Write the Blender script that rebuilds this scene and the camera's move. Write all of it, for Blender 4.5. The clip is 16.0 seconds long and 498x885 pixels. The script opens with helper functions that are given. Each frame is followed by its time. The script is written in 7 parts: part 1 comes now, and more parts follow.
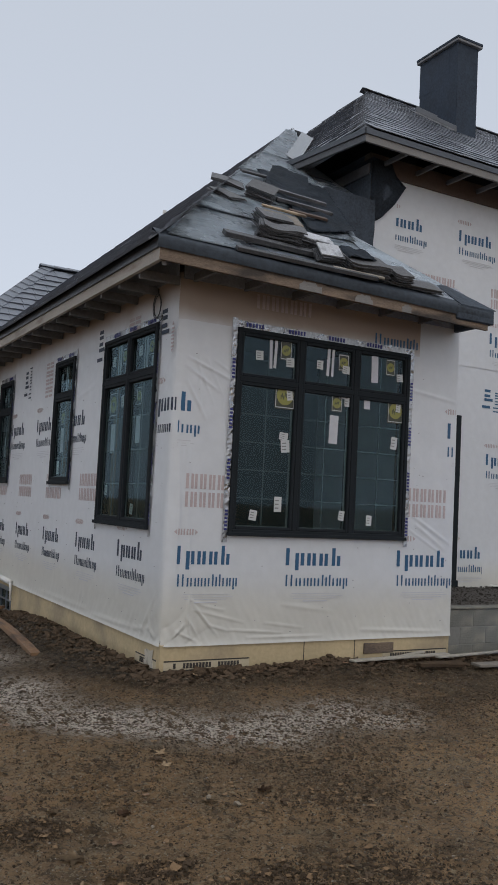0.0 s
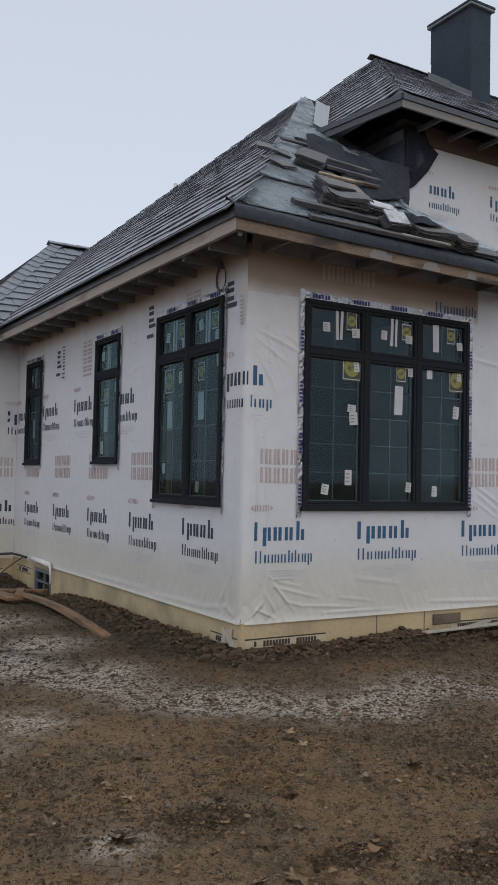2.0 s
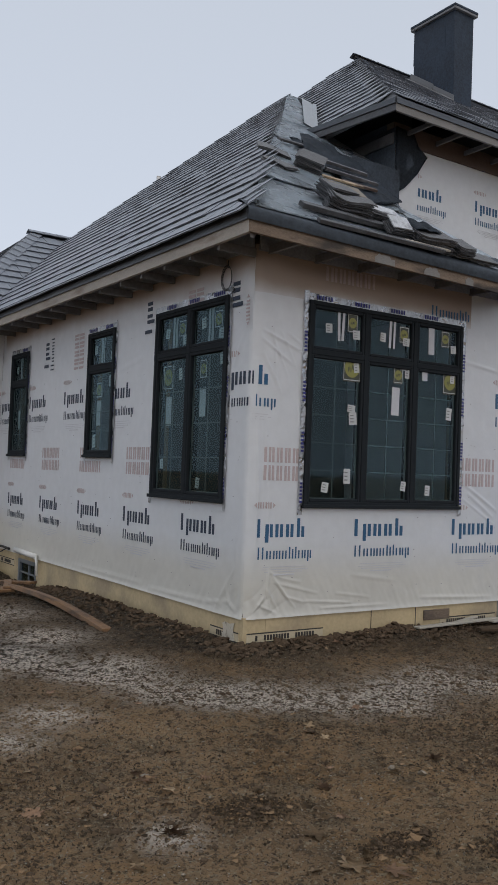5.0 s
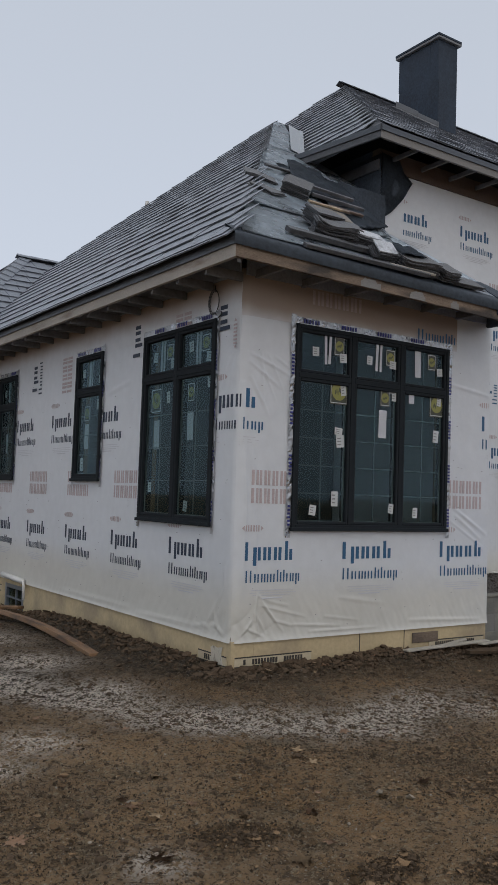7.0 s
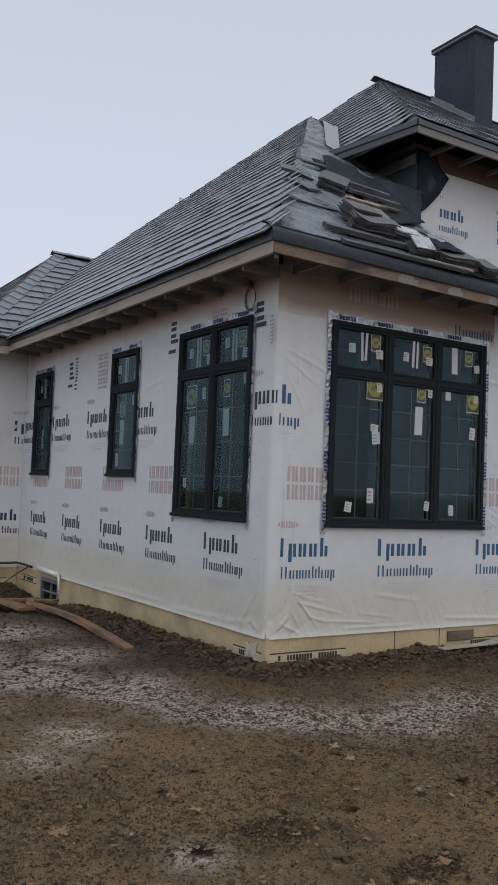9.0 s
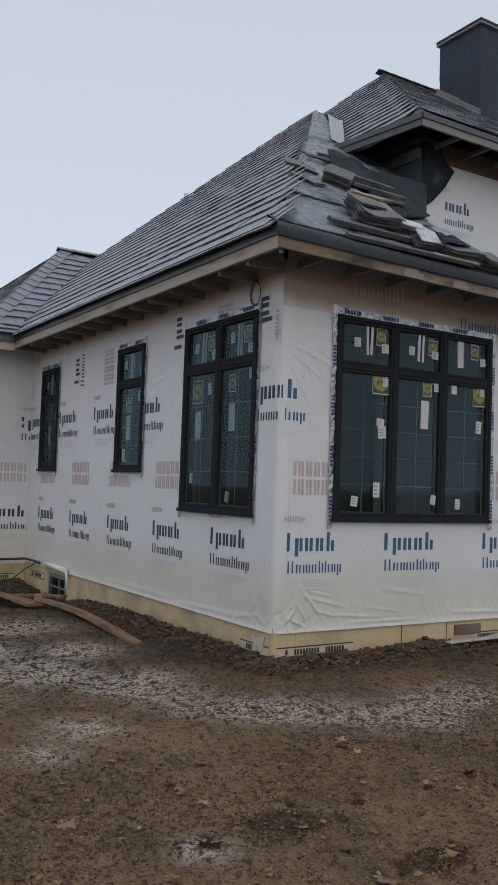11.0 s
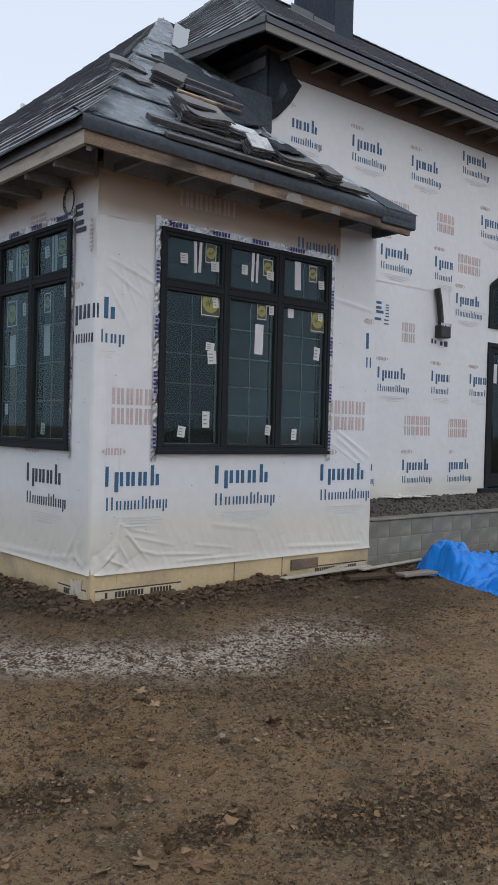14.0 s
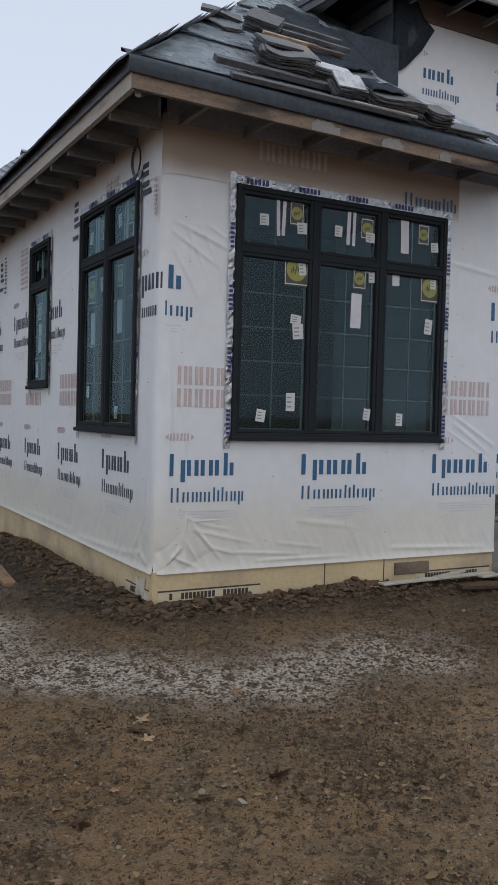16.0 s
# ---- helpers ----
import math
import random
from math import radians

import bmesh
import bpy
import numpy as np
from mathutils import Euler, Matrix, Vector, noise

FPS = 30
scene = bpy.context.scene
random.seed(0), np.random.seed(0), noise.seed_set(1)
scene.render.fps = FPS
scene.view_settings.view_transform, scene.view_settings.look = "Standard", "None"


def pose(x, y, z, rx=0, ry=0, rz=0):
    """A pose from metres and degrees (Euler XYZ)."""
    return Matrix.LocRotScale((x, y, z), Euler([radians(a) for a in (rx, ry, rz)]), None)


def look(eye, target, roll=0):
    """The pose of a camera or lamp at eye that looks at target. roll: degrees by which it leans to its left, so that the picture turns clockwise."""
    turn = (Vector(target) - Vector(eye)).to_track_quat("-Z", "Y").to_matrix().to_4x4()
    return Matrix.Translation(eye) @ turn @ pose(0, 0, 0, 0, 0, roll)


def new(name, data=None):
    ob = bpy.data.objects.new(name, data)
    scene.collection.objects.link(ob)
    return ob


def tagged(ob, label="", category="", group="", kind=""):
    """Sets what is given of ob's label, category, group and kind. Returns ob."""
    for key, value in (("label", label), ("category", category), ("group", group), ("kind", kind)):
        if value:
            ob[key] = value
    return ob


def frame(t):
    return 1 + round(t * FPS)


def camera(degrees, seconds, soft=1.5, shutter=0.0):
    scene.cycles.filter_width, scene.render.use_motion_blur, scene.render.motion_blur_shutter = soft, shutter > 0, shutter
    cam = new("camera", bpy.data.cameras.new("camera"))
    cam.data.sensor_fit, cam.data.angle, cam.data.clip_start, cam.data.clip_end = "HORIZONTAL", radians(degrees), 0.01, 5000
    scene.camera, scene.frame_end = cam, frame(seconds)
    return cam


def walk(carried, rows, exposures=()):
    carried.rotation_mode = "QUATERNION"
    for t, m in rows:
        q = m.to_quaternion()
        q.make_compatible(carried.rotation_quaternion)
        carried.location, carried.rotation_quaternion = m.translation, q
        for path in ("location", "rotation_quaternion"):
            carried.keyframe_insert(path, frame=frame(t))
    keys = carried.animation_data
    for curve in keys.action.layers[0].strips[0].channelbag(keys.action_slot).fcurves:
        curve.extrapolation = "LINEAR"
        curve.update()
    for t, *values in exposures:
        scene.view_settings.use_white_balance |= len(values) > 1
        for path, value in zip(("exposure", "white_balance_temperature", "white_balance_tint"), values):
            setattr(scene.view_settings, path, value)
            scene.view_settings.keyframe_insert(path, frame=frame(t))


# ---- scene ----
cam = camera(32.2, 16.0, soft=1.0, shutter=0.12)
PATH = [
    (0, (0.028, -0.221, 1.908), (1.001, 1.521, 2.047), 2.9),
    (0.5, (-0.072, -0.015, 1.899), (0.876, 1.741, 2.029), 0.7),
    (1, (-0.305, 0.09, 1.887), (0.662, 1.836, 2.013), 1.0),
    (1.5, (-0.588, 0.186, 1.909), (0.447, 1.894, 2.013), 1.0),
    (2, (-0.711, 0.374, 1.865), (0.315, 2.088, 1.951), 1.2),
    (2.5, (-0.878, 0.507, 1.894), (0.058, 2.273, 1.971), 1.2),
    (3, (-1.101, 0.526, 1.901), (-0.107, 2.26, 1.974), 1.5),
    (3.5, (-1.161, 0.516, 1.902), (-0.051, 2.178, 1.972), 1.9),
    (4, (-1.172, 0.493, 1.915), (-0.062, 2.156, 1.979), 2.0),
    (6.5, (-1.153, 0.498, 1.917), (-0.033, 2.152, 2.017), 2.2),
    (7, (-1.156, 0.474, 1.914), (-0.028, 2.121, 2.036), 1.9),
    (7.5, (-1.16, 0.476, 1.914), (-0.028, 2.12, 2.037), 1.2),
    (8, (-1.18, 0.484, 1.913), (-0.051, 2.13, 2.035), 1.4),
    (8.5, (-1.207, 0.492, 1.911), (-0.084, 2.143, 2.025), 2.0),
    (9, (-1.209, 0.501, 1.91), (-0.138, 2.186, 2.021), 2.3),
    (11.5, (-1.204, 0.486, 1.908), (-0.146, 2.18, 2.006), 2.0),
    (12, (-1.182, 0.486, 1.897), (-0.11, 2.172, 1.992), 1.8),
    (12.5, (-1.028, 0.502, 1.859), (0.093, 2.156, 1.953), 1.5),
    (13, (-0.809, 0.473, 1.849), (0.466, 2.012, 1.924), 1.3),
    (13.5, (-0.654, 0.576, 1.822), (0.655, 2.087, 1.826), 1.2),
    (14, (-0.42, 0.756, 1.825), (0.876, 2.278, 1.794), 1.4),
    (14.5, (-0.153, 0.877, 1.816), (0.988, 2.519, 1.763), 1.6),
    (15, (0.161, 0.972, 1.785), (1.016, 2.778, 1.71), 2.6),
    (15.5, (0.477, 1.031, 1.771), (1.417, 2.795, 1.689), 2.5),
    (16, (0.817, 1.047, 1.789), (1.771, 2.804, 1.725), 1.5),
]
walk(cam, [(t, look(eye, target, roll)) for t, eye, target, roll in PATH], exposures=[(0.0, -0.05, 6500, 10), (1.0, 0.0, 6500, 10), (1.5, 0.12, 6500, 10), (2.0, 0.05, 6500, 10), (4.0, 0.05, 6500, 10), (6.5, -0.15, 6500, 10), (7.0, -0.1, 6500, 10), (7.5, 0.04, 6500, 10), (8.5, 0.0, 6500, 10), (12.5, 0.0, 6500, 10), (13.0, 0.05, 6500, 10), (13.5, 0.2, 6440, 10), (14.0, 0.32, 6360, 10), (14.5, 0.2, 6300, 10), (15.0, 0.15, 6500, 10), (15.5, 0.32, 6500, 10), (16.0, 0.14, 6320, 10)])

# ---- sky and sun: a snowy overcast day ----
world = bpy.data.worlds.new("overcast_sky")
scene.world = world
world.use_nodes = True
wn, wl = world.node_tree.nodes, world.node_tree.links
wn.clear()
w_out = wn.new("ShaderNodeOutputWorld")
w_bg = wn.new("ShaderNodeBackground")
w_sky = wn.new("ShaderNodeTexSky")
w_sky.sky_type, w_sky.sun_disc = "NISHITA", False
w_sky.sun_elevation, w_sky.sun_rotation = radians(38), radians(200)
w_sky.air_density, w_sky.dust_density, w_sky.ozone_density = 1.0, 4.0, 1.0
w_geo = wn.new("ShaderNodeTexCoord")
w_sep = wn.new("ShaderNodeSeparateXYZ")
w_ramp = wn.new("ShaderNodeValToRGB")          # cloud cover: brighter towards the zenith
w_ramp.color_ramp.elements[0].position, w_ramp.color_ramp.elements[0].color = 0.0, (0.612, 0.645, 0.719, 1)
w_ramp.color_ramp.elements[1].position, w_ramp.color_ramp.elements[1].color = 1.0, (0.592, 0.63, 0.69, 1)
mid_cloud = w_ramp.color_ramp.elements.new(0.5)
mid_cloud.color = (0.553, 0.592, 0.654, 1)
w_mul = wn.new("ShaderNodeMix")
w_mul.data_type, w_mul.blend_type = "RGBA", "MIX"
w_mul.inputs[0].default_value = 0.03
w_bg.inputs[1].default_value = 1.0
wl.new(w_geo.outputs["Generated"], w_sep.inputs[0])
wl.new(w_sep.outputs[2], w_ramp.inputs[0])
wl.new(w_ramp.outputs[0], w_mul.inputs[6])
wl.new(w_sky.outputs[0], w_mul.inputs[7])
wl.new(w_mul.outputs[2], w_bg.inputs[0])
wl.new(w_bg.outputs[0], w_out.inputs[0])

sun_data = bpy.data.lights.new("sun", "SUN")
sun_data.energy, sun_data.angle, sun_data.color = 0.5, radians(60), (1.0, 0.97, 0.93)
sun = new("sun", sun_data)
sun.matrix_world = look((0, 0, 30), (3.5, 6.0, 6.0))


# ---- materials ----
def material(name, colour, rough=0.7, metal=0.0, vary=0.18, scale=3.0, fine=60.0, bump=0.15, bump_scale=None, stretch=(1, 1, 1), second=None, patch=0.0, patch_scale=1.2, rand=0.0, spec=0.5, rough_vary=0.1):
    """A principled surface with broad stains, fine grain and relief; second: a colour of patches; rand: spread between pieces."""
    m = bpy.data.materials.new(name)
    m.use_nodes = True
    n, l = m.node_tree.nodes, m.node_tree.links
    b = n["Principled BSDF"]
    b.inputs["Roughness"].default_value, b.inputs["Metallic"].default_value = rough, metal
    b.inputs["Specular IOR Level"].default_value = spec
    tc, mp = n.new("ShaderNodeTexCoord"), n.new("ShaderNodeMapping")
    mp.inputs["Scale"].default_value = stretch
    l.new(tc.outputs["Object"], mp.inputs[0])
    big, small = n.new("ShaderNodeTexNoise"), n.new("ShaderNodeTexNoise")
    big.inputs["Scale"].default_value, small.inputs["Scale"].default_value = scale, fine
    big.inputs["Detail"].default_value, small.inputs["Detail"].default_value = 5, 4
    l.new(mp.outputs[0], big.inputs[0])
    l.new(mp.outputs[0], small.inputs[0])
    add = n.new("ShaderNodeMath")
    add.operation = "ADD"
    l.new(big.outputs[0], add.inputs[0])
    l.new(small.outputs[0], add.inputs[1])
    last = add.outputs[0]
    if rand:
        info, mul, plus = n.new("ShaderNodeObjectInfo"), n.new("ShaderNodeMath"), n.new("ShaderNodeMath")
        geo, both = n.new("ShaderNodeNewGeometry"), n.new("ShaderNodeMath")
        both.operation = "ADD"
        l.new(info.outputs["Random"], both.inputs[0])
        l.new(geo.outputs["Random Per Island"], both.inputs[1])
        frac = n.new("ShaderNodeMath")
        frac.operation = "FRACT"
        l.new(both.outputs[0], frac.inputs[0])
        mul.operation, plus.operation = "MULTIPLY_ADD", "ADD"
        mul.inputs[1].default_value, mul.inputs[2].default_value = rand * 2, -rand
        l.new(frac.outputs[0], mul.inputs[0])
        l.new(mul.outputs[0], plus.inputs[0])
        l.new(last, plus.inputs[1])
        last = plus.outputs[0]
    ramp = n.new("ShaderNodeMapRange")
    ramp.inputs["From Min"].default_value, ramp.inputs["From Max"].default_value = 0.6, 1.4
    ramp.inputs["To Min"].default_value, ramp.inputs["To Max"].default_value = 1 - vary, 1 + vary
    l.new(last, ramp.inputs[0])
    col = n.new("ShaderNodeMix")
    col.data_type, col.blend_type = "RGBA", "MIX"
    col.inputs[6].default_value = (*colour, 1)
    col.inputs[7].default_value = (*(second or colour), 1)
    if second:
        pn, pr = n.new("ShaderNodeTexNoise"), n.new("ShaderNodeMapRange")
        pn.inputs["Scale"].default_value, pn.inputs["Detail"].default_value = patch_scale, 6
        l.new(mp.outputs[0], pn.inputs[0])
        pr.inputs["From Min"].default_value, pr.inputs["From Max"].default_value = 0.62 - patch * 0.3, 0.78 - patch * 0.3
        l.new(pn.outputs[0], pr.inputs[0])
        l.new(pr.outputs[0], col.inputs[0])
    else:
        col.inputs[0].default_value = 0
    vec = n.new("ShaderNodeVectorMath")
    vec.operation = "SCALE"
    l.new(col.outputs[2], vec.inputs[0])
    l.new(ramp.outputs[0], vec.inputs[3])
    l.new(vec.outputs[0], b.inputs["Base Color"])
    rr = n.new("ShaderNodeMapRange")
    rr.inputs["From Min"].default_value, rr.inputs["From Max"].default_value = 0.3, 0.7
    rr.inputs["To Min"].default_value, rr.inputs["To Max"].default_value = max(0.02, rough - rough_vary), min(1, rough + rough_vary)
    l.new(big.outputs[0], rr.inputs[0])
    l.new(rr.outputs[0], b.inputs["Roughness"])
    if bump:
        bp, bn = n.new("ShaderNodeBump"), n.new("ShaderNodeTexNoise")
        bn.inputs["Scale"].default_value, bn.inputs["Detail"].default_value = bump_scale or fine * 0.6, 6
        l.new(mp.outputs[0], bn.inputs[0])
        bp.inputs["Strength"].default_value, bp.inputs["Distance"].default_value = bump, 0.02
        l.new(bn.outputs[0], bp.inputs["Height"])
        l.new(bp.outputs[0], b.inputs["Normal"])
    return m


WRAP = material("house_wrap", (0.615, 0.638, 0.668), 0.5, vary=0.06, scale=0.9, fine=9, bump=0.4, bump_scale=3.0, rough_vary=0.08)
def warm_foot_tint(m, low, high, tint):
    """Warms the sheeting below a ragged line: ground bounce and the board showing through, put into its colour."""
    n, l = m.node_tree.nodes, m.node_tree.links
    tc, sep, ns, add, rng, mix = [n.new("ShaderNode" + k) for k in ("TexCoord", "SeparateXYZ", "TexNoise", "Math", "MapRange", "Mix")]
    l.new(tc.outputs["Object"], sep.inputs[0])
    l.new(tc.outputs["Object"], ns.inputs[0])
    ns.inputs["Scale"].default_value, ns.inputs["Detail"].default_value = 1.5, 4
    add.operation = "MULTIPLY_ADD"
    add.inputs[1].default_value = 0.2
    l.new(ns.outputs[0], add.inputs[0])
    l.new(sep.outputs[2], add.inputs[2])
    rng.interpolation_type = "SMOOTHSTEP"
    rng.inputs["From Min"].default_value, rng.inputs["From Max"].default_value = high + 0.1, low + 0.1
    l.new(add.outputs[0], rng.inputs[0])
    mix.data_type, mix.blend_type = "RGBA", "MULTIPLY"
    l.new(rng.outputs[0], mix.inputs[0])
    base = n["Principled BSDF"].inputs["Base Color"]
    l.new(base.links[0].from_socket, mix.inputs[6])
    mix.inputs[7].default_value = (*tint, 1)
    l.new(mix.outputs[2], base)


warm_foot_tint(WRAP, 0.8, 1.3, (0.95, 0.90, 0.79))
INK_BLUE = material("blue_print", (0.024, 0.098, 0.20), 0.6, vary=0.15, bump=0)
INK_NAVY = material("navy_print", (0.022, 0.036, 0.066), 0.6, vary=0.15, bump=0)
INK_RED = material("faded_red_print", (0.46, 0.385, 0.385), 0.6, vary=0.16, fine=40, bump=0)
INK_GREY = material("faint_grey_print", (0.52, 0.53, 0.56), 0.6, vary=0.1, bump=0)
FOAM = material("foundation_board", (0.50, 0.40, 0.24), 0.75, vary=0.16, scale=2.5, fine=25, bump=0.2, second=(0.36, 0.29, 0.19), patch=0.35, patch_scale=1.5)
FOAM_PRINT = material("dark_board_print", (0.04, 0.035, 0.03), 0.7, vary=0.1, bump=0)
FOAM_PALE = material("pale_board_band", (0.50, 0.43, 0.30), 0.7, vary=0.1, bump=0.05)
TAPE = material("white_tape", (0.52, 0.48, 0.40), 0.5, vary=0.15, second=(0.2, 0.17, 0.13), patch=0.3, patch_scale=14, bump=0.2)
BLACK = material("black_window_frame", (0.019, 0.023, 0.027), 0.75, vary=0.15, scale=4, fine=80, bump=0.03, spec=0.1, rough_vary=0.06)
SPACER = material("pane_edge", (0.12, 0.145, 0.15), 0.5, bump=0)
PANE_EDGE = material("pane_margin", (0.16, 0.17, 0.17), 0.5, vary=0.2, scale=3, fine=30, bump=0)
FOIL = material("foil_tape", (0.40, 0.41, 0.43), 0.3, metal=0.85, vary=0.3, scale=9, fine=40, bump=0.55, bump_scale=20)
TAPE_INK = material("tape_ink", (0.02, 0.025, 0.16), 0.5, bump=0)
PAPER = material("white_sticker", (0.52, 0.54, 0.54), 0.6, vary=0.08, bump=0)
STICK_INK = material("sticker_ink", (0.22, 0.22, 0.225), 0.6, bump=0)
YELLOW = material("yellow_sticker", (0.25, 0.245, 0.065), 0.5, vary=0.1, bump=0)
STICK_DARK = material("dark_sticker", (0.05, 0.055, 0.04), 0.5, bump=0)
SLATE = material("grey_slate", (0.18, 0.2, 0.235), 0.40, vary=0.22, scale=6, fine=45, bump=0.35, bump_scale=22, rand=0.12, rough_vary=0.12)
# slate edges: wet, and darkened to carry the shadow line under each course
SLATE_TAIL = material("wet_shaded_slate_edge", (0.125, 0.136, 0.158), 0.6, vary=0.4, scale=9, fine=60, bump=0.4, bump_scale=40, rand=0.2, spec=0.2)
SLATE_EDGE = material("split_slate", (0.078, 0.081, 0.088), 0.5, vary=0.35, scale=14, fine=70, bump=0.6, bump_scale=40, rand=0.4)
STACK_TOP = material("stacked_slate_face", (0.09, 0.091, 0.094), 0.5, vary=0.35, scale=7, fine=60, bump=0.4, bump_scale=24)
# wet stack tops: the sky's reflection is painted in as a pale colour
SHEEN_SLATE = material("sky_sheen_slate", (0.50, 0.52, 0.55), 0.5, vary=0.3, scale=5, fine=60, bump=0.25, bump_scale=22, second=(0.22, 0.23, 0.25), patch=0.4, patch_scale=9)
DECK = material("black_underlay", (0.032, 0.036, 0.044), 0.6, vary=0.3, bump=0.1)
SOFFIT = material("dark_roof_boards", (0.27, 0.29, 0.33), 0.8, vary=0.3, scale=3, fine=40, bump=0.2)
MEMBRANE = material("roof_membrane", (0.345, 0.405, 0.455), 0.3, vary=0.35, scale=2.0, fine=28, spec=0.6, rough_vary=0.16, bump=0.6, bump_scale=9, second=(0.18, 0.208, 0.238), patch=0.45, patch_scale=2.4)
BLACK_FLAP = material("black_membrane", (0.046, 0.058, 0.075), 0.68, spec=0.22, vary=0.5, scale=3, fine=30, bump=0.6, bump_scale=7)
MEMBRANE_EDGE = material("membrane_edge", (0.04, 0.05, 0.063), 0.62, vary=0.4, scale=3, fine=24, bump=0.6, bump_scale=9, spec=0.25)
FASCIA_GREY = material("grey_fascia_wood", (0.20, 0.194, 0.187), 0.7, vary=0.22, scale=1.6, fine=26, bump=0.2, stretch=(1, 1, 5))
STAPLE = material("staple_head", (0.26, 0.26, 0.27), 0.5, metal=0.4, bump=0)
DRIP = material("dark_metal_edge", (0.085, 0.095, 0.11), 0.45, metal=0.3, vary=0.2, scale=3, fine=30, bump=0.08)
LEAD = material("metal_flashing", (0.34, 0.365, 0.39), 0.5, metal=0.3, vary=0.2, scale=5, fine=30, bump=0.25, bump_scale=8)
FASCIA = material("raw_fascia_wood", (0.40, 0.365, 0.325), 0.75, vary=0.25, scale=1.6, fine=26, bump=0.25, stretch=(1, 1, 5), second=(0.24, 0.2, 0.165), patch=0.25, patch_scale=1.3)
FASCIA_WET = material("soaked_fascia_wood", (0.08, 0.082, 0.09), 0.45, vary=0.35, scale=2.5, fine=26, bump=0.25, second=(0.13, 0.13, 0.14), patch=0.35, patch_scale=2.5)
FASCIA_DARK = material("wet_fascia_wood", (0.185, 0.14, 0.105), 0.75, vary=0.5, scale=3.0, fine=34, bump=0.3, stretch=(1, 1, 4), second=(0.06, 0.051, 0.045), patch=0.42, patch_scale=1.7, spec=0.25)
FRIEZE = material("brown_frieze_board", (0.105, 0.072, 0.058), 0.7, vary=0.2, scale=1.5, fine=25, bump=0.15)
RAFTER = material("rafter_wood", (0.16, 0.16, 0.167), 0.8, vary=0.3, scale=3, fine=30, bump=0.2)
LUMBER = material("new_lumber", (0.205, 0.115, 0.056), 0.6, vary=0.42, scale=2.5, fine=26, bump=0.3, stretch=(5, 1, 5), second=(0.085, 0.05, 0.03), patch=0.4, patch_scale=2.0)
PALE_WOOD = material("pale_wet_plank", (0.36, 0.28, 0.19), 0.7, vary=0.3, scale=4, fine=30, bump=0.3, second=(0.15, 0.11, 0.08), patch=0.3, patch_scale=3)
GREY_WOOD = material("weathered_board", (0.20, 0.178, 0.15), 0.75, vary=0.25, scale=3, fine=30, bump=0.3)
PALE_BOARD = material("pale_board", (0.35, 0.325, 0.275), 0.7, vary=0.3, scale=3, fine=30, bump=0.15)
BLOCK = material("concrete_block", (0.17, 0.168, 0.145), 0.9, second=(0.235, 0.222, 0.18), patch=0.45, patch_scale=3.5, vary=0.34, scale=4, fine=90, bump=0.4, bump_scale=70, rand=0.2)
MORTAR = material("mortar", (0.19, 0.187, 0.168), 0.95, vary=0.15, bump=0.3)
CHIM = material("chimney_membrane", (0.03, 0.042, 0.062), 0.55, spec=0.2, vary=0.5, scale=1.6, fine=25, bump=0.3, bump_scale=6)
CHIM_CAP = material("chimney_cap_edge", (0.16, 0.165, 0.175), 0.5, vary=0.25, scale=3, bump=0.1)
METER = material("grey_painted_steel", (0.165, 0.17, 0.18), 0.5, metal=0.2, vary=0.1, bump=0.02)
PVC_BLACK = material("black_plastic", (0.012, 0.012, 0.013), 0.45, vary=0.2, bump=0.05)
PVC_WHITE = material("white_plastic", (0.68, 0.68, 0.66), 0.45, vary=0.08, bump=0.02)
STEEL = material("galvanised_steel", (0.26, 0.29, 0.32), 0.4, metal=0.7, vary=0.2, scale=8, bump=0.05)
RED = material("red_tag", (0.5, 0.05, 0.03), 0.5, bump=0)
TARP = material("blue_tarp", (0.006, 0.17, 0.60), 0.32, vary=0.2, scale=5, fine=60, bump=0.35, bump_scale=14, second=(0.008, 0.21, 0.68), patch=0.45, patch_scale=4, spec=0.35)
LEAF = material("dry_oak_leaf", (0.24, 0.145, 0.085), 0.8, vary=0.25, scale=20, fine=90, bump=0.3, rand=0.2)
LEAF_PALE = material("pale_dry_leaf", (0.32, 0.225, 0.13), 0.8, vary=0.25, scale=20, fine=90, bump=0.3, rand=0.3)
CLOD = material("mud_clod", (0.085, 0.06, 0.04), 0.95, spec=0.1, vary=0.35, scale=9, fine=70, bump=0.5, bump_scale=60, rand=0.25)
STONE = material("pebble", (0.21, 0.175, 0.13), 0.85, vary=0.2, scale=9, fine=60, bump=0.3, rand=0.7)
DEBRIS = material("bark_debris", (0.055, 0.04, 0.027), 0.95, spec=0.05, vary=0.3, scale=9, fine=50, bump=0.4, rand=0.5)
LITTER = material("torn_leaf", (0.16, 0.105, 0.06), 0.9, spec=0.08, vary=0.3, scale=9, fine=50, bump=0.2, rand=0.9)
SNOW = material("snow_grain", (0.75, 0.76, 0.78), 0.7, vary=0.05, bump=0)
GRAVEL = material("dark_gravel", (0.052, 0.045, 0.038), 0.85, vary=0.35, scale=10, fine=60, bump=0.5, rand=0.6)
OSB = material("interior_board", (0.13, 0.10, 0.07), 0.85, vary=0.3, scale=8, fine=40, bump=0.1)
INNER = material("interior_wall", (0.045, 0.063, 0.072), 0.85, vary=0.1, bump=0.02)


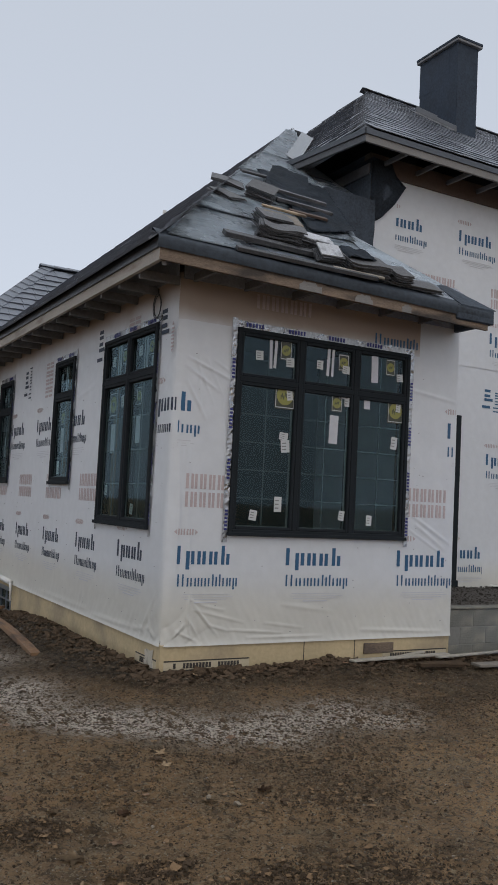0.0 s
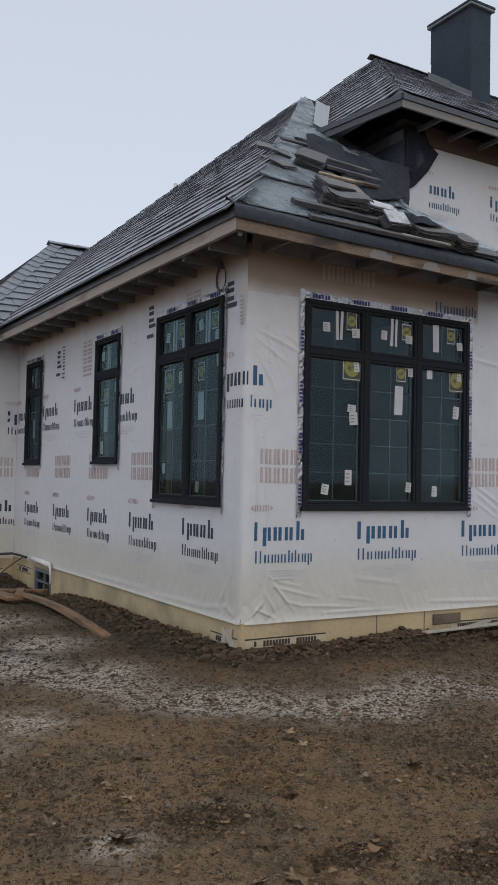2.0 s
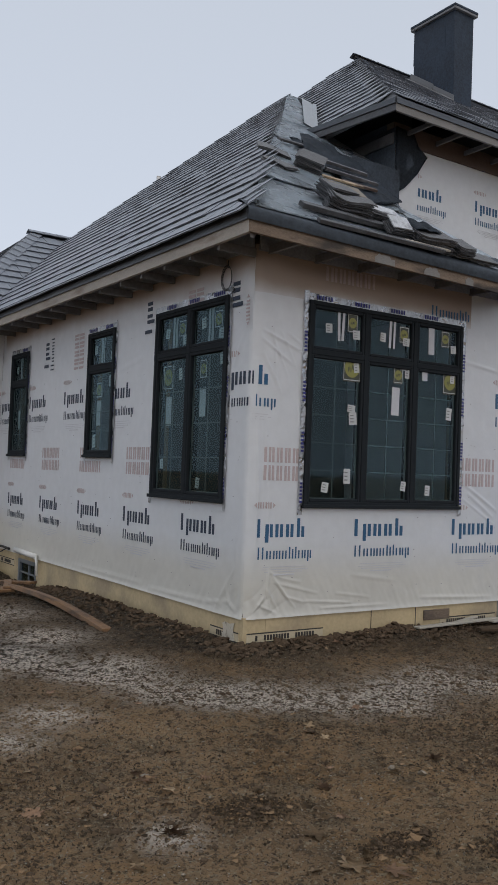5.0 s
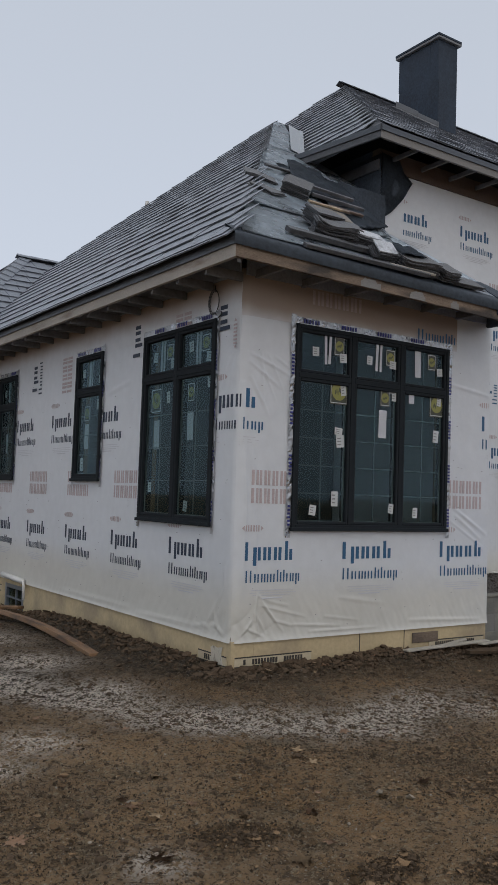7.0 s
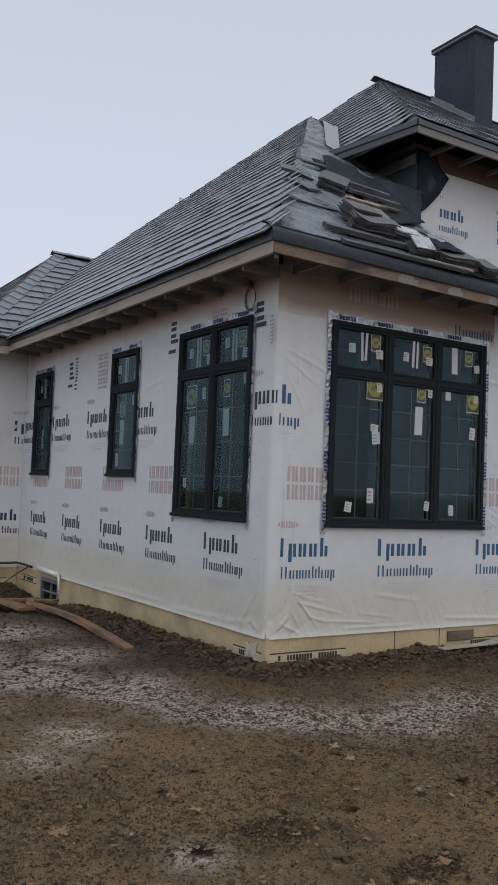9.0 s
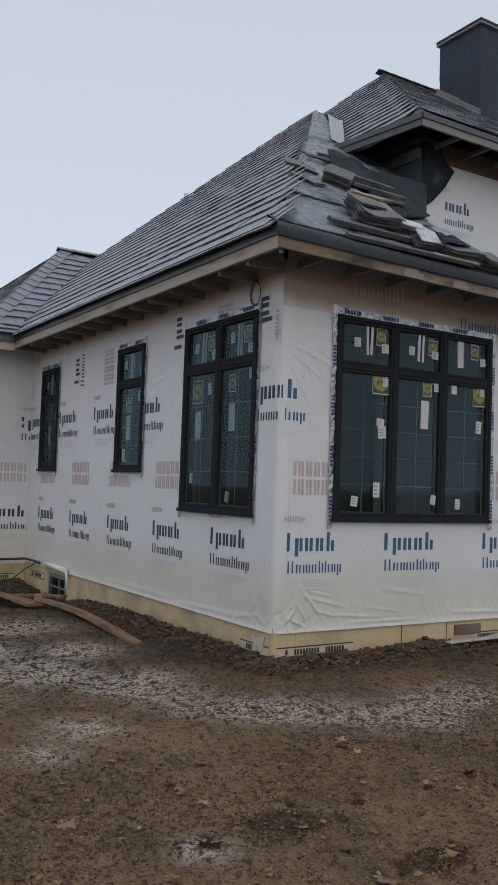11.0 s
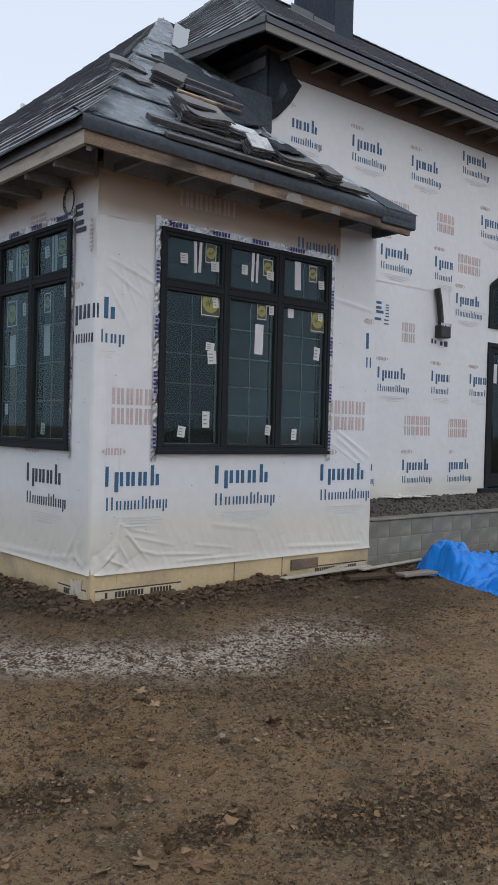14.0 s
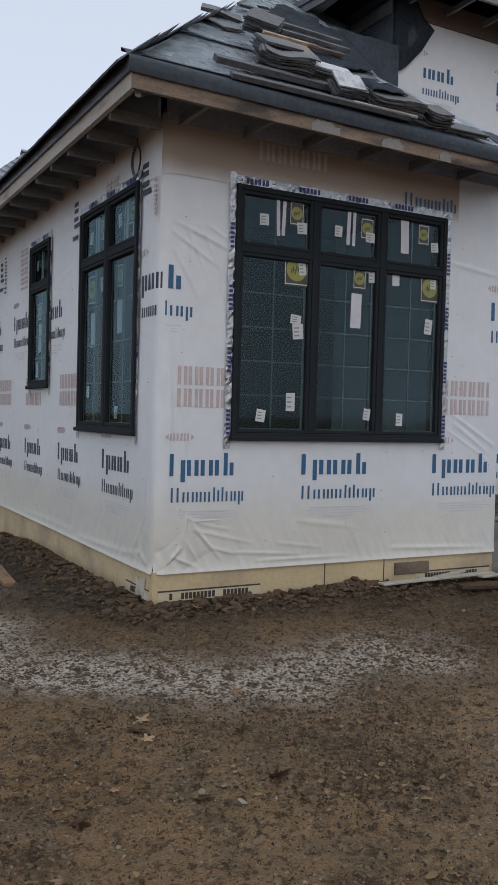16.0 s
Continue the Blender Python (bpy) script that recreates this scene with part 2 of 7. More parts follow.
def brown_top(name, low, high, tan):
    """Sheeting that turns brown towards its top edge, with a ragged fading border between two heights."""
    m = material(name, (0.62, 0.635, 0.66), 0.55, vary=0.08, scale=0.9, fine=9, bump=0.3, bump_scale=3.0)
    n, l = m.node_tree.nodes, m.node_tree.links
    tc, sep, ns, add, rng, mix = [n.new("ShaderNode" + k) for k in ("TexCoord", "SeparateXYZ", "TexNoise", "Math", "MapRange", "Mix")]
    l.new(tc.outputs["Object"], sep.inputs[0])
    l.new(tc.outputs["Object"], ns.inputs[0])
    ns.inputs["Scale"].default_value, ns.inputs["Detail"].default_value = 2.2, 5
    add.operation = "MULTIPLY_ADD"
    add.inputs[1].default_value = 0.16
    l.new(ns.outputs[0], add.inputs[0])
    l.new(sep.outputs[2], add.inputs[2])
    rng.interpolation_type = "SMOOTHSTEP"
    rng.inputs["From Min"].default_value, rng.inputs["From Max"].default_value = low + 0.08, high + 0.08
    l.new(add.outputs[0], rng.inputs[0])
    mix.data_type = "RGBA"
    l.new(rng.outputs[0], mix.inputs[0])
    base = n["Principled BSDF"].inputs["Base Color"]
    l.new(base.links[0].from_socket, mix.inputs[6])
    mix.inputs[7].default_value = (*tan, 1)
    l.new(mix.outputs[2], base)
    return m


BROWN_TOP_FRONT = brown_top("front_brown_top_wrap", 3.56, 3.80, (0.355, 0.283, 0.235))
BROWN_TOP_LEFT = brown_top("side_brown_top_wrap", 3.72, 4.02, (0.36, 0.28, 0.225))


def glass(name, tint, gloss):
    m = bpy.data.materials.new(name)
    m.use_nodes = True
    n, l = m.node_tree.nodes, m.node_tree.links
    n.clear()
    out, mix = n.new("ShaderNodeOutputMaterial"), n.new("ShaderNodeMixShader")
    tr, gl, fr = n.new("ShaderNodeBsdfTransparent"), n.new("ShaderNodeBsdfGlossy"), n.new("ShaderNodeLayerWeight")
    wav, bp = n.new("ShaderNodeTexNoise"), n.new("ShaderNodeBump")
    wav.inputs["Scale"].default_value = 1.3
    bp.inputs["Strength"].default_value, bp.inputs["Distance"].default_value = 0.05, 0.02
    l.new(wav.outputs[0], bp.inputs["Height"])
    l.new(bp.outputs[0], gl.inputs["Normal"])
    tr.inputs[0].default_value = (*tint, 1)
    gl.inputs[0].default_value, gl.inputs["Roughness"].default_value = (*gloss, 1), 0.02
    fr.inputs["Blend"].default_value = 0.5
    power, level = n.new("ShaderNodeMath"), n.new("ShaderNodeMath")
    power.operation, level.operation = "POWER", "MULTIPLY_ADD"
    power.inputs[1].default_value = 4.0
    level.inputs[1].default_value, level.inputs[2].default_value = 0.42, 0.055
    l.new(fr.outputs["Facing"], power.inputs[0])
    l.new(power.outputs[0], level.inputs[0])
    l.new(level.outputs[0], mix.inputs[0])
    l.new(tr.outputs[0], mix.inputs[1])
    l.new(gl.outputs[0], mix.inputs[2])
    l.new(mix.outputs[0], out.inputs[0])
    return m


GLASS = glass("window_glass", (0.75, 0.825, 0.835), (0.315, 0.405, 0.445))

# ground: churned mud, wet hollows, gravel and thin frost
MUD = bpy.data.materials.new("churned_mud")
MUD.use_nodes = True
gn, gl_ = MUD.node_tree.nodes, MUD.node_tree.links
g_b = gn["Principled BSDF"]
g_tc = gn.new("ShaderNodeTexCoord")


def g_noise(scale, detail=6, rough=0.6):
    t = gn.new("ShaderNodeTexNoise")
    t.inputs["Scale"].default_value, t.inputs["Detail"].default_value, t.inputs["Roughness"].default_value = scale, detail, rough
    gl_.new(g_tc.outputs["Object"], t.inputs[0])
    return t.outputs[0]


def g_range(src, a, b, lo=0.0, hi=1.0):
    t = gn.new("ShaderNodeMapRange")
    for k, v in zip(("From Min", "From Max", "To Min", "To Max"), (a, b, lo, hi)):
        t.inputs[k].default_value = v
    gl_.new(src, t.inputs[0])
    return t.outputs[0]


def g_mix(fac, a, b, blend="MIX"):
    t = gn.new("ShaderNodeMix")
    t.data_type, t.blend_type = "RGBA", blend
    for k, v in ((0, fac), (6, a), (7, b)):
        if isinstance(v, tuple):
            t.inputs[k].default_value = (*v, 1)
        elif isinstance(v, float):
            t.inputs[k].default_value = v
        else:
            gl_.new(v, t.inputs[k])
    return t.outputs[2]


def g_math(op, a, b):
    t = gn.new("ShaderNodeMath")
    t.operation = op
    for k, v in ((0, a), (1, b)):
        if isinstance(v, float):
            t.inputs[k].default_value = v
        else:
            gl_.new(v, t.inputs[k])
    return t.outputs[0]


def g_attr(name):
    t = gn.new("ShaderNodeAttribute")
    t.attribute_name = name
    return t.outputs["Fac"]


mud = g_mix(g_range(g_noise(1.1), 0.38, 0.64), (0.50, 0.332, 0.186), (0.355, 0.24, 0.14))
mud = g_mix(g_range(g_noise(0.75, 4), 0.52, 0.66, 0.0, 0.7), mud, (0.52, 0.315, 0.15))
mud = g_mix(g_range(g_noise(2.6, 6), 0.55, 0.66, 0.0, 0.5), mud, (0.27, 0.225, 0.15))
trod = g_range(g_noise(1.7, 5, 0.6), 0.44, 0.62)
mud = g_mix(g_math("MULTIPLY", trod, g_range(g_noise(5.5, 7, 0.7), 0.42, 0.60, 0.0, 0.72)), mud, (0.135, 0.098, 0.062))
# fine dark flecks put the shadows between clods into the mud colour
mud = g_mix(g_range(g_noise(15.0, 5, 0.68), 0.56, 0.61, 0.0, 0.68), mud, (0.095, 0.07, 0.044))
mud = g_mix(g_range(g_noise(34.0, 7, 0.7), 0.52, 0.61, 0.0, 0.72), mud, (0.056, 0.041, 0.027))
mud = g_mix(g_range(g_noise(44.0, 3, 0.5), 0.585, 0.63, 0.0, 0.75), mud, (0.50, 0.41, 0.275))
mud = g_mix(g_range(g_noise(95.0, 3, 0.6), 0.60, 0.64, 0.0, 0.8), mud, (0.05, 0.036, 0.025))
mud = g_mix(g_attr("stony"), mud, (1.22, 1.2, 1.17), "MULTIPLY")
mud = g_mix(g_math("MULTIPLY", g_attr("stony"), g_range(g_noise(34.0, 8, 0.75), 0.52, 0.60, 0.0, 0.7)), mud, (0.27, 0.235, 0.19))
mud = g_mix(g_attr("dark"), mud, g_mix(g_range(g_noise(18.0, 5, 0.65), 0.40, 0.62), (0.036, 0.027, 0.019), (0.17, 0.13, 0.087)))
frost_speck = g_math("MULTIPLY", g_attr("frost"), g_math("MULTIPLY", g_range(g_noise(9.0, 7, 0.74), 0.42, 0.49), g_range(g_noise(42.0, 5, 0.7), 0.45, 0.50)))
mud = g_mix(frost_speck, mud, (0.92, 0.82, 0.71))
mud = g_mix(g_range(g_noise(85.0, 2), 0.66, 0.70, 0.0, 0.85), mud, (0.60, 0.56, 0.49))
gl_.new(mud, g_b.inputs["Base Color"])
g_b.inputs["Specular IOR Level"].default_value = 0.12
gl_.new(g_range(g_noise(2.3), 0.35, 0.65, 0.55, 0.9), g_b.inputs["Roughness"])
g_bp = gn.new("ShaderNodeBump")
g_bp.inputs["Strength"].default_value, g_bp.inputs["Distance"].default_value = 1.0, 0.13
gl_.new(g_math("ADD", g_noise(15.0, 8, 0.68), g_math("MULTIPLY", g_noise(60.0, 5, 0.7), 0.6)), g_bp.inputs["Height"])
gl_.new(g_bp.outputs[0], g_b.inputs["Normal"])

# ---- building helpers ----
WORLD_OF = {}


def part(name, bm, mat, parent=None, label="", smooth=False):
    """Links a bmesh in world coordinates as one mesh object, under parent if given."""
    bmesh.ops.recalc_face_normals(bm, faces=bm.faces)
    if parent is not None and parent in WORLD_OF:
        bm.transform(WORLD_OF[parent].inverted())
    me = bpy.data.meshes.new(name)
    bm.to_mesh(me)
    bm.free()
    me.materials.append(mat)
    if smooth:
        me.shade_smooth()
    ob = new(name, me)
    if parent is not None:
        ob.parent = parent
        if parent in WORLD_OF:
            WORLD_OF[ob] = WORLD_OF[parent]
    if label:
        ob["label"] = label
    return ob


def empty(name, label, category, kind="", group="", at=(0, 0, 0)):
    ob = new(name)
    ob.empty_display_size = 0.1
    ob.matrix_world = Matrix.Translation(at)
    WORLD_OF[ob] = Matrix.Translation(at)
    return tagged(ob, label, category, group, kind)


def base_to(bm, name, mat, label, category, kind="", group="", at=(0, 0, 0), smooth=False):
    """One mesh that is a thing by itself, its origin at its base."""
    ob = part(name, bm, mat, smooth=smooth)
    if at != (0, 0, 0):
        ob.data.transform(Matrix.Translation(at).inverted())
        ob.matrix_world = Matrix.Translation(at)
    WORLD_OF[ob] = Matrix.Translation(at)
    return tagged(ob, label, category, group, kind)


BOX_FACES = ((0, 1, 3, 2), (4, 6, 7, 5), (0, 4, 5, 1), (2, 3, 7, 6), (0, 2, 6, 4), (1, 5, 7, 3))


def box(bm, a, b, m=None, bev=0.0):
    """A box between two corners, moved by m; bev: rounded edges."""
    vs = []
    for x in (a[0], b[0]):
        for y in (a[1], b[1]):
            for z in (a[2], b[2]):
                p = Vector((x, y, z))
                vs.append(bm.verts.new(m @ p if m else p))
    fs = [bm.faces.new([vs[i] for i in f]) for f in BOX_FACES]
    if bev:
        edges = {e for f in fs for e in f.edges}
        bmesh.ops.bevel(bm, geom=list(edges), offset=bev, segments=1, affect="EDGES")
    return bm


def slab(bm, top, depth, down=(0, 0, -1)):
    """A polygon given by its top corners, thickened by depth."""
    d = Vector(down).normalized() * depth
    a = [bm.verts.new(p) for p in top]
    b = [bm.verts.new(Vector(p) + d) for p in top]
    bm.faces.new(a)
    bm.faces.new(b[::-1])
    for i in range(len(a)):
        j = (i + 1) % len(a)
        bm.faces.new((a[i], b[i], b[j], a[j]))
    return bm


def tube(bm, pts, r, sides=10):
    """A round tube along points."""
    rings = []
    pts = [Vector(p) for p in pts]
    for i, p in enumerate(pts):
        t = (pts[min(i + 1, len(pts) - 1)] - pts[max(i - 1, 0)]).normalized()
        u = t.orthogonal().normalized()
        if rings:
            u = (prev_u - t * prev_u.dot(t)).normalized()
        prev_u = u
        v = t.cross(u)
        rings.append([bm.verts.new(p + (u * math.cos(q) + v * math.sin(q)) * r) for q in (2 * math.pi * k / sides for k in range(sides))])
    for a, b in zip(rings, rings[1:]):
        for k in range(sides):
            bm.faces.new((a[k], a[(k + 1) % sides], b[(k + 1) % sides], b[k]))
    bm.faces.new(rings[0][::-1])
    bm.faces.new(rings[-1])
    return bm


def fresh():
    return bmesh.new()


# faces of the house: u runs along the wall, d goes inward, z up
class Face:
    def __init__(self, axis, plane, run):
        self.axis, self.plane, self.run = axis, plane, run

    def at(self, u, d, z):
        return Vector((u, self.plane + d, z)) if self.axis == "y" else Vector((self.plane + d, u, z))

    def matrix(self):
        if self.axis == "y":
            return Matrix(((1, 0, 0, 0), (0, 1, 0, self.plane), (0, 0, 1, 0), (0, 0, 0, 1)))
        return Matrix(((0, 1, 0, self.plane), (1, 0, 0, 0), (0, 0, 1, 0), (0, 0, 0, 1)))


FRONT = Face("y", 7.27, 1)
LEFT = Face("x", 3.365, -1)
MAIN = Face("y", 9.885, 1)
WING = Face("y", 14.75, 1)
WING_SIDE = Face("x", 2.47, -1)


def breaks(lo, hi, step, extra):
    marks = sorted({round(v, 4) for v in [lo, hi, *[e for e in extra if lo < e < hi]]})
    out = [marks[0]]
    for a, b in zip(marks, marks[1:]):
        n = max(1, math.ceil((b - a) / step))
        out += [a + (b - a) * i / n for i in range(1, n + 1)]
    return out


def solid_wall(face, name, u0, u1, z0, z1, holes, mat, label, depth=0.16, d0=0.035):
    """A wall with thickness and openings that go through it."""
    bm = fresh()
    us = breaks(u0, u1, 99, [h[i] for h in holes for i in (0, 1)])
    zs = breaks(z0, z1, 99, [h[i] for h in holes for i in (2, 3)])
    m = face.matrix()
    for a, b in zip(us, us[1:]):
        for c, d in zip(zs, zs[1:]):
            if not any(h[0] - 1e-4 < (a + b) / 2 < h[1] + 1e-4 and h[2] - 1e-4 < (c + d) / 2 < h[3] + 1e-4 for h in holes):
                box(bm, (a, d0, c), (b, d0 + depth, d), m)
    return tagged(part(name, bm, mat), label, "wall", kind="structure")


WALL_FOLD = {}


def wrap_sheet(face, wall, name, u0, u1, z0, z1, holes, step, fold, label="", mat=None):
    """Stretched sheeting on a wall, with folds given by fold(u, z) (metres inward)."""
    WALL_FOLD.setdefault(wall, fold)
    bm = fresh()
    us = breaks(u0, u1, step, [h[i] for h in holes for i in (0, 1)])
    zs = breaks(z0, z1, step, [h[i] for h in holes for i in (2, 3)])
    grid = [[bm.verts.new(face.at(u, fold(u, z), z)) for z in zs] for u in us]
    for i in range(len(us) - 1):
        for j in range(len(zs) - 1):
            cu, cz = (us[i] + us[i + 1]) / 2, (zs[j] + zs[j + 1]) / 2
            if not any(h[0] < cu < h[1] and h[2] < cz < h[3] for h in holes):
                bm.faces.new((grid[i][j], grid[i + 1][j], grid[i + 1][j + 1], grid[i][j + 1]))
    for v in [v for v in bm.verts if not v.link_faces]:
        bm.verts.remove(v)
    return part(name, bm, mat or WRAP, wall, label, smooth=True)


def mark(face, wall, u, z, shapes, mat, name, clip=None, d=-0.004, turn=False):
    """Flat printed shapes: each is a list of corners (u, z) from the anchor in reading direction; turn: printed sideways."""
    bm = fresh()
    for pts in shapes:
        if turn:
            pts = [(-q, p) for p, q in pts]
        loop = [(u + face.run * p, z + q) for p, q in pts]
        if clip:
            loop = [(min(max(p, clip[0]), clip[1]), q) for p, q in loop]
        for h in OPENINGS.get(wall.name, ()):
            if max(p for p, q in loop) > h[0] - 0.02 and min(p for p, q in loop) < h[1] + 0.02 and max(q for p, q in loop) > h[2] - 0.03 and min(q for p, q in loop) < h[3]:
                loop = [(p, min(q, h[2] - 0.03)) for p, q in loop]
        if max(p for p, q in loop) - min(p for p, q in loop) > 0.006 and max(q for p, q in loop) - min(q for p, q in loop) > 0.003:
            fold = fold_main if wall is wall_main else WALL_FOLD.get(wall, lambda u_, z_: 0.0)
            slab(bm, [face.at(p, d + fold(p, q), q) for p, q in loop], 0.002, face.at(0, 1, 0) - face.at(0, 0, 0))
    if not bm.faces:
        bm.free()
        return None
    return part(name, bm, mat, wall)


def bar_shape(a, b, lo, hi):
    return [(a, lo), (b, lo), (b, hi), (a, hi)]


def row(width, height, bars, stroke):
    """A plain row of upright bars: (place along the row from 0 to 1, top, foot)."""
    return [bar_shape(width * p, width * p + stroke, height * lo, height * hi) for p, hi, lo in bars]


def scaled(shapes, f, dz=0.0):
    return [[(p * f, q + dz) for p, q in s] for s in shapes]


BIG = row(0.72, 0.175, [(0.07, 1, 0), (0.23, 0.72, -0.28), (0.32, 0.72, 0), (0.43, 0.72, 0), (0.52, 0.72, 0), (0.64, 0.72, 0), (0.73, 0.72, 0), (0.86, 1.05, 0), (0.95, 0.6, 0)], 0.042)
SMALL = row(0.75, 0.115, [(0.0, 1, 0), (0.08, 1, 0), (0.16, 0.7, 0), (0.22, 0.7, 0), (0.29, 0.7, 0), (0.345, 0.7, 0), (0.4, 0.7, 0), (0.46, 0.7, 0), (0.52, 0.7, 0), (0.59, 1, 0), (0.65, 0.8, 0), (0.71, 1, 0), (0.77, 0.7, 0), (0.84, 0.7, 0), (0.89, 0.7, 0), (0.95, 0.7, -0.26), (1.0, 0.7, 0)], 0.019)
BLOCKY = scaled(row(0.67, 0.145, [(k / 12 + (0.012 if k % 2 else 0.0), 1, 0) for k in range(12)], 0.032), 1, 0.175) + row(0.67, 0.145, [(k / 12 + (0.012 if k % 2 else 0.0), 1, 0) for k in range(12)], 0.032)
FINE = [bar_shape(*q) for q in ((0.06, 0.66, -0.003, 0.004), (0.04, 0.70, -0.028, -0.022), (0.08, 0.62, -0.052, -0.045), (0.2, 0.5, -0.082, -0.07))]
ARROWS = [[(0.0, 0.042), (0.032, 0.018), (0.032, 0.066)], [(0.30, 0.042), (0.268, 0.018), (0.268, 0.066)]]
ARROWS += [bar_shape(0.046 + 0.036 * k, 0.064 + 0.036 * k, 0.012, 0.072) for k in range(6)]


def wordmark(face, wall, u, z, clip=None, fold=1.0, fine=True, upper=True):
    """The sheeting's printed mark, its top at (u, z), as plain shapes."""
    # the same print gets a darker colour on the side and wing walls
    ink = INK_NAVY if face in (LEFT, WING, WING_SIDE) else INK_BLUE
    mark(face, wall, u, z - 0.175, scaled(BIG, fold), ink, "large_print", clip)
    mark(face, wall, u + face.run * 0.06, z - 0.385, scaled(SMALL, fold), ink, "small_print", clip)
    if fine:
        mark(face, wall, u + face.run * 0.08, z - 0.46, scaled(FINE, fold), INK_GREY, "fine_print", clip)
    if upper:
        mark(face, wall, u, z + 0.09, scaled(ARROWS, fold), INK_RED, "arrow_print", clip)


def merchant(face, wall, u, z, clip=None, fold=1.0):
    mark(face, wall, u, z - 0.32, scaled(BLOCKY, fold), INK_RED, "red_print", clip)


# ---- ground ----
def near_line(x, y, pts):
    best = 9.0
    for (ax, ay), (bx, by) in zip(pts, pts[1:]):
        dx, dy = bx - ax, by - ay
        t = max(0, min(1, ((x - ax) * dx + (y - ay) * dy) / (dx * dx + dy * dy)))
        best = min(best, math.hypot(x - ax - t * dx, y - ay - t * dy))
    return best


RUT = [(1.0, 9.2), (1.6, 7.3), (2.1, 6.3), (2.6, 5.75), (3.3, 5.45), (4.6, 5.5), (6.4, 6.0)]


def off_house(x, y):
    """Distance from the house's foot, outside it."""
    dx = max(3.37 - x, 0) if y > 7.27 else math.hypot(max(3.37 - x, 0), 7.27 - y)
    return dx if x < 3.37 or y < 7.27 else 0.0


def ground(x, y):
    d = off_house(x, y) if x < 7.0 else max(7.3 - y, 0)
    z = 0.245 + 0.025 * noise.noise((x * 0.5, y * 0.5, 1.7))
    if abs(x) < 14 and -6 < y < 22:
        v = Vector((x, y, 0))
        z += 0.018 * noise.noise(v * 2.1) + 0.012 * noise.noise(v * 6.3 + Vector((7, 0, 0)))
        rough = 0.62 + 0.6 * math.exp(-((d - 0.3) / 0.5) ** 2)
        z += rough * 0.036 * abs(noise.noise(v * 9.0 + Vector((0, 5, 0)))) + rough * 0.024 * abs(noise.noise(v * 15 + Vector((2, 0, 0)))) + rough * 0.013 * noise.noise(v * 21) + 0.010 * noise.noise(v * 37)
        z += (0.075 if x < 3.2 and y > 7.5 else 0.015 + 0.06 * math.exp(-((x - 5.2) / 0.5) ** 2)) * math.exp(-((d - 0.1) / 0.3) ** 2)
        z -= 0.035 * math.exp(-(near_line(x, y, RUT) / 0.35) ** 2)
        far = min(1, max(0, (y - 10.6) / 2.4))
        z -= 0.17 * far * far * (3 - 2 * far)
        z += 0.17 * math.exp(-((x - 3.0) / 0.35) ** 2 - ((y - 14.35) / 0.4) ** 2)
    return z


def spaced(lo, hi, fine_lo, fine_hi, fine, coarse):
    out, v = [], lo
    while v < hi:
        out.append(v)
        v += fine if fine_lo <= v < fine_hi else coarse
    return out + [hi]


gx = [-600, -200, -80, -35, -16, -10] + spaced(-7, 11, -0.9, 7.2, 0.022, 0.09) + [13, 17, 25, 60, 200, 600]
gy = [-600, -200, -80, -35, -14, -6, -2] + spaced(0, 16, 2.2, 7.3, 0.022, 0.08) + [18, 22, 30, 60, 200, 600]
g_verts = [(x, y, ground(x, y)) for x in gx for y in gy]
ny = len(gy)
g_faces = [(i * ny + j, (i + 1) * ny + j, (i + 1) * ny + j + 1, i * ny + j + 1) for i in range(len(gx) - 1) for j in range(ny - 1)]
g_me = bpy.data.meshes.new("ground")
g_me.from_pydata(g_verts, [], g_faces)
g_me.materials.append(MUD)
frost_at, stony_at, dark_at = [g_me.attributes.new(k, "FLOAT", "POINT") for k in ("frost", "stony", "dark")]
FROST_SPOTS = [(1.0, 6.0, 0.26), (0.6, 5.58, 0.2), (0.8, 3.95, 0.14), (0.2, 7.1, 0.5), (3.4, 5.2, 0.3), (1.1, 7.7, 0.45), (1.9, 8.5, 0.4), (0.7, 8.6, 0.5), (2.0, 7.2, 0.35), (1.7, 9.9, 0.5), (4.5, 5.35, 0.3)]
for i, (x, y, z) in enumerate(g_verts):
    if -4 < x < 12 and 1 < y < 16:
        w = 0.5 * noise.noise((x * 1.6, y * 1.6, 3.1))
        f = math.exp(-((near_line(x, y, RUT) + w * 0.6) / 0.36) ** 2)
        f = max([f] + [math.exp(-(((x - a) ** 2 + (y - b) ** 2) / r ** 2)) for a, b, r in FROST_SPOTS])
        frost_at.data[i].value = min(1, f * 1.25) * max(0, min(1, (5.15 - x + w) / 0.5))
        stony_at.data[i].value = min(1, max(0, (x - y * 0.35 - 1.4) * 0.8 + w)) * (1 if y < 5.5 else 0.3) * max(0, min(1, (y - 1.2) / 1.2)) * max(0, min(1, (9.5 - x) / 2))
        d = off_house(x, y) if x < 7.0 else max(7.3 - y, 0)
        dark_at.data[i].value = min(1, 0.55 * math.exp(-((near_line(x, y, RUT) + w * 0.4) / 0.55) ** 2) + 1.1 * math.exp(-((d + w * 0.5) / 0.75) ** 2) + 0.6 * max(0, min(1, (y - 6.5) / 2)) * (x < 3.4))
g_me.shade_smooth()
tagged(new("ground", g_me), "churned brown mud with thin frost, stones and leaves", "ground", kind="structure")

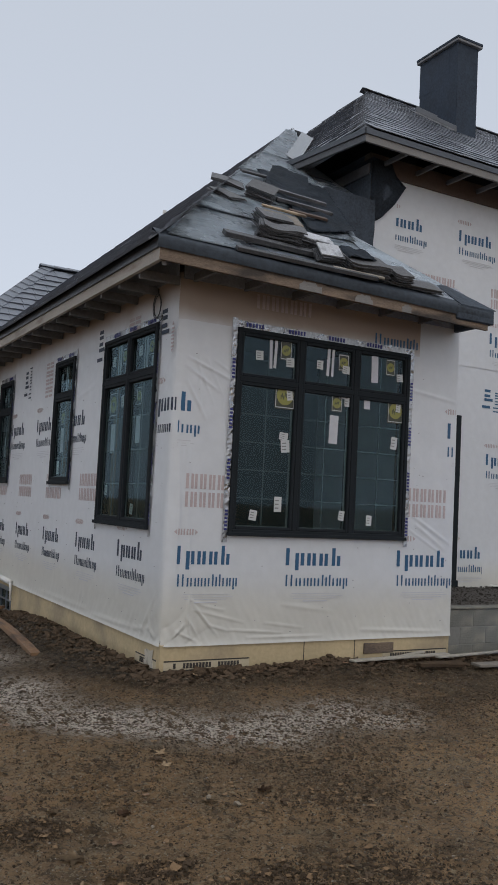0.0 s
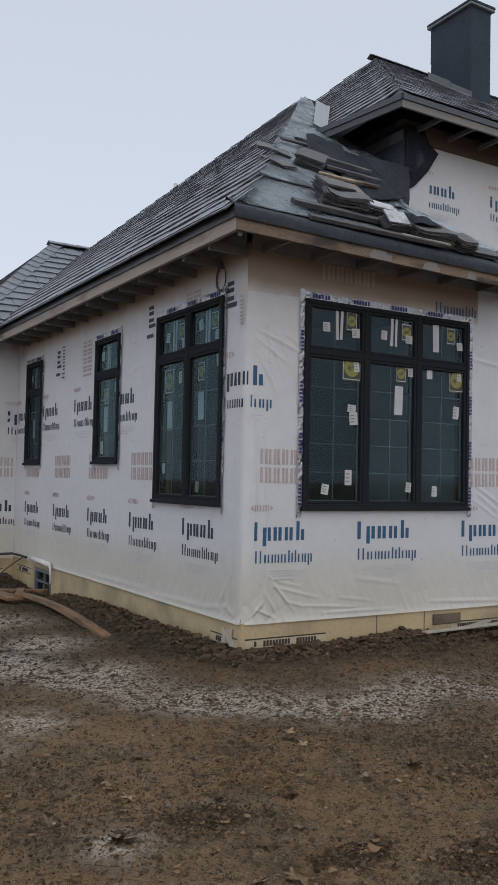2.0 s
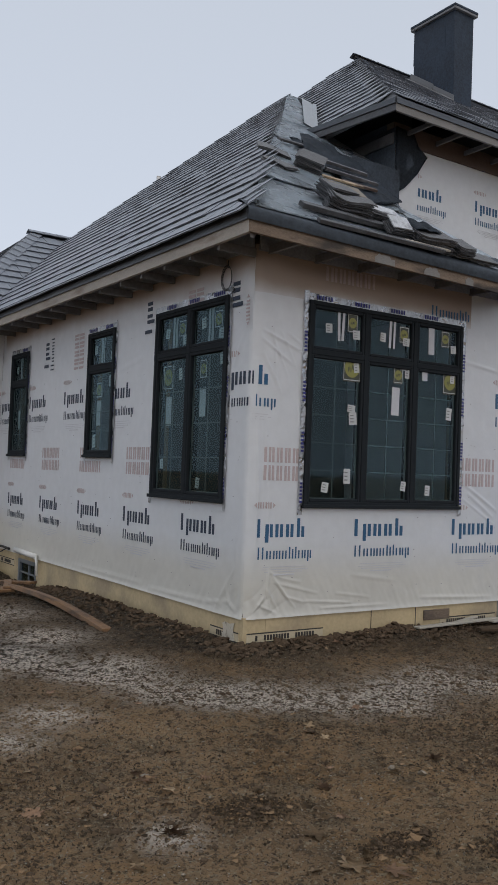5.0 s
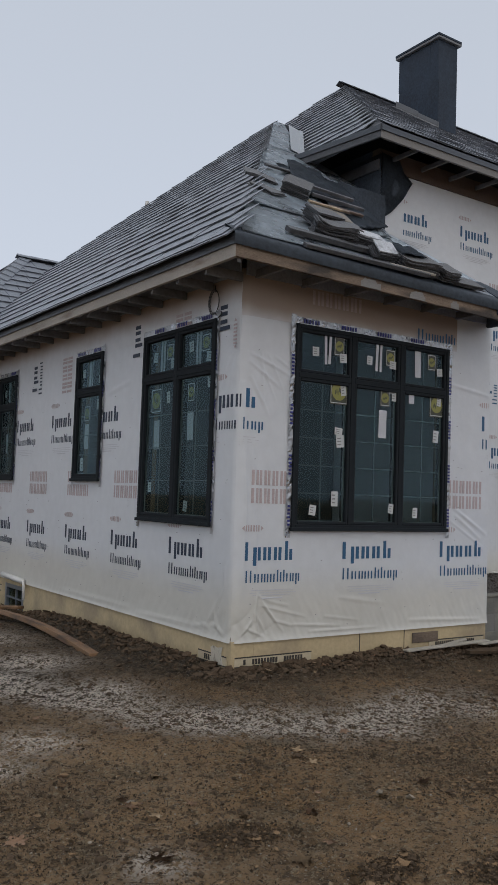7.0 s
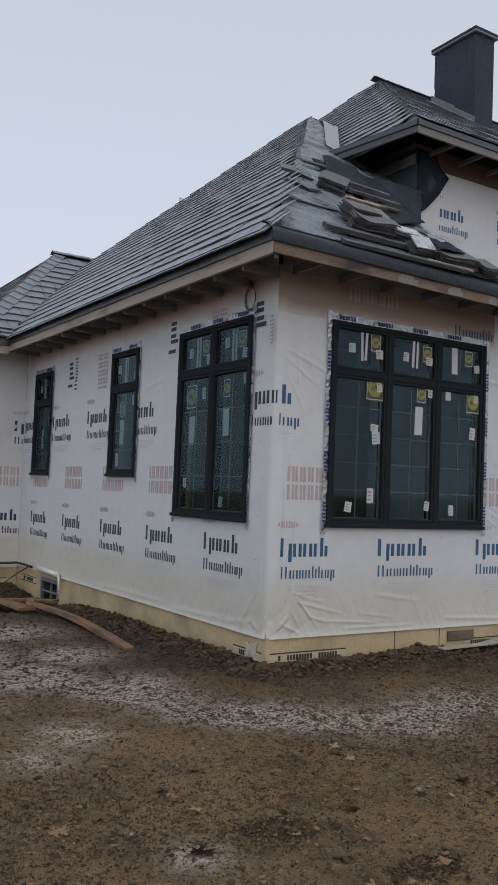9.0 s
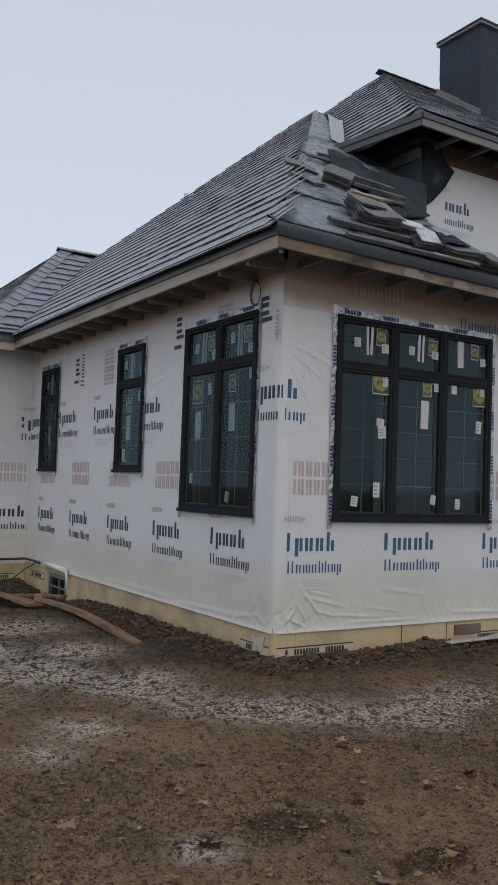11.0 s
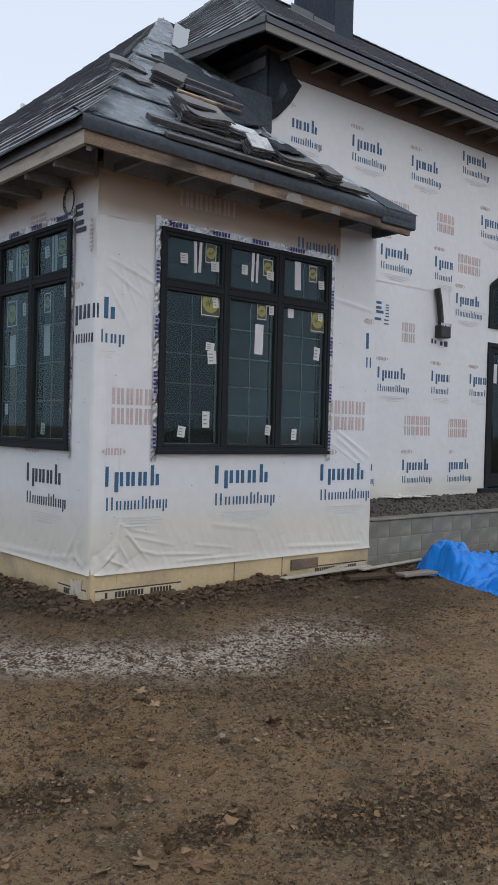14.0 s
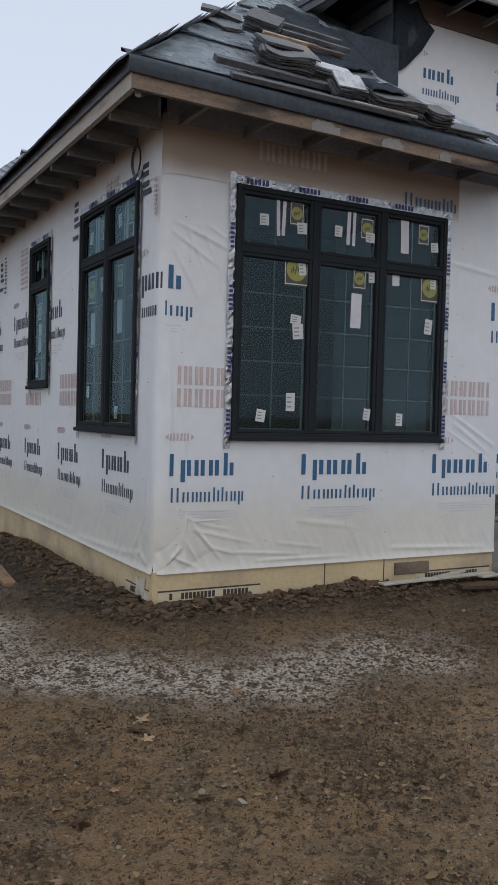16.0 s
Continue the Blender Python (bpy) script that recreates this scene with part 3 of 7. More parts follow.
# ---- walls ----
W_FRONT = (4.02, 6.212, 1.60, 3.645)
W_SIDE = (7.693, 9.226, 1.615, 3.665)
W_MID = (10.32, 11.14, 2.045, 3.65)
W_FAR = (13.43, 14.22, 2.045, 3.65)
DOOR = (12.97, 15.35, 0.78, 3.50)
DOOR_NEAR = (7.92, 9.43, 0.80, 3.43)
ARCH = (12.97, 15.35, 3.76, 5.0)
BASEMENT = (12.78, 13.56, 0.06, 0.46)

OPENINGS = {"wall_front": [W_FRONT], "wall_left": [W_SIDE, W_MID, W_FAR]}
wall_front = solid_wall(FRONT, "wall_front", 3.55, 6.93, 0.50, 4.15, [W_FRONT], OSB, "front wall of the wing wrapped in white printed sheeting")
wall_left = solid_wall(LEFT, "wall_left", 7.33, 14.93, 0.50, 4.15, [W_SIDE, W_MID, W_FAR], OSB, "long side wall wrapped in white printed sheeting")
wall_main = solid_wall(MAIN, "wall_main", 6.95, 24.0, 0.60, 7.2, [DOOR, DOOR_NEAR, ARCH, (6.9, 7.52, 6.2, 7.3)], OSB, "tall main wall wrapped in white printed sheeting")
wall_wing = solid_wall(WING, "wall_wing", 2.49, 3.36, 0.45, 4.15, [], OSB, "short return wall wrapped in white printed sheeting")
wall_wing_side = solid_wall(WING_SIDE, "wall_wing_side", 14.93, 24.0, 0.45, 4.15, [], OSB, "far side wall wrapped in white sheeting")
bm = fresh()
slab(bm, [(6.93, 7.45, 0.5), (6.93, 9.9, 0.5), (6.93, 9.9, 4.6), (6.93, 7.45, 4.1)], 0.16, (-1, 0, 0))
tagged(part("wall_return", bm, WRAP), "short return wall in white sheeting", "wall", kind="structure")
bm = fresh()
box(bm, (7.52, 10.07, 4.6), (7.68, 20.0, 7.2))
wall_upper = tagged(part("wall_upper_side", bm, BLACK_FLAP), "upper side wall covered in black membrane", "wall", kind="structure")
bm = fresh()
box(bm, (3.6, 23.8, 0.4), (23.9, 24.0, 4.2))
box(bm, (23.85, 9.9, 0.4), (24.0, 23.8, 7.2))
tagged(part("wall_rear", bm, OSB), "plain rear walls of the house", "wall", kind="structure")


def crease(u, z, lines):
    """Raised creases in sheeting: each line is (u0, z0, u1, z1, width, height)."""
    d = 0.0
    for a, b, c, e, w, h in lines:
        du, dz = c - a, e - b
        t = max(0.0, min(1.0, ((u - a) * du + (z - b) * dz) / (du * du + dz * dz)))
        q = math.hypot(u - a - t * du, z - b - t * dz) / w
        if q < 3:
            d -= h * math.exp(-q * q) * (0.35 + 0.65 * math.sin(math.pi * min(1, max(0, 0.1 + 0.9 * t))))
    return d


CREASE_FRONT = [(3.655, 1.0, 3.634, 0.80, 0.009, 0.015), (3.634, 0.80, 3.67, 0.60, 0.009, 0.018), (3.665, 0.96, 3.87, 0.71, 0.008, 0.014), (3.87, 0.71, 4.09, 0.65, 0.010, 0.012), (3.67, 0.96, 3.81, 0.897, 0.008, 0.010), (3.81, 0.897, 4.03, 0.85, 0.009, 0.009), (3.69, 0.90, 3.98, 0.60, 0.008, 0.013), (3.70, 0.86, 4.25, 0.73, 0.010, 0.009), (3.64, 0.78, 3.78, 0.58, 0.008, 0.014), (3.60, 0.72, 3.47, 0.57, 0.009, 0.013), (3.52, 0.66, 3.75, 0.56, 0.009, 0.014),
                (4.1, 0.66, 4.7, 0.617, 0.009, 0.010), (4.3, 0.58, 5.2, 0.575, 0.009, 0.010), (4.5, 0.72, 4.95, 0.66, 0.010, 0.007),
                (3.5, 3.28, 4.0, 3.10, 0.014, 0.016), (3.48, 3.2, 3.85, 2.98, 0.014, 0.015), (3.5, 3.05, 3.72, 2.7, 0.015, 0.014), (3.455, 2.42, 3.50, 1.6, 0.014, 0.012), (3.78, 3.28, 3.98, 3.18, 0.010, 0.012), (3.58, 3.27, 3.80, 2.85, 0.009, 0.011), (3.9, 2.9, 3.97, 2.25, 0.012, 0.009), (3.62, 3.3, 3.66, 2.75, 0.010, 0.008), (3.7, 3.29, 3.92, 2.9, 0.010, 0.008), (6.35, 1.85, 6.9, 1.55, 0.018, 0.012), (6.4, 1.75, 6.8, 1.50, 0.018, 0.010), (6.3, 3.25, 6.92, 3.18, 0.02, 0.010), (6.3, 1.70, 6.85, 1.40, 0.010, 0.008),
                (5.7, 0.62, 6.8, 0.575, 0.018, 0.010), (3.55, 2.5, 3.62, 1.2, 0.022, 0.008), (3.5, 2.4, 3.48, 1.0, 0.022, 0.007), (4.7, 0.9, 5.3, 0.82, 0.022, 0.006), (3.62, 1.6, 3.64, 1.0, 0.010, 0.008)]
CREASE_LEFT = [(7.42, 1.0, 7.59, 0.80, 0.009, 0.014), (7.40, 1.35, 7.44, 0.62, 0.010, 0.014), (7.59, 0.80, 7.76, 0.576, 0.009, 0.016), (7.59, 0.78, 7.54, 0.65, 0.009, 0.015), (7.54, 0.65, 7.40, 0.58, 0.009, 0.016), (7.54, 0.66, 8.0, 0.59, 0.010, 0.014), (7.62, 0.63, 7.72, 0.58, 0.008, 0.014), (8.0, 0.60, 9.2, 0.57, 0.018, 0.009), (9.4, 0.60, 11.5, 0.59, 0.025, 0.007), (7.46, 0.9, 7.5, 0.6, 0.009, 0.010),
               (7.4, 3.3, 7.62, 2.9, 0.02, 0.009), (9.6, 3.2, 10.2, 3.1, 0.025, 0.008), (7.38, 3.2, 7.5, 2.6, 0.02, 0.007)]


def pull(u, z, corner, run):
    """Folds that gather towards the foot of a corner."""
    c = abs(u - corner)
    low = math.exp(-((z - 0.55) / 0.30) ** 2)
    v = noise.noise((u * 7, z * 2.2, 4.0 + run)) * 0.5 + noise.noise((u * 17 + z * 9, z * 6, 1.0)) * 0.5
    near = math.exp(-(c / 0.55) ** 2)
    ridge = abs(math.sin((u * 3.1 - z * 7.3 * (1 if run > 0 else -1)) * 2.0 + 3 * noise.noise((u * 2, z * 2, 9))))
    return 0.014 * low * v * (0.5 + near) + 0.008 * near * low * (1 - ridge) ** 3


def fold_front(u, z):
    d = 0.004 + 0.004 * noise.noise((u * 1.1, z * 0.9, 2.0)) + pull(u, z, 3.4, 1)
    d += 0.008 * math.exp(-((u - 3.68) / 0.05) ** 2) * noise.noise((3.0, z * 3, 1.0))
    if z > 3.0:
        d += 0.005 * math.exp(-(u - 3.4) / 0.5) * math.sin(22 * (u + z * 0.5))
    d += crease(u, z, CREASE_FRONT)
    if u < 3.46:
        d += (3.46 - u) ** 2 * 6.0
    return d - 0.015 * math.exp(-(z - 0.52) / 0.035)


def fold_left(u, z):
    d = 0.004 + 0.004 * noise.noise((u * 1.0, z * 0.9, 6.0)) + pull(u, z, 7.27, -1)
    d += crease(u, z, CREASE_LEFT)
    if u < 7.34:
        d += (7.34 - u) ** 2 * 15.4
    return d - 0.015 * math.exp(-(z - 0.52) / 0.035)


def fold_plain(seed, amp=0.006):
    return lambda u, z: 0.004 + amp * noise.noise((u * 1.3, z * 1.1, seed)) + amp * 0.4 * noise.noise((u * 5, z * 5, seed))


def fold_main(u, z):
    if u > 11.83 and z > 4.02:
        return fold_plain(7.0)(u, z) - 0.005
    return fold_plain(5.0)(u, z) - 0.009 if z > 4.23 else fold_plain(3.0)(u, z) - 0.001


wrap_sheet(FRONT, wall_front, "sheeting", 3.385, 6.945, 0.52, 3.31, [W_FRONT], 0.0125, fold_front)
wrap_sheet(FRONT, wall_front, "upper_sheeting", 3.385, 6.945, 3.30, 4.1, [W_FRONT], 0.06, lambda u, z: fold_front(u, z) + 0.004)
wrap_sheet(LEFT, wall_left, "sheeting", 7.304, 14.75, 0.52, 3.27, [W_SIDE, W_MID, W_FAR], 0.022, fold_left)
wrap_sheet(LEFT, wall_left, "upper_sheeting", 7.304, 14.75, 3.26, 4.1, [W_SIDE, W_MID, W_FAR], 0.07, lambda u, z: fold_left(u, z) + 0.003)
wrap_sheet(MAIN, wall_main, "lower_sheeting", 6.93, 24, 0.7, 4.24, [DOOR, DOOR_NEAR, ARCH], 0.14, fold_plain(3.0))
wrap_sheet(MAIN, wall_main, "upper_sheeting", 6.93, 11.87, 4.22, 7.15, [(6.9, 7.53, 5.4, 7.3)], 0.12, lambda u, z: fold_plain(5.0)(u, z) - 0.008)
wrap_sheet(MAIN, wall_main, "side_sheeting", 11.8, 24, 4.0, 7.15, [ARCH], 0.14, lambda u, z: fold_plain(7.0)(u, z) - 0.004)
wrap_sheet(WING, wall_wing, "sheeting", 2.46, 3.37, 0.48, 4.1, [], 0.05, lambda u, z: 0.004 + 0.02 * max(0, noise.noise((u * 5 - z * 5.0, u + z, 2))) * math.exp(-((z - 2.6) / 0.8) ** 2))
wrap_sheet(WING_SIDE, wall_wing_side, "sheeting", 14.75, 24, 0.48, 4.1, [], 0.2, fold_plain(8.0))

# sheeting under the eaves, brown at the top and fading out below
wrap_sheet(FRONT, wall_front, "brown_strip", 3.385, 6.36, 3.64, 4.1, [W_FRONT], 0.05, lambda u, z: fold_front(u, z) - 0.003, "brown strip of sheeting", BROWN_TOP_FRONT)
wrap_sheet(LEFT, wall_left, "brown_strip", 7.304, 14.6, 3.62, 4.1, [W_SIDE, W_MID, W_FAR], 0.07, lambda u, z: fold_left(u, z) - 0.003, "brown strip of sheeting", BROWN_TOP_LEFT)

# printed marks
for u, clip, fold in ((3.45, (3.41, 6.93), 0.84), (4.658, None, 1), (6.093, (3.4, 6.93), 1)):
    wordmark(FRONT, wall_front, u, 1.468, clip, fold)
merchant(FRONT, wall_front, 3.545, 2.16, (3.4, 3.96), 0.86)
merchant(FRONT, wall_front, 6.16, 2.16, (6.285, 6.84))
wordmark(FRONT, wall_front, 2.83, 2.93, (3.43, 3.95), upper=False)
wordmark(FRONT, wall_front, 6.76, 2.93, (6.3, 6.92))
mark(FRONT, wall_front, 4.22, 3.69, [s for s in BLOCKY if s[0][1] > 0.1], INK_RED, "red_print", d=-0.014)
mark(FRONT, wall_front, 5.72, 3.71, SMALL, INK_BLUE, "small_print", (5.7, 6.34), d=-0.014)
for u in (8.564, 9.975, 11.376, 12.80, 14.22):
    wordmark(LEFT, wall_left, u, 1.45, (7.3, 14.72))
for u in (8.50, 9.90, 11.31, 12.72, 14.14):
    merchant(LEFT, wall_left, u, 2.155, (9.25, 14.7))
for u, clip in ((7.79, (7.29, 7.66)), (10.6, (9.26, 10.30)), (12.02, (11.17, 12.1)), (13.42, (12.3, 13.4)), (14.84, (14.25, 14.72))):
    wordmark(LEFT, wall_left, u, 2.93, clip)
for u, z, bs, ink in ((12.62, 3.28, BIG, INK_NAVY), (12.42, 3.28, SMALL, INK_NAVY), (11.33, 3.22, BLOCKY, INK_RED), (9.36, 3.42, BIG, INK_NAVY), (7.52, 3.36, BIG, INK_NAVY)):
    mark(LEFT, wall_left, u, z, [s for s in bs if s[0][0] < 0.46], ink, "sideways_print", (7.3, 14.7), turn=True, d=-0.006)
mark(LEFT, wall_left, 7.325, 3.32, ARROWS, INK_RED, "arrow_print", turn=True, d=-0.009)
mark(LEFT, wall_left, 8.20, 3.675, [s for s in BLOCKY if s[0][0] < 0.17], INK_RED, "sideways_print", turn=True, d=-0.012)
for u, z, clip in ((10.611, 1.388, None), (11.75, 1.385, (11.88, 12.9)), (9.947, 2.87, None), (11.317, 2.89, (11.3, 11.86)), (12.398, 2.9, (12.3, 12.95)), (9.939, 4.815, None), (11.32, 4.82, (11.3, 11.86)), (7.783, 6.342, (8.0, 9)), (9.221, 6.36, None), (10.638, 6.36, None), (12.02, 6.75, None), (13.45, 6.75, None), (12.615, 5.74, None), (11.93, 4.27, (11.9, 12.9)), (9.2, 1.388, (9.47, 9.98)), (13.99, 5.74, None)):
    wordmark(MAIN, wall_main, u, z, clip)
for u, z, clip in ((10.697, 2.11, None), (11.75, 2.09, (11.88, 12.6)), (9.991, 5.54, None), (11.397, 5.56, (11.3, 11.86)), (12.015, 4.96, None), (8.55, 5.54, None)):
    merchant(MAIN, wall_main, u, z, clip)
mark(MAIN, wall_main, 10.05, 3.55, [q for q in BIG if q[0][0] < 0.34], INK_BLUE, "sideways_print", turn=True)
mark(MAIN, wall_main, 10.23, 3.55, [q for q in SMALL if q[0][0] < 0.34], INK_BLUE, "sideways_print", turn=True)
mark(MAIN, wall_main, 10.57, 3.31, [q for q in BLOCKY if q[0][0] < 0.32], INK_RED, "red_print")
mark(MAIN, wall_main, 11.34, 3.35, [bar_shape(0, 0.05, 0, 0.08), bar_shape(0.08, 0.13, 0.0, 0.06), bar_shape(0.24, 0.30, -0.02, 0.05), bar_shape(0.34, 0.44, -0.03, 0.06)], INK_NAVY, "small_print")
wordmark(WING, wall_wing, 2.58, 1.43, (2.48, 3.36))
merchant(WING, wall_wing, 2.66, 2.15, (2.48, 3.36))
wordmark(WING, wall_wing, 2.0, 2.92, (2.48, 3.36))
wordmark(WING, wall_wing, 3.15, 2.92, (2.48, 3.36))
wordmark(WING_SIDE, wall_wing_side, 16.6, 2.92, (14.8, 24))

def staples(face, wall, u0, u1, z0, z1, seed):
    """Staple heads in rows along the studs, with a few strays."""
    r = random.Random(seed)
    bm = fresh()
    u = u0 + 0.12
    while u < u1:
        z = z0 + r.uniform(0.0, 0.3)
        while z < z1:
            p, q = u + r.gauss(0, 0.03), z + r.gauss(0, 0.03)
            if not any(h[0] - 0.08 < p < h[1] + 0.08 and h[2] - 0.08 < q < h[3] + 0.08 for h in OPENINGS[wall.name]) and u0 < p < u1:
                d = WALL_FOLD[wall](p, q)
                box(bm, (p - 0.0055, d - 0.004, q - 0.003), (p + 0.0055, d, q + 0.003), face.matrix())
            z += r.choice((0.08, 0.3, 0.5, 0.9)) * r.uniform(0.7, 1.3)
        u += 0.406
    tagged(part("staples", bm, STAPLE, wall), kind="stuff")


staples(FRONT, wall_front, 3.45, 6.9, 0.62, 3.55, 5)
staples(LEFT, wall_left, 7.36, 14.6, 0.62, 3.55, 6)

# ---- foundation ----
def foundation(face, name, u0, u1, z0, z1, holes, bands):
    f = solid_wall(face, name, u0, u1, z0, z1, holes, FOAM, "tan insulated foundation board with printed bands", 0.25, 0.012)
    m = face.matrix()
    for a, b, z in bands:
        bm = fresh()
        box(bm, (a, 0.006, z), (b, 0.013, z + 0.098), m)
        band = part("printed_band", bm, FOAM_PALE, f, "pale band with dark printed bars")
        bm = fresh()
        for zz in (z, z + 0.088):
            box(bm, (a, 0.003, zz), (b, 0.0055, zz + 0.012), m)
        u = a + 0.1
        while u < b - 0.12:
            if int(u * 31) % 11 > 1:
                box(bm, (u, 0.003, z + 0.024), (u + 0.025, 0.0055, z + 0.074), m)
            u += 0.034
        part("band_print", bm, FOAM_PRINT, band)
    return f


foundation_front = foundation(FRONT, "foundation_front", 3.64, 6.94, -0.4, 0.535, [], [(3.42, 4.34, 0.288), (6.0, 6.9, 0.285)])
foundation_left = foundation(LEFT, "foundation_left", 7.296, 15.0, -0.4, 0.535, [BASEMENT], [(7.34, 7.85, 0.288), (13.75, 14.5, 0.31)])
bm = fresh()
box(bm, (3.379, 0.012, 0.0), (3.638, 0.027, 0.534), FRONT.matrix())
part("corner_board", bm, FOAM, foundation_front)
foundation_wing = foundation(WING, "foundation_wing", 2.49, 3.37, -0.4, 0.49, [], [(2.5, 3.2, 0.22)])
bm = fresh()
box(bm, (14.95, 0.012, -0.3), (24, 0.2, 0.48), WING_SIDE.matrix())
tagged(part("foundation_far", bm, FOAM), "tan insulated foundation board", "foundation", kind="structure")
bm = fresh()
slab(bm, [(3.366, 7.40, 0.30), (3.366, 7.62, 0.29), (3.366, 7.63, 0.35), (3.366, 7.60, 0.36), (3.366, 7.62, 0.44), (3.366, 7.58, 0.46), (3.366, 7.50, 0.45), (3.366, 7.41, 0.47), (3.366, 7.43, 0.40)], 0.004, (1, 0, 0))
part("corner_tape", bm, TAPE, foundation_front, "torn piece of white tape near the corner")
bm = fresh()
box(bm, (5.74, -0.004, 0.365), (6.14, 0.011, 0.475), FRONT.matrix(), 0.004)
part("wood_plate", bm, FASCIA_DARK, foundation_front, "brown weathered wooden plate")
bm = fresh()
for u in (4.98, 5.62):
    box(bm, (u, 0.0085, 0.25), (u + 0.008, 0.0125, 0.53), FRONT.matrix())
part("board_joint", bm, FOAM_PRINT, foundation_front)
bm = fresh()
box(bm, (6.7, 7.35, 0.0), (6.925, 9.9, 0.6))
box(bm, (6.95, 9.9, 0.0), (24, 10.1, 0.76))
tagged(part("foundation_main", bm, FOAM), "foundation under the main wall", "foundation", kind="structure")

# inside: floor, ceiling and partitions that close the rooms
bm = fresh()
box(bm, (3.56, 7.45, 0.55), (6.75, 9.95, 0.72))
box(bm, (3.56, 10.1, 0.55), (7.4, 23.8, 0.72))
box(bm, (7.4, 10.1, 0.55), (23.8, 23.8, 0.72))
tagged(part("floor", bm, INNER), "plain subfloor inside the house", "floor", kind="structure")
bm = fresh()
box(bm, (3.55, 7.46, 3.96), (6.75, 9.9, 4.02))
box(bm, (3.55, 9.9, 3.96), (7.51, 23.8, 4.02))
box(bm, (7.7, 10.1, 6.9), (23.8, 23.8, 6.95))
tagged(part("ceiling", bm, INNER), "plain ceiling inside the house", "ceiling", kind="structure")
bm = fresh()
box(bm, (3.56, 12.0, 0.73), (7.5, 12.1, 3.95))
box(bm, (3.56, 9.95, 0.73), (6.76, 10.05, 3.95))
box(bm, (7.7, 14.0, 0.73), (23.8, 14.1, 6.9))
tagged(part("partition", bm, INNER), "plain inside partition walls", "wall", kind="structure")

# ---- windows ----
def bar(bm, m, u0, u1, d0, d1, z0, z1, bev=0.004):
    box(bm, (u0, d0, z0), (u1, d1, z1), m, bev)


def sticker(face, win, u, z, w, h, kind, d):
    m = face.matrix()
    bm = fresh()
    tilt = ((int(u * 977) % 7) - 3) * 0.012
    c = Matrix.Translation(face.at(u, d, z)) @ Matrix.Rotation(tilt, 4, "Y" if face.axis == "y" else "X") @ Matrix.Translation(face.at(u, d, z)).inverted()
    mm = c @ m
    if kind == "label":
        w, h = w * 0.85, h * 0.85
        c = Matrix.Translation(face.at(u, d, z)) @ Matrix.Rotation(tilt * 4, 4, "Y" if face.axis == "y" else "X") @ Matrix.Translation(face.at(u, d, z)).inverted()
        mm = c @ m
        d -= 0.005
        box(bm, (u - w / 2, d, z - h / 2), (u + w / 2, d + 0.002, z + h / 2), mm)
        s = part("sticker", bm, PAPER, win, "small white label on the pane")
        bm = fresh()
        for k in (-0.3, -0.05, 0.2):
            box(bm, (u - w * 0.38, d - 0.002, z + h * k), (u + w * 0.1, d - 0.0005, z + h * (k + 0.09)), mm)
        part("print", bm, STICK_INK, s)
    elif kind == "strip":
        box(bm, (u - w / 2, d, z - h / 2), (u + w / 2, d + 0.002, z + h / 2), mm)
        part("sticker", bm, INK_GREY, win, "pale grey strip on the pane")
    else:
        box(bm, (u - w / 2, d, z - h / 2), (u + w / 2, d + 0.002, z + h / 2), m)
        s = part("sticker", bm, STICK_DARK, win, "dark label with a yellow disc")
        bm = fresh()
        r = w * 0.42
        ring = [bm.verts.new(face.at(u + r * math.cos(t), d - 0.002, z + r * math.sin(t))) for t in (2 * math.pi * k / 20 for k in range(20))]
        bm.faces.new(ring)
        part("disc", bm, YELLOW, s)
        bm = fresh()
        for k in (-0.44, 0.44):
            box(bm, (u - w * 0.46, d - 0.002, z + h * k - 0.004), (u + w * 0.46, d - 0.0005, z + h * k + 0.004), m)
        for k in (-0.46, 0.46):
            box(bm, (u + w * k - 0.003, d - 0.002, z - h * 0.44), (u + w * k + 0.003, d - 0.0005, z + h * 0.44), m)
        part("print", bm, PAPER, s)
        bm = fresh()
        for k in range(7):     # a dark scrawl across the disc
            t = -0.6 + 0.2 * k
            p = (u + r * t * 0.8, z + r * (0.15 * math.sin(k * 2.4) + 0.25 * t))
            box(bm, (p[0] - r * 0.05, d - 0.0035, p[1] - r * 0.22), (p[0] + r * 0.05, d - 0.0025, p[1] + r * 0.22), m)
        part("scrawl", bm, STICK_DARK, s)


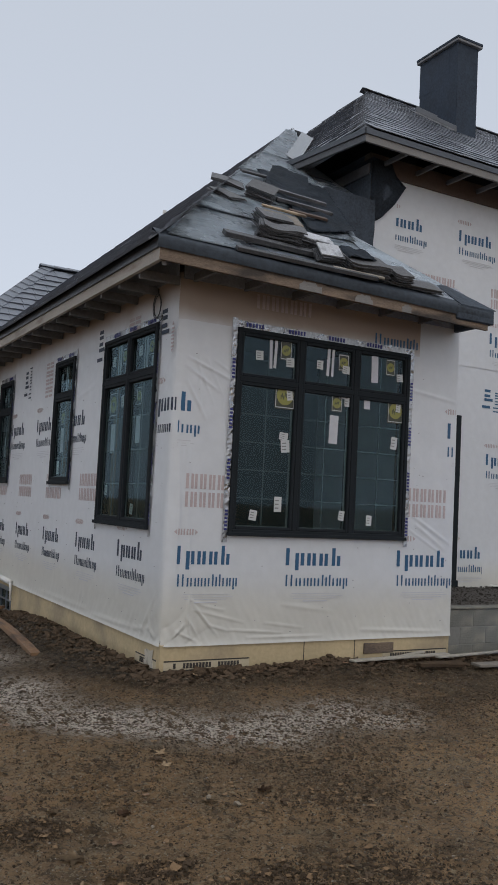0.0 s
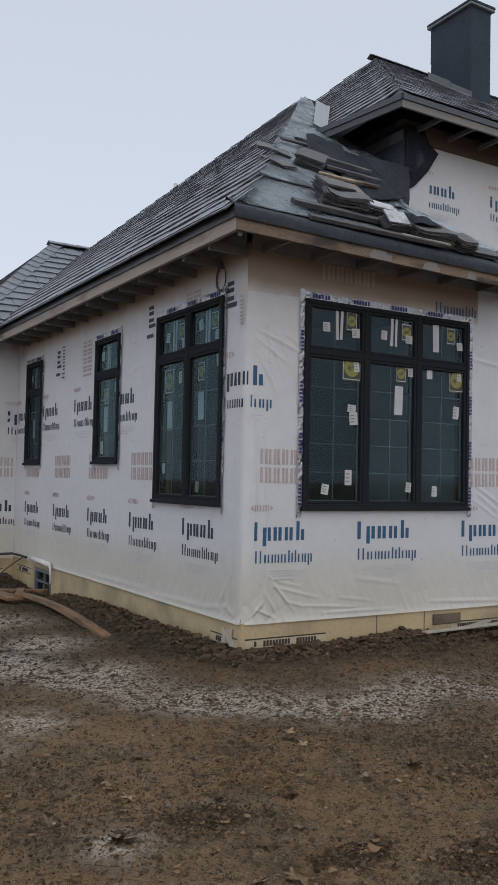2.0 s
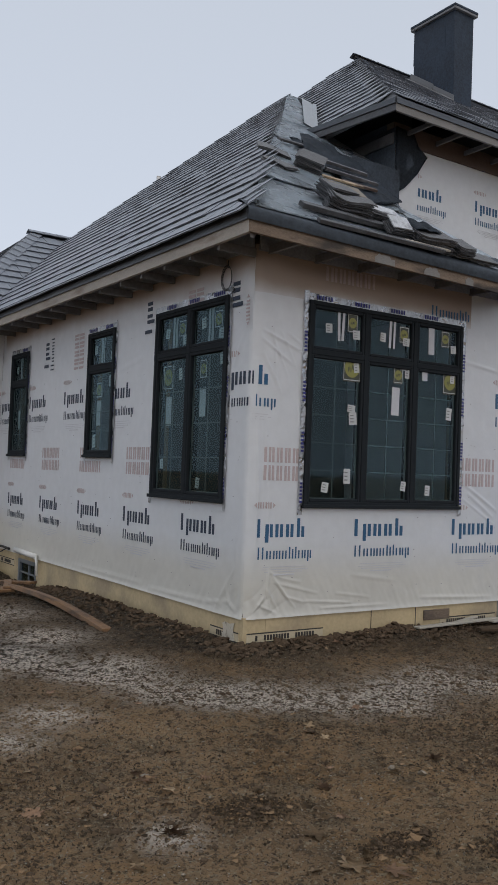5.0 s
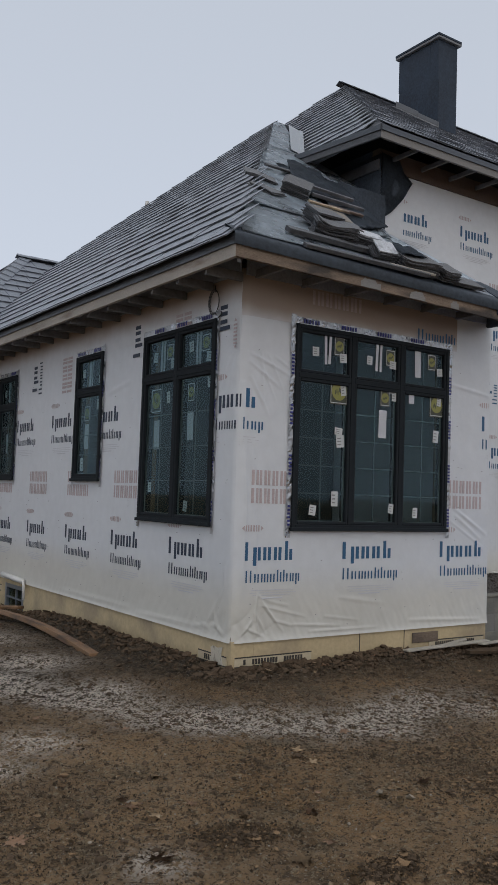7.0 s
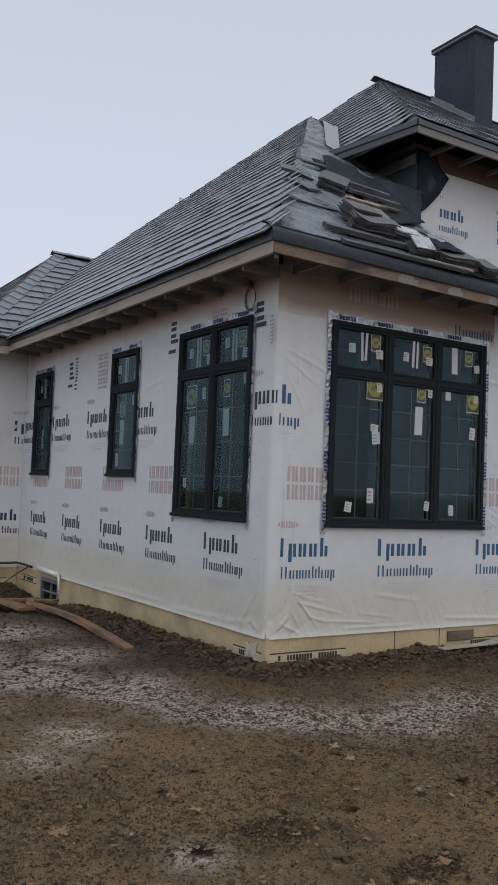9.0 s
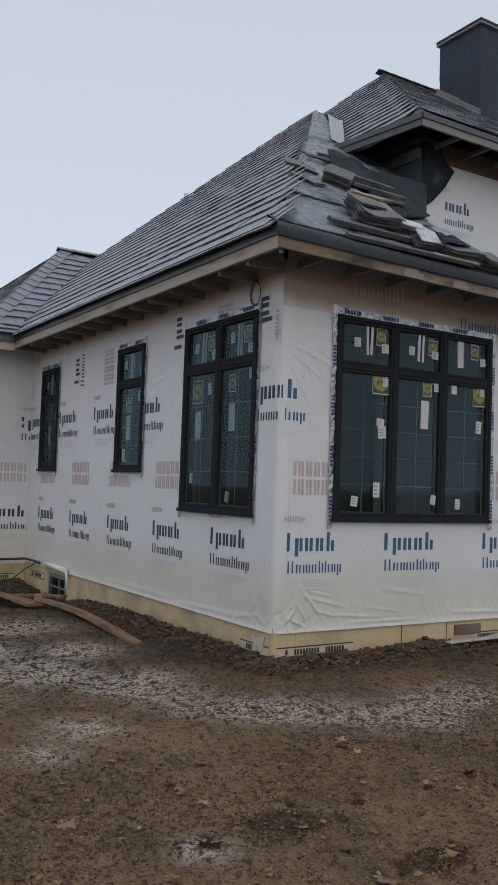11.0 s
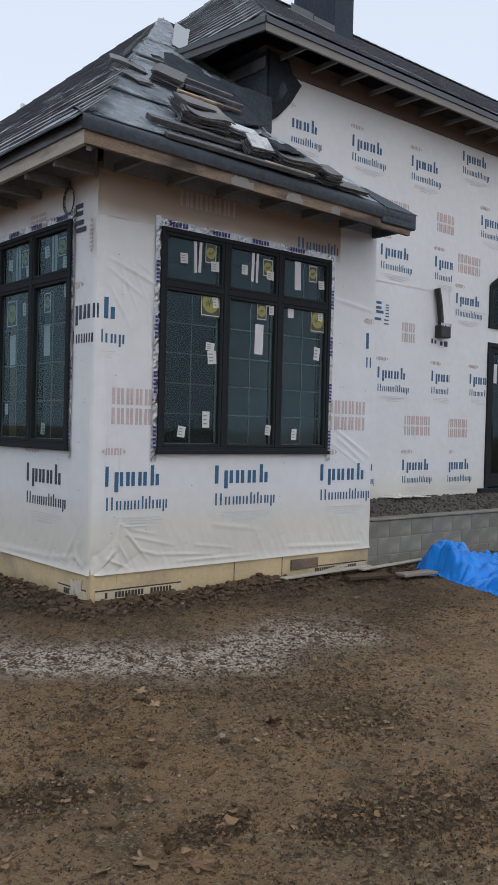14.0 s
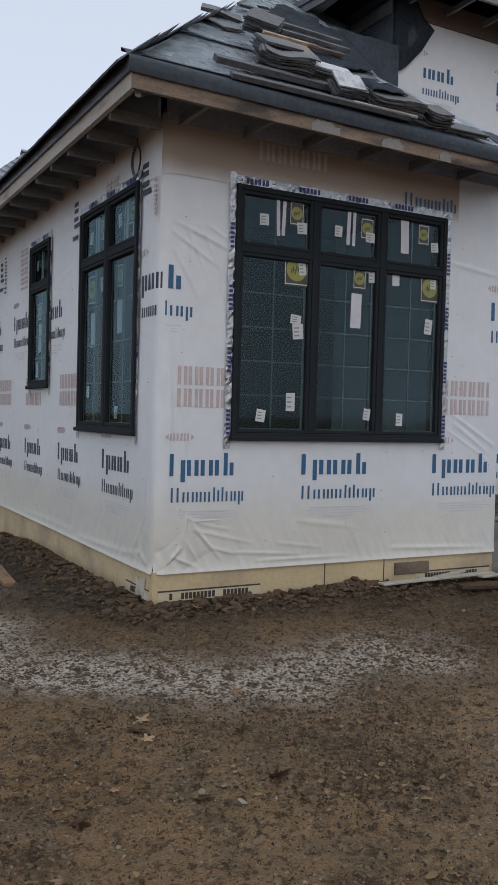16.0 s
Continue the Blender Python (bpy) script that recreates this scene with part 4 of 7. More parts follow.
def window(name, face, rect, cols, split, label, rows, sashes, tape=True):
    """A black framed window: cols are the dividing places, split the transom bar's height."""
    u0, u1, z0, z1 = rect
    m = face.matrix()
    win = empty(name, label, "window", "structure", at=face.at((u0 + u1) / 2, 0.05, z0))
    d0, d1 = -0.03, 0.12
    fw = 0.042
    for a, b, c, d, nm in ((u0, u0 + fw, z0, z1, "frame_jamb"), (u1 - fw, u1, z0, z1, "frame_jamb"), (u0 + fw, u1 - fw, z1 - fw, z1, "frame_head")):
        bm = fresh()
        bar(bm, m, a, b, d0, d1, c, d)
        part(nm, bm, BLACK, win)
    bm = fresh()
    bar(bm, m, u0 + fw, u1 - fw, d0, d1, z0, z0 + fw)
    bar(bm, m, u0 - 0.015, u1 + 0.015, d0 - 0.02, d0 + 0.02, z0 - 0.022, z0 + 0.014)
    part("frame_sill", bm, BLACK, win)
    edges = [u0 + fw, *cols, u1 - fw]
    for c in cols:
        bm = fresh()
        bar(bm, m, c - 0.027, c + 0.027, d0 + 0.002, d1, z0 + fw, z1 - fw)
        part("mullion", bm, BLACK, win)
    for i, (a, b) in enumerate(zip(edges, edges[1:])):
        a, b = a + (0.027 if i else 0), b - (0.027 if i < len(cols) else 0)
        bm = fresh()
        bar(bm, m, a, b, d0 + 0.004, d1, split - 0.028, split + 0.028)
        part("transom_bar", bm, BLACK, win)
        for c, d, upper in ((z0 + fw, split - 0.028, False), (split + 0.028, z1 - fw, True)):
            s = 0.032
            bm = fresh()
            for q in ((a, a + s, c, d), (b - s, b, c, d), (a + s, b - s, c, c + s), (a + s, b - s, d - s, d)):
                bar(bm, m, q[0], q[1], -0.022, 0.05, q[2], q[3], 0.006)
            sash = part("sash", bm, BLACK, win)
            bm = fresh()
            box(bm, (a + s, 0.010, c + s), (b - s, 0.016, d - s), m)
            pane = part("pane", bm, GLASS, sash)
            pane.visible_shadow = False
            bm = fresh()
            for q in ((a + s, a + s + 0.008, c + s, d - s), (b - s - (0.012 if upper else 0.024), b - s, c + s, d - s), (a + s, b - s, c + s, c + s + 0.008), (a + s, b - s, d - s - 0.008, d - s)):
                box(bm, (q[0], 0.018, q[2]), (q[1], 0.024, q[3]), m)
            part("pane_edge", bm, PANE_EDGE, sash)
            bm = fresh()
            mu = (a + b) / 2
            box(bm, (mu - 0.0055, 0.019, c + s), (mu + 0.0055, 0.026, d - s), m)
            if not upper:
                for k in range(1, rows):
                    zz = c + s + (d - c - 2 * s) * k / rows
                    box(bm, (a + s, 0.0195, zz - 0.0055), (b - s, 0.0255, zz + 0.0055), m)
            part("glazing_bars", bm, SPACER, sash)
    for u, z, w, h, kind in sashes:
        sticker(face, win, u, z, w, h, kind, 0.006 if face is FRONT else 0.034)
    if tape:
        tw, rnd = 0.06 if face.run > 0 else 0.04, random.Random(int(u0 * 100))
        strips = [("v", u0 - tw, u0 - 0.002, z0 - 0.09, z1 + 0.09), ("v", u1 + 0.002, u1 + tw, z0 - 0.09, z1 + 0.07), ("h", u0 - 0.03, u1 + 0.03, z1 + 0.004, z1 + 0.07)]
        for way, a, b, c, d in strips:
            bm = fresh()
            n = int(max(b - a, d - c) / 0.03)
            rows_v = []
            for k in range(n + 1):
                t = k / n
                j = [rnd.uniform(-0.003, 0.003) for _ in range(2)]
                e = [rnd.uniform(-0.012, -0.004) for _ in range(3)]
                if way == "v":
                    z = c + (d - c) * t
                    rows_v.append([bm.verts.new(face.at(a + (j[0] if face.run > 0 else 0), e[0], z)), bm.verts.new(face.at((a + b) / 2, e[1], z)), bm.verts.new(face.at(b, e[2], z))])
                else:
                    u = a + (b - a) * t
                    rows_v.append([bm.verts.new(face.at(u, e[0], c)), bm.verts.new(face.at(u, e[1], (c + d) / 2)), bm.verts.new(face.at(u, e[2], d + j[1]))])
            for p, q in zip(rows_v, rows_v[1:]):
                for k in range(2):
                    bm.faces.new((p[k], p[k + 1], q[k + 1], q[k]))
            strip = part("flashing_tape", bm, FOIL, win, "crinkled silver flashing tape with blue bars", smooth=False)
            bm = fresh()
            t = 0.12
            while t < max(b - a, d - c) - 0.25:
                for k in range(6):
                    o = t + k * 0.036
                    if way == "v":
                        box(bm, (a + 0.014, -0.016, c + o), (b - 0.012, -0.013, c + o + 0.02), m)
                    else:
                        box(bm, (a + o, -0.016, c + 0.010), (a + o + 0.02, -0.013, d - 0.014), m)
                t += 0.50
            part("tape_print", bm, TAPE_INK, strip)
    return win


def cols_of(rect, shares):
    return [rect[0] + (rect[1] - rect[0]) * s for s in shares]


F = W_FRONT
window("window_1", FRONT, F, cols_of(F, (0.345, 0.665)), 3.135, "black triple window with transoms, glazing bars and white stickers", 5, [
    (4.287, 3.394, 0.10, 0.11, "label"), (4.421, 3.442, 0.032, 0.33, "strip"), (4.477, 3.45, 0.032, 0.33, "strip"), (4.599, 3.483, 0.13, 0.20, "disc"), (4.652, 3.365, 0.11, 0.11, "label"),
    (5.02, 3.387, 0.09, 0.11, "label"), (5.129, 3.449, 0.036, 0.33, "strip"), (5.186, 3.447, 0.03, 0.33, "strip"), (5.324, 3.446, 0.13, 0.18, "disc"), (5.357, 3.372, 0.11, 0.10, "label"),
    (5.741, 3.428, 0.09, 0.30, "strip"), (5.956, 3.47, 0.12, 0.18, "disc"), (6.084, 3.367, 0.10, 0.10, "label"),
    (4.61, 3.018, 0.235, 0.28, "disc"), (4.665, 3.03, 0.08, 0.13, "label"), (4.613, 2.60, 0.12, 0.09, "label"), (4.637, 2.50, 0.12, 0.15, "label"), (4.582, 1.906, 0.10, 0.18, "label"), (4.298, 1.786, 0.10, 0.12, "label"),
    (5.257, 3.005, 0.13, 0.18, "disc"), (5.327, 3.09, 0.08, 0.06, "strip"), (5.384, 3.04, 0.075, 0.14, "label"), (5.229, 2.722, 0.11, 0.30, "strip"), (5.373, 1.819, 0.085, 0.12, "label"),
    (6.044, 2.995, 0.21, 0.27, "disc"), (6.08, 3.037, 0.075, 0.12, "label"), (6.038, 2.638, 0.10, 0.16, "label"), (5.655, 3.03, 0.08, 0.10, "strip"), (5.736, 1.78, 0.085, 0.13, "label")])
S = W_SIDE
window("window_2", LEFT, S, cols_of(S, (0.5,)), 3.175, "black double window with transoms and white stickers", 4, [
    (9.02, 3.42, 0.10, 0.13, "label"), (8.86, 3.42, 0.10, 0.36, "strip"), (8.70, 3.45, 0.14, 0.18, "disc"), (8.62, 3.32, 0.12, 0.12, "label"),
    (8.24, 3.45, 0.10, 0.13, "label"), (8.10, 3.42, 0.10, 0.36, "strip"), (7.95, 3.46, 0.15, 0.18, "disc"), (7.88, 3.31, 0.12, 0.12, "label"),
    (8.98, 2.93, 0.22, 0.28, "disc"), (8.70, 2.95, 0.08, 0.15, "label"), (8.95, 2.55, 0.12, 0.32, "strip"), (9.06, 1.97, 0.08, 0.13, "label"),
    (8.22, 2.97, 0.13, 0.20, "disc"), (7.86, 3.06, 0.08, 0.16, "label"), (8.22, 2.62, 0.12, 0.30, "strip"), (8.26, 1.78, 0.09, 0.13, "label")])
Mw = W_MID
window("window_3", LEFT, Mw, [], 3.17, "narrow black window with a transom and stickers", 4, [
    (10.98, 3.43, 0.10, 0.13, "label"), (10.78, 3.42, 0.10, 0.34, "strip"), (10.48, 3.32, 0.11, 0.12, "label"), (10.52, 3.0, 0.09, 0.15, "label"), (10.85, 2.9, 0.16, 0.2, "disc"), (10.85, 2.6, 0.12, 0.32, "strip"), (10.95, 2.24, 0.1, 0.2, "label")])
Fw = W_FAR
window("window_4", LEFT, Fw, [], 3.17, "narrow black window with a transom and stickers", 4, [
    (14.05, 3.4, 0.10, 0.13, "label"), (13.88, 3.42, 0.10, 0.34, "strip"), (13.58, 3.35, 0.11, 0.15, "label"), (13.62, 2.9, 0.1, 0.2, "label"), (13.9, 2.6, 0.1, 0.3, "strip")])

# patio door and the arched light over it
mm_ = MAIN.matrix()


def patio_door(name, label, rect):
    """A black two-leaf glazed door in the main wall."""
    u0, u1, z0, z1 = rect
    mid = (u0 + u1) / 2
    door = empty(name, label, "door", "structure", at=MAIN.at(mid, 0.05, z0))
    for a, b, c, d, nm in ((u0, u0 + 0.09, z0, z1, "frame_jamb"), (u1 - 0.09, u1, z0, z1, "frame_jamb"), (u0 + 0.09, u1 - 0.09, z1 - 0.08, z1, "frame_head"), (mid - 0.04, mid + 0.04, z0 + 0.06, z1 - 0.08, "mullion")):
        bm = fresh()
        bar(bm, mm_, a, b, -0.03, 0.12, c, d)
        part(nm, bm, BLACK, door)
    bm = fresh()
    bar(bm, mm_, u0 - 0.2, u1 + 0.15 if u1 > 12 else u1, -0.07, 0.14, z0 - 0.04, z0 + 0.08)
    part("threshold", bm, BLACK, door)
    for a, b in ((u0 + 0.09, mid - 0.04), (mid + 0.04, u1 - 0.09)):
        bm = fresh()
        for q in ((a, a + 0.11, z0 + 0.1, z1 - 0.08), (b - 0.11, b, z0 + 0.1, z1 - 0.08), (a + 0.11, b - 0.11, z0 + 0.1, z0 + 0.34), (a + 0.11, b - 0.11, z1 - 0.19, z1 - 0.08)):
            bar(bm, mm_, q[0], q[1], 0.0, 0.06, q[2], q[3])
        leaf = part("door_leaf", bm, BLACK, door)
        bm = fresh()
        box(bm, (a + 0.11, 0.03, z0 + 0.34), (b - 0.11, 0.036, z1 - 0.19), mm_)
        part("pane", bm, GLASS, leaf).visible_shadow = False
        sticker(MAIN, door, a + 0.2, z1 - 0.55, 0.1, 0.35, "strip", 0.02)
        bm = fresh()
        tube(bm, [MAIN.at(a + 0.05, -0.03, z0 + 0.98), MAIN.at(a + 0.05, -0.05, z0 + 1.0), MAIN.at(a + 0.05, -0.05, z0 + 1.2), MAIN.at(a + 0.05, -0.03, z0 + 1.22)], 0.01, 6)
        part("handle", bm, BLACK, leaf)


patio_door("door_1", "black glazed patio door in the main wall", DOOR)
patio_door("door_2", "black glazed door in the main wall beside the wing", DOOR_NEAR)
arch = empty("window_5", "black arched window light above the patio door", "window", "structure", at=MAIN.at(14.16, 0.05, 3.76))


def arch_ring(bm, u0, u1, z0, rise_lo, rise_hi, d0, d1):
    """An arch between two curves, thick from d0 to d1."""
    n, mid, half = 24, (u0 + u1) / 2, (u1 - u0) / 2
    out = [(u0 + (u1 - u0) * k / n) for k in range(n + 1)]
    hi = lambda u, r: z0 + 0.78 + r - (r) * ((u - mid) / half) ** 2
    prof = [(u, hi(u, rise_hi)) for u in out]
    inner = [(mid + (u - mid) * 0.93, hi(u, rise_hi) - 0.08) for u in out]
    vs = [[bm.verts.new(MAIN.at(u, d, z)) for u, z in p] for d in (d0, d1) for p in (prof, inner)]
    for k in range(n):
        bm.faces.new((vs[0][k], vs[0][k + 1], vs[1][k + 1], vs[1][k]))
        bm.faces.new((vs[2][k], vs[2][k + 1], vs[3][k + 1], vs[3][k]))
        bm.faces.new((vs[0][k], vs[0][k + 1], vs[2][k + 1], vs[2][k]))
        bm.faces.new((vs[1][k], vs[1][k + 1], vs[3][k + 1], vs[3][k]))
    return inner


bm = fresh()
inner = arch_ring(bm, 12.97, 15.35, 3.76, 0.4, 0.42, -0.03, 0.12)
part("frame_head", bm, BLACK, arch)
bm = fresh()
bar(bm, mm_, 12.97, 15.35, -0.03, 0.12, 3.76, 3.83)
for a in (12.97, 15.27):
    bar(bm, mm_, a, a + 0.08, -0.03, 0.12, 3.83, 4.53)
part("frame_base", bm, BLACK, arch)
bm = fresh()
lower = [bm.verts.new(MAIN.at(u, 0.03, z)) for u, z in [(13.04, 3.8), (15.28, 3.8)] + inner[::-1]]
bm.faces.new(lower)
bmesh.ops.triangulate(bm, faces=bm.faces)
part("pane", bm, GLASS, arch).visible_shadow = False
bm = fresh()
for s_ in (-1, 1):     # sheeting that fills the corners beside the arch
    ks = inner[:13] if s_ < 0 else inner[12:]
    corner = MAIN.at(12.96 if s_ < 0 else 15.36, -0.002, 5.02)
    pts = [MAIN.at(u, -0.002, z + 0.08) for u, z in ks]
    foot = MAIN.at(12.96 if s_ < 0 else 15.36, -0.002, 4.50)
    pts = [foot] + pts if s_ < 0 else pts + [foot]
    c = bm.verts.new(corner)
    vs = [bm.verts.new(p) for p in pts]
    for p, q in zip(vs, vs[1:]):
        bm.faces.new((c, p, q))
part("arch_filler", bm, WRAP, wall_main)

# ---- roofs ----
EZ = 4.20                                     # top of the lower roof's edge
P_LEFT = lambda x, y: EZ + 0.894 * (x - 2.88)
P_FRONT = lambda x, y: EZ + 0.685 * (y - 6.68)
UZ = 7.17
U_LEFT = lambda x, y: UZ + 0.947 * (x - 6.90)
U_FRONT = lambda x, y: UZ + 0.689 * (y - 9.22)
P_WING = lambda x, y: EZ + 0.40 * (y - 14.29)                 # flared foot of the far wing's slopes
P_WING_SIDE = lambda x, y: EZ + 0.568 * (x - 2.05)
WING_MAIN = lambda x, y: 4.524 + 0.679 * (y - 15.1)
WING_MAIN_SIDE = lambda x, y: 4.524 + 0.958 * (x - 2.62)


def on(f, *pts):
    return [(x, y, f(x, y)) for x, y in pts]


bm = fresh()
slab(bm, on(P_LEFT, (2.88, 6.68), (9.07, 14.745), (2.88, 20.92)), 0.09)
roof_left = tagged(part("roof_left", bm, DECK), "steep grey slate roof slope above the side wall", "roof", kind="structure")
bm = fresh()
slab(bm, [(2.88, 6.68, 4.20), (6.88, 6.68, 4.13), (5.97, 8.05, 5.14), (6.75, 9.84, 6.365), (7.48, 9.90, 6.40), (7.5, 11.5, 7.50), (9.07, 14.745, 9.725)], 0.09)
roof_front = tagged(part("roof_front", bm, MEMBRANE), "front roof slope under grey membrane, slates not yet laid", "roof", kind="structure")
bm = fresh()
slab(bm, on(U_LEFT, (6.90, 9.22), (11.44, 15.46), (6.90, 20.0)), 0.09)
roof_upper_left = tagged(part("roof_upper_left", bm, DECK), "upper slate roof slope", "roof", kind="structure")
bm = fresh()
slab(bm, on(U_FRONT, (6.90, 9.22), (24.2, 9.22), (24.2, 15.46), (11.44, 15.46)), 0.09)
roof_upper_front = tagged(part("roof_upper_front", bm, DECK), "upper front slate roof slope", "roof", kind="structure")
bm = fresh()
slab(bm, [(11.44, 15.46, 11.47), (24.2, 15.46, 11.47), (24.2, 24.2, 6.5), (6.9, 20.0, 7.17)], 0.08)
slab(bm, [(9.07, 14.75, 9.71), (11.5, 15.0, 9.71), (11.5, 24.0, 4.2), (2.88, 20.92, 4.19)], 0.08)
tagged(part("roof_rear", bm, DECK), "rear roof slopes", "roof", kind="structure")
bm = fresh()
slab(bm, on(P_WING, (2.05, 14.29), (2.89, 14.29), (3.45, 15.1), (2.62, 15.1)), 0.09)
slab(bm, on(WING_MAIN, (2.62, 15.1), (3.45, 15.1), (6.0, 18.6), (5.1, 18.6)), 0.09)
slab(bm, on(P_WING_SIDE, (2.05, 14.29), (2.62, 15.1), (2.62, 23), (2.05, 23)), 0.09)
slab(bm, on(WING_MAIN_SIDE, (2.62, 15.1), (5.1, 18.6), (5.1, 23), (2.62, 23)), 0.09)
roof_wing = tagged(part("roof_wing", bm, DECK), "far wing's hipped grey slate roof", "roof", kind="structure")

# one slate, shared by all: a thin plate with chipped corners, thicker at the tail
SW, SX = 0.30, 0.31


def slate_mesh(name, seed):
    rnd = random.Random(seed)
    bm = fresh()
    w, l, t = SW / 2 - 0.003, SX * 1.28, 0.018
    c = rnd.uniform(0.008, 0.03)
    tail = [(-w, rnd.uniform(0, 0.008)), (-w + c, rnd.uniform(-0.006, 0.0)), (rnd.uniform(-0.05, 0.05), rnd.uniform(-0.006, 0.008)), (w - c * 0.6, rnd.uniform(-0.006, 0.004)), (w, rnd.uniform(0, 0.012))]
    prof = tail + [(w, l), (-w, l)]
    top = [bm.verts.new((x, y, 0.032 - 0.030 * max(0, y) / l)) for x, y in prof]
    low = [bm.verts.new((x, y, 0.032 - t - 0.016 * max(0, y) / l)) for x, y in prof]
    bm.faces.new(top)
    for i in range(len(prof)):
        j = (i + 1) % len(prof)
        bm.faces.new((top[i], low[i], low[j], top[j]))
    bmesh.ops.recalc_face_normals(bm, faces=bm.faces)
    me = bpy.data.meshes.new(name)
    bm.to_mesh(me)
    bm.free()
    me.materials.append(SLATE)
    me.materials.append(SLATE_TAIL)
    for i, p in enumerate(me.polygons):
        p.material_index = 1 if i else 0
    return me


SLATES = [slate_mesh("slate", 40 + k) for k in range(6)]
SLATE_DATA = [([tuple(v.co) for v in me.vertices], [tuple(p.vertices) for p in me.polygons]) for me in SLATES]


def lay_slates(roof, origin, along, up, extent, vmax, limit, seed, near, ragged=0.0, v0=0.0, thick=0.75):
    """Courses of slates on a slope; extent(v) gives the run of a course. The first `limit` slates for which near(place) holds are parts."""
    rnd = random.Random(seed)
    o, u_, v_ = Vector(origin), Vector(along).normalized(), Vector(up).normalized()
    n_ = u_.cross(v_)
    if n_.z < 0:
        n_ = -n_
    verts, faces, made, v, row = [], [], 0, v0, 0
    while v < vmax:
        lo, hi = extent(v)
        hi += rnd.uniform(-ragged, ragged * 0.4) if ragged else 0
        u = lo - (SW / 2 if row % 2 else 0) - rnd.uniform(0, 0.03)
        while u < hi:
            a, b = max(u, lo), min(u + SW, hi)
            if b - a > 0.05:
                k = rnd.randrange(6)
                s = (b - a) / SW
                m = Matrix((((u_ * s).x, v_.x, n_.x * thick, 0), ((u_ * s).y, v_.y, n_.y * thick, 0), ((u_ * s).z, v_.z, n_.z * thick, 0), (0, 0, 0, 1)))
                wob = Matrix.Rotation(rnd.gauss(0, 0.007), 4, "Z") @ Matrix.Rotation(rnd.gauss(0, 0.009), 4, "X") @ Matrix.Rotation(rnd.gauss(0, 0.006), 4, "Y")
                m = Matrix.Translation(o + u_ * ((a + b) / 2) + v_ * (v + rnd.gauss(0, 0.0025)) + n_ * rnd.uniform(0, 0.003)) @ m @ wob
                if made < limit and near(m.translation):
                    ob = new("slate", SLATES[k])
                    ob.parent = roof
                    ob.matrix_world = m
                    made += 1
                else:
                    q = len(verts)
                    verts += [tuple(m @ Vector(p)) for p in SLATE_DATA[k][0]]
                    faces += [tuple(i + q for i in f) for f in SLATE_DATA[k][1]]
            u += SW
        v += SX
        row += 1
    if faces:
        me = bpy.data.meshes.new("slate_courses")
        me.from_pydata(verts, [], faces)
        me.materials.append(SLATE)
        me.materials.append(SLATE_TAIL)
        for i, p in enumerate(me.polygons):
            p.material_index = 1 if i % 8 else 0
        ob = new("slate_courses", me)
        ob.parent = roof
        ob["kind"] = "stuff"


# ---- eaves ----
def eave(name, a, b, inward, top, high, mat, drip_up, label, cut_a=0.0, cut_b=0.0, sag=0.0, edge=None):
    """A fascia board with a dark metal edge above it, between two plan points."""
    e = empty(name, label, "fascia", "structure", at=(a[0], a[1], top - high))
    av, bv, n = Vector((*a, 0)), Vector((*b, 0)), Vector((*inward, 0))
    run = (bv - av).normalized()
    za, zb = Vector((0, 0, top)), Vector((0, 0, top - sag))
    bm = fresh()
    slab(bm, [av + za, bv + zb, bv + n * 0.04 - run * cut_b + zb, av + n * 0.04 + run * cut_a + za], high)
    part("board", bm, mat, e)
    bm = fresh()
    f, up = -n * 0.022, Vector((0, 0, drip_up))
    if edge:     # soft roll of membrane over the raw edge
        roll = ((0.021, -0.024), (0.032, 0.015), (0.034, 0.05), (0.027, 0.075), (0.010, 0.093), (-0.02, 0.112), (-0.07, 0.148), (-0.14, 0.190), (-0.14, 0.16))
        ends = [[bm.verts.new(p + q - n * o + Vector((0, 0, h))) for o, h in roll] for p, q in ((av - run * 0.03, za), (av.lerp(bv, 0.5), za.lerp(zb, 0.5)), (bv, zb))]
        for p, q in zip(ends, ends[1:]):
            for k in range(len(roll) - 1):
                bm.faces.new((p[k], q[k], q[k + 1], p[k + 1]))
    else:
        slab(bm, [av + f + za + up, bv + f + zb + up, bv + n * 0.05 + zb + up, av + n * 0.05 + za + up], drip_up + 0.004)
    part("membrane_edge" if edge else "metal_edge", bm, edge or DRIP, e, smooth=bool(edge))
    return e


eave("fascia_left", (2.90, 6.70), (2.90, 14.31), (1, 0), 4.113, 0.115, FASCIA, 0.057, "pale raw wood fascia under the slate edge", 0.04, 0.0)
fascia_front = eave("fascia_front", (2.90, 6.70), (6.82, 6.70), (0, 1), 4.128, 0.125, FASCIA_DARK, 0.084, "patchy wet wood fascia under the membrane edge", 0.04, 0.0, 0.08, MEMBRANE_EDGE)
for x0, x1, seed in ((4.36, 4.62, 1.0), (5.02, 5.24, 4.0), (5.62, 5.74, 7.0)):
    bm = fresh()
    low = 4.128 - 0.08 * (x0 - 2.9) / 3.92 - 0.125
    n_e = 10
    top_e = [(x0 + (x1 - x0) * k / n_e, 6.696, low + 0.045 + 0.045 * (k / n_e) * (1 - k / n_e) * 4 + 0.035 * noise.noise((k * 0.9, seed, 0.5))) for k in range(n_e + 1)]
    slab(bm, [(x0, 6.696, low + 0.002), *top_e, (x1, 6.696, low - 0.002)], 0.003, (0, 1, 0))
    part("torn_patch", bm, FASCIA_GREY, fascia_front, "pale torn patch on the wet fascia")
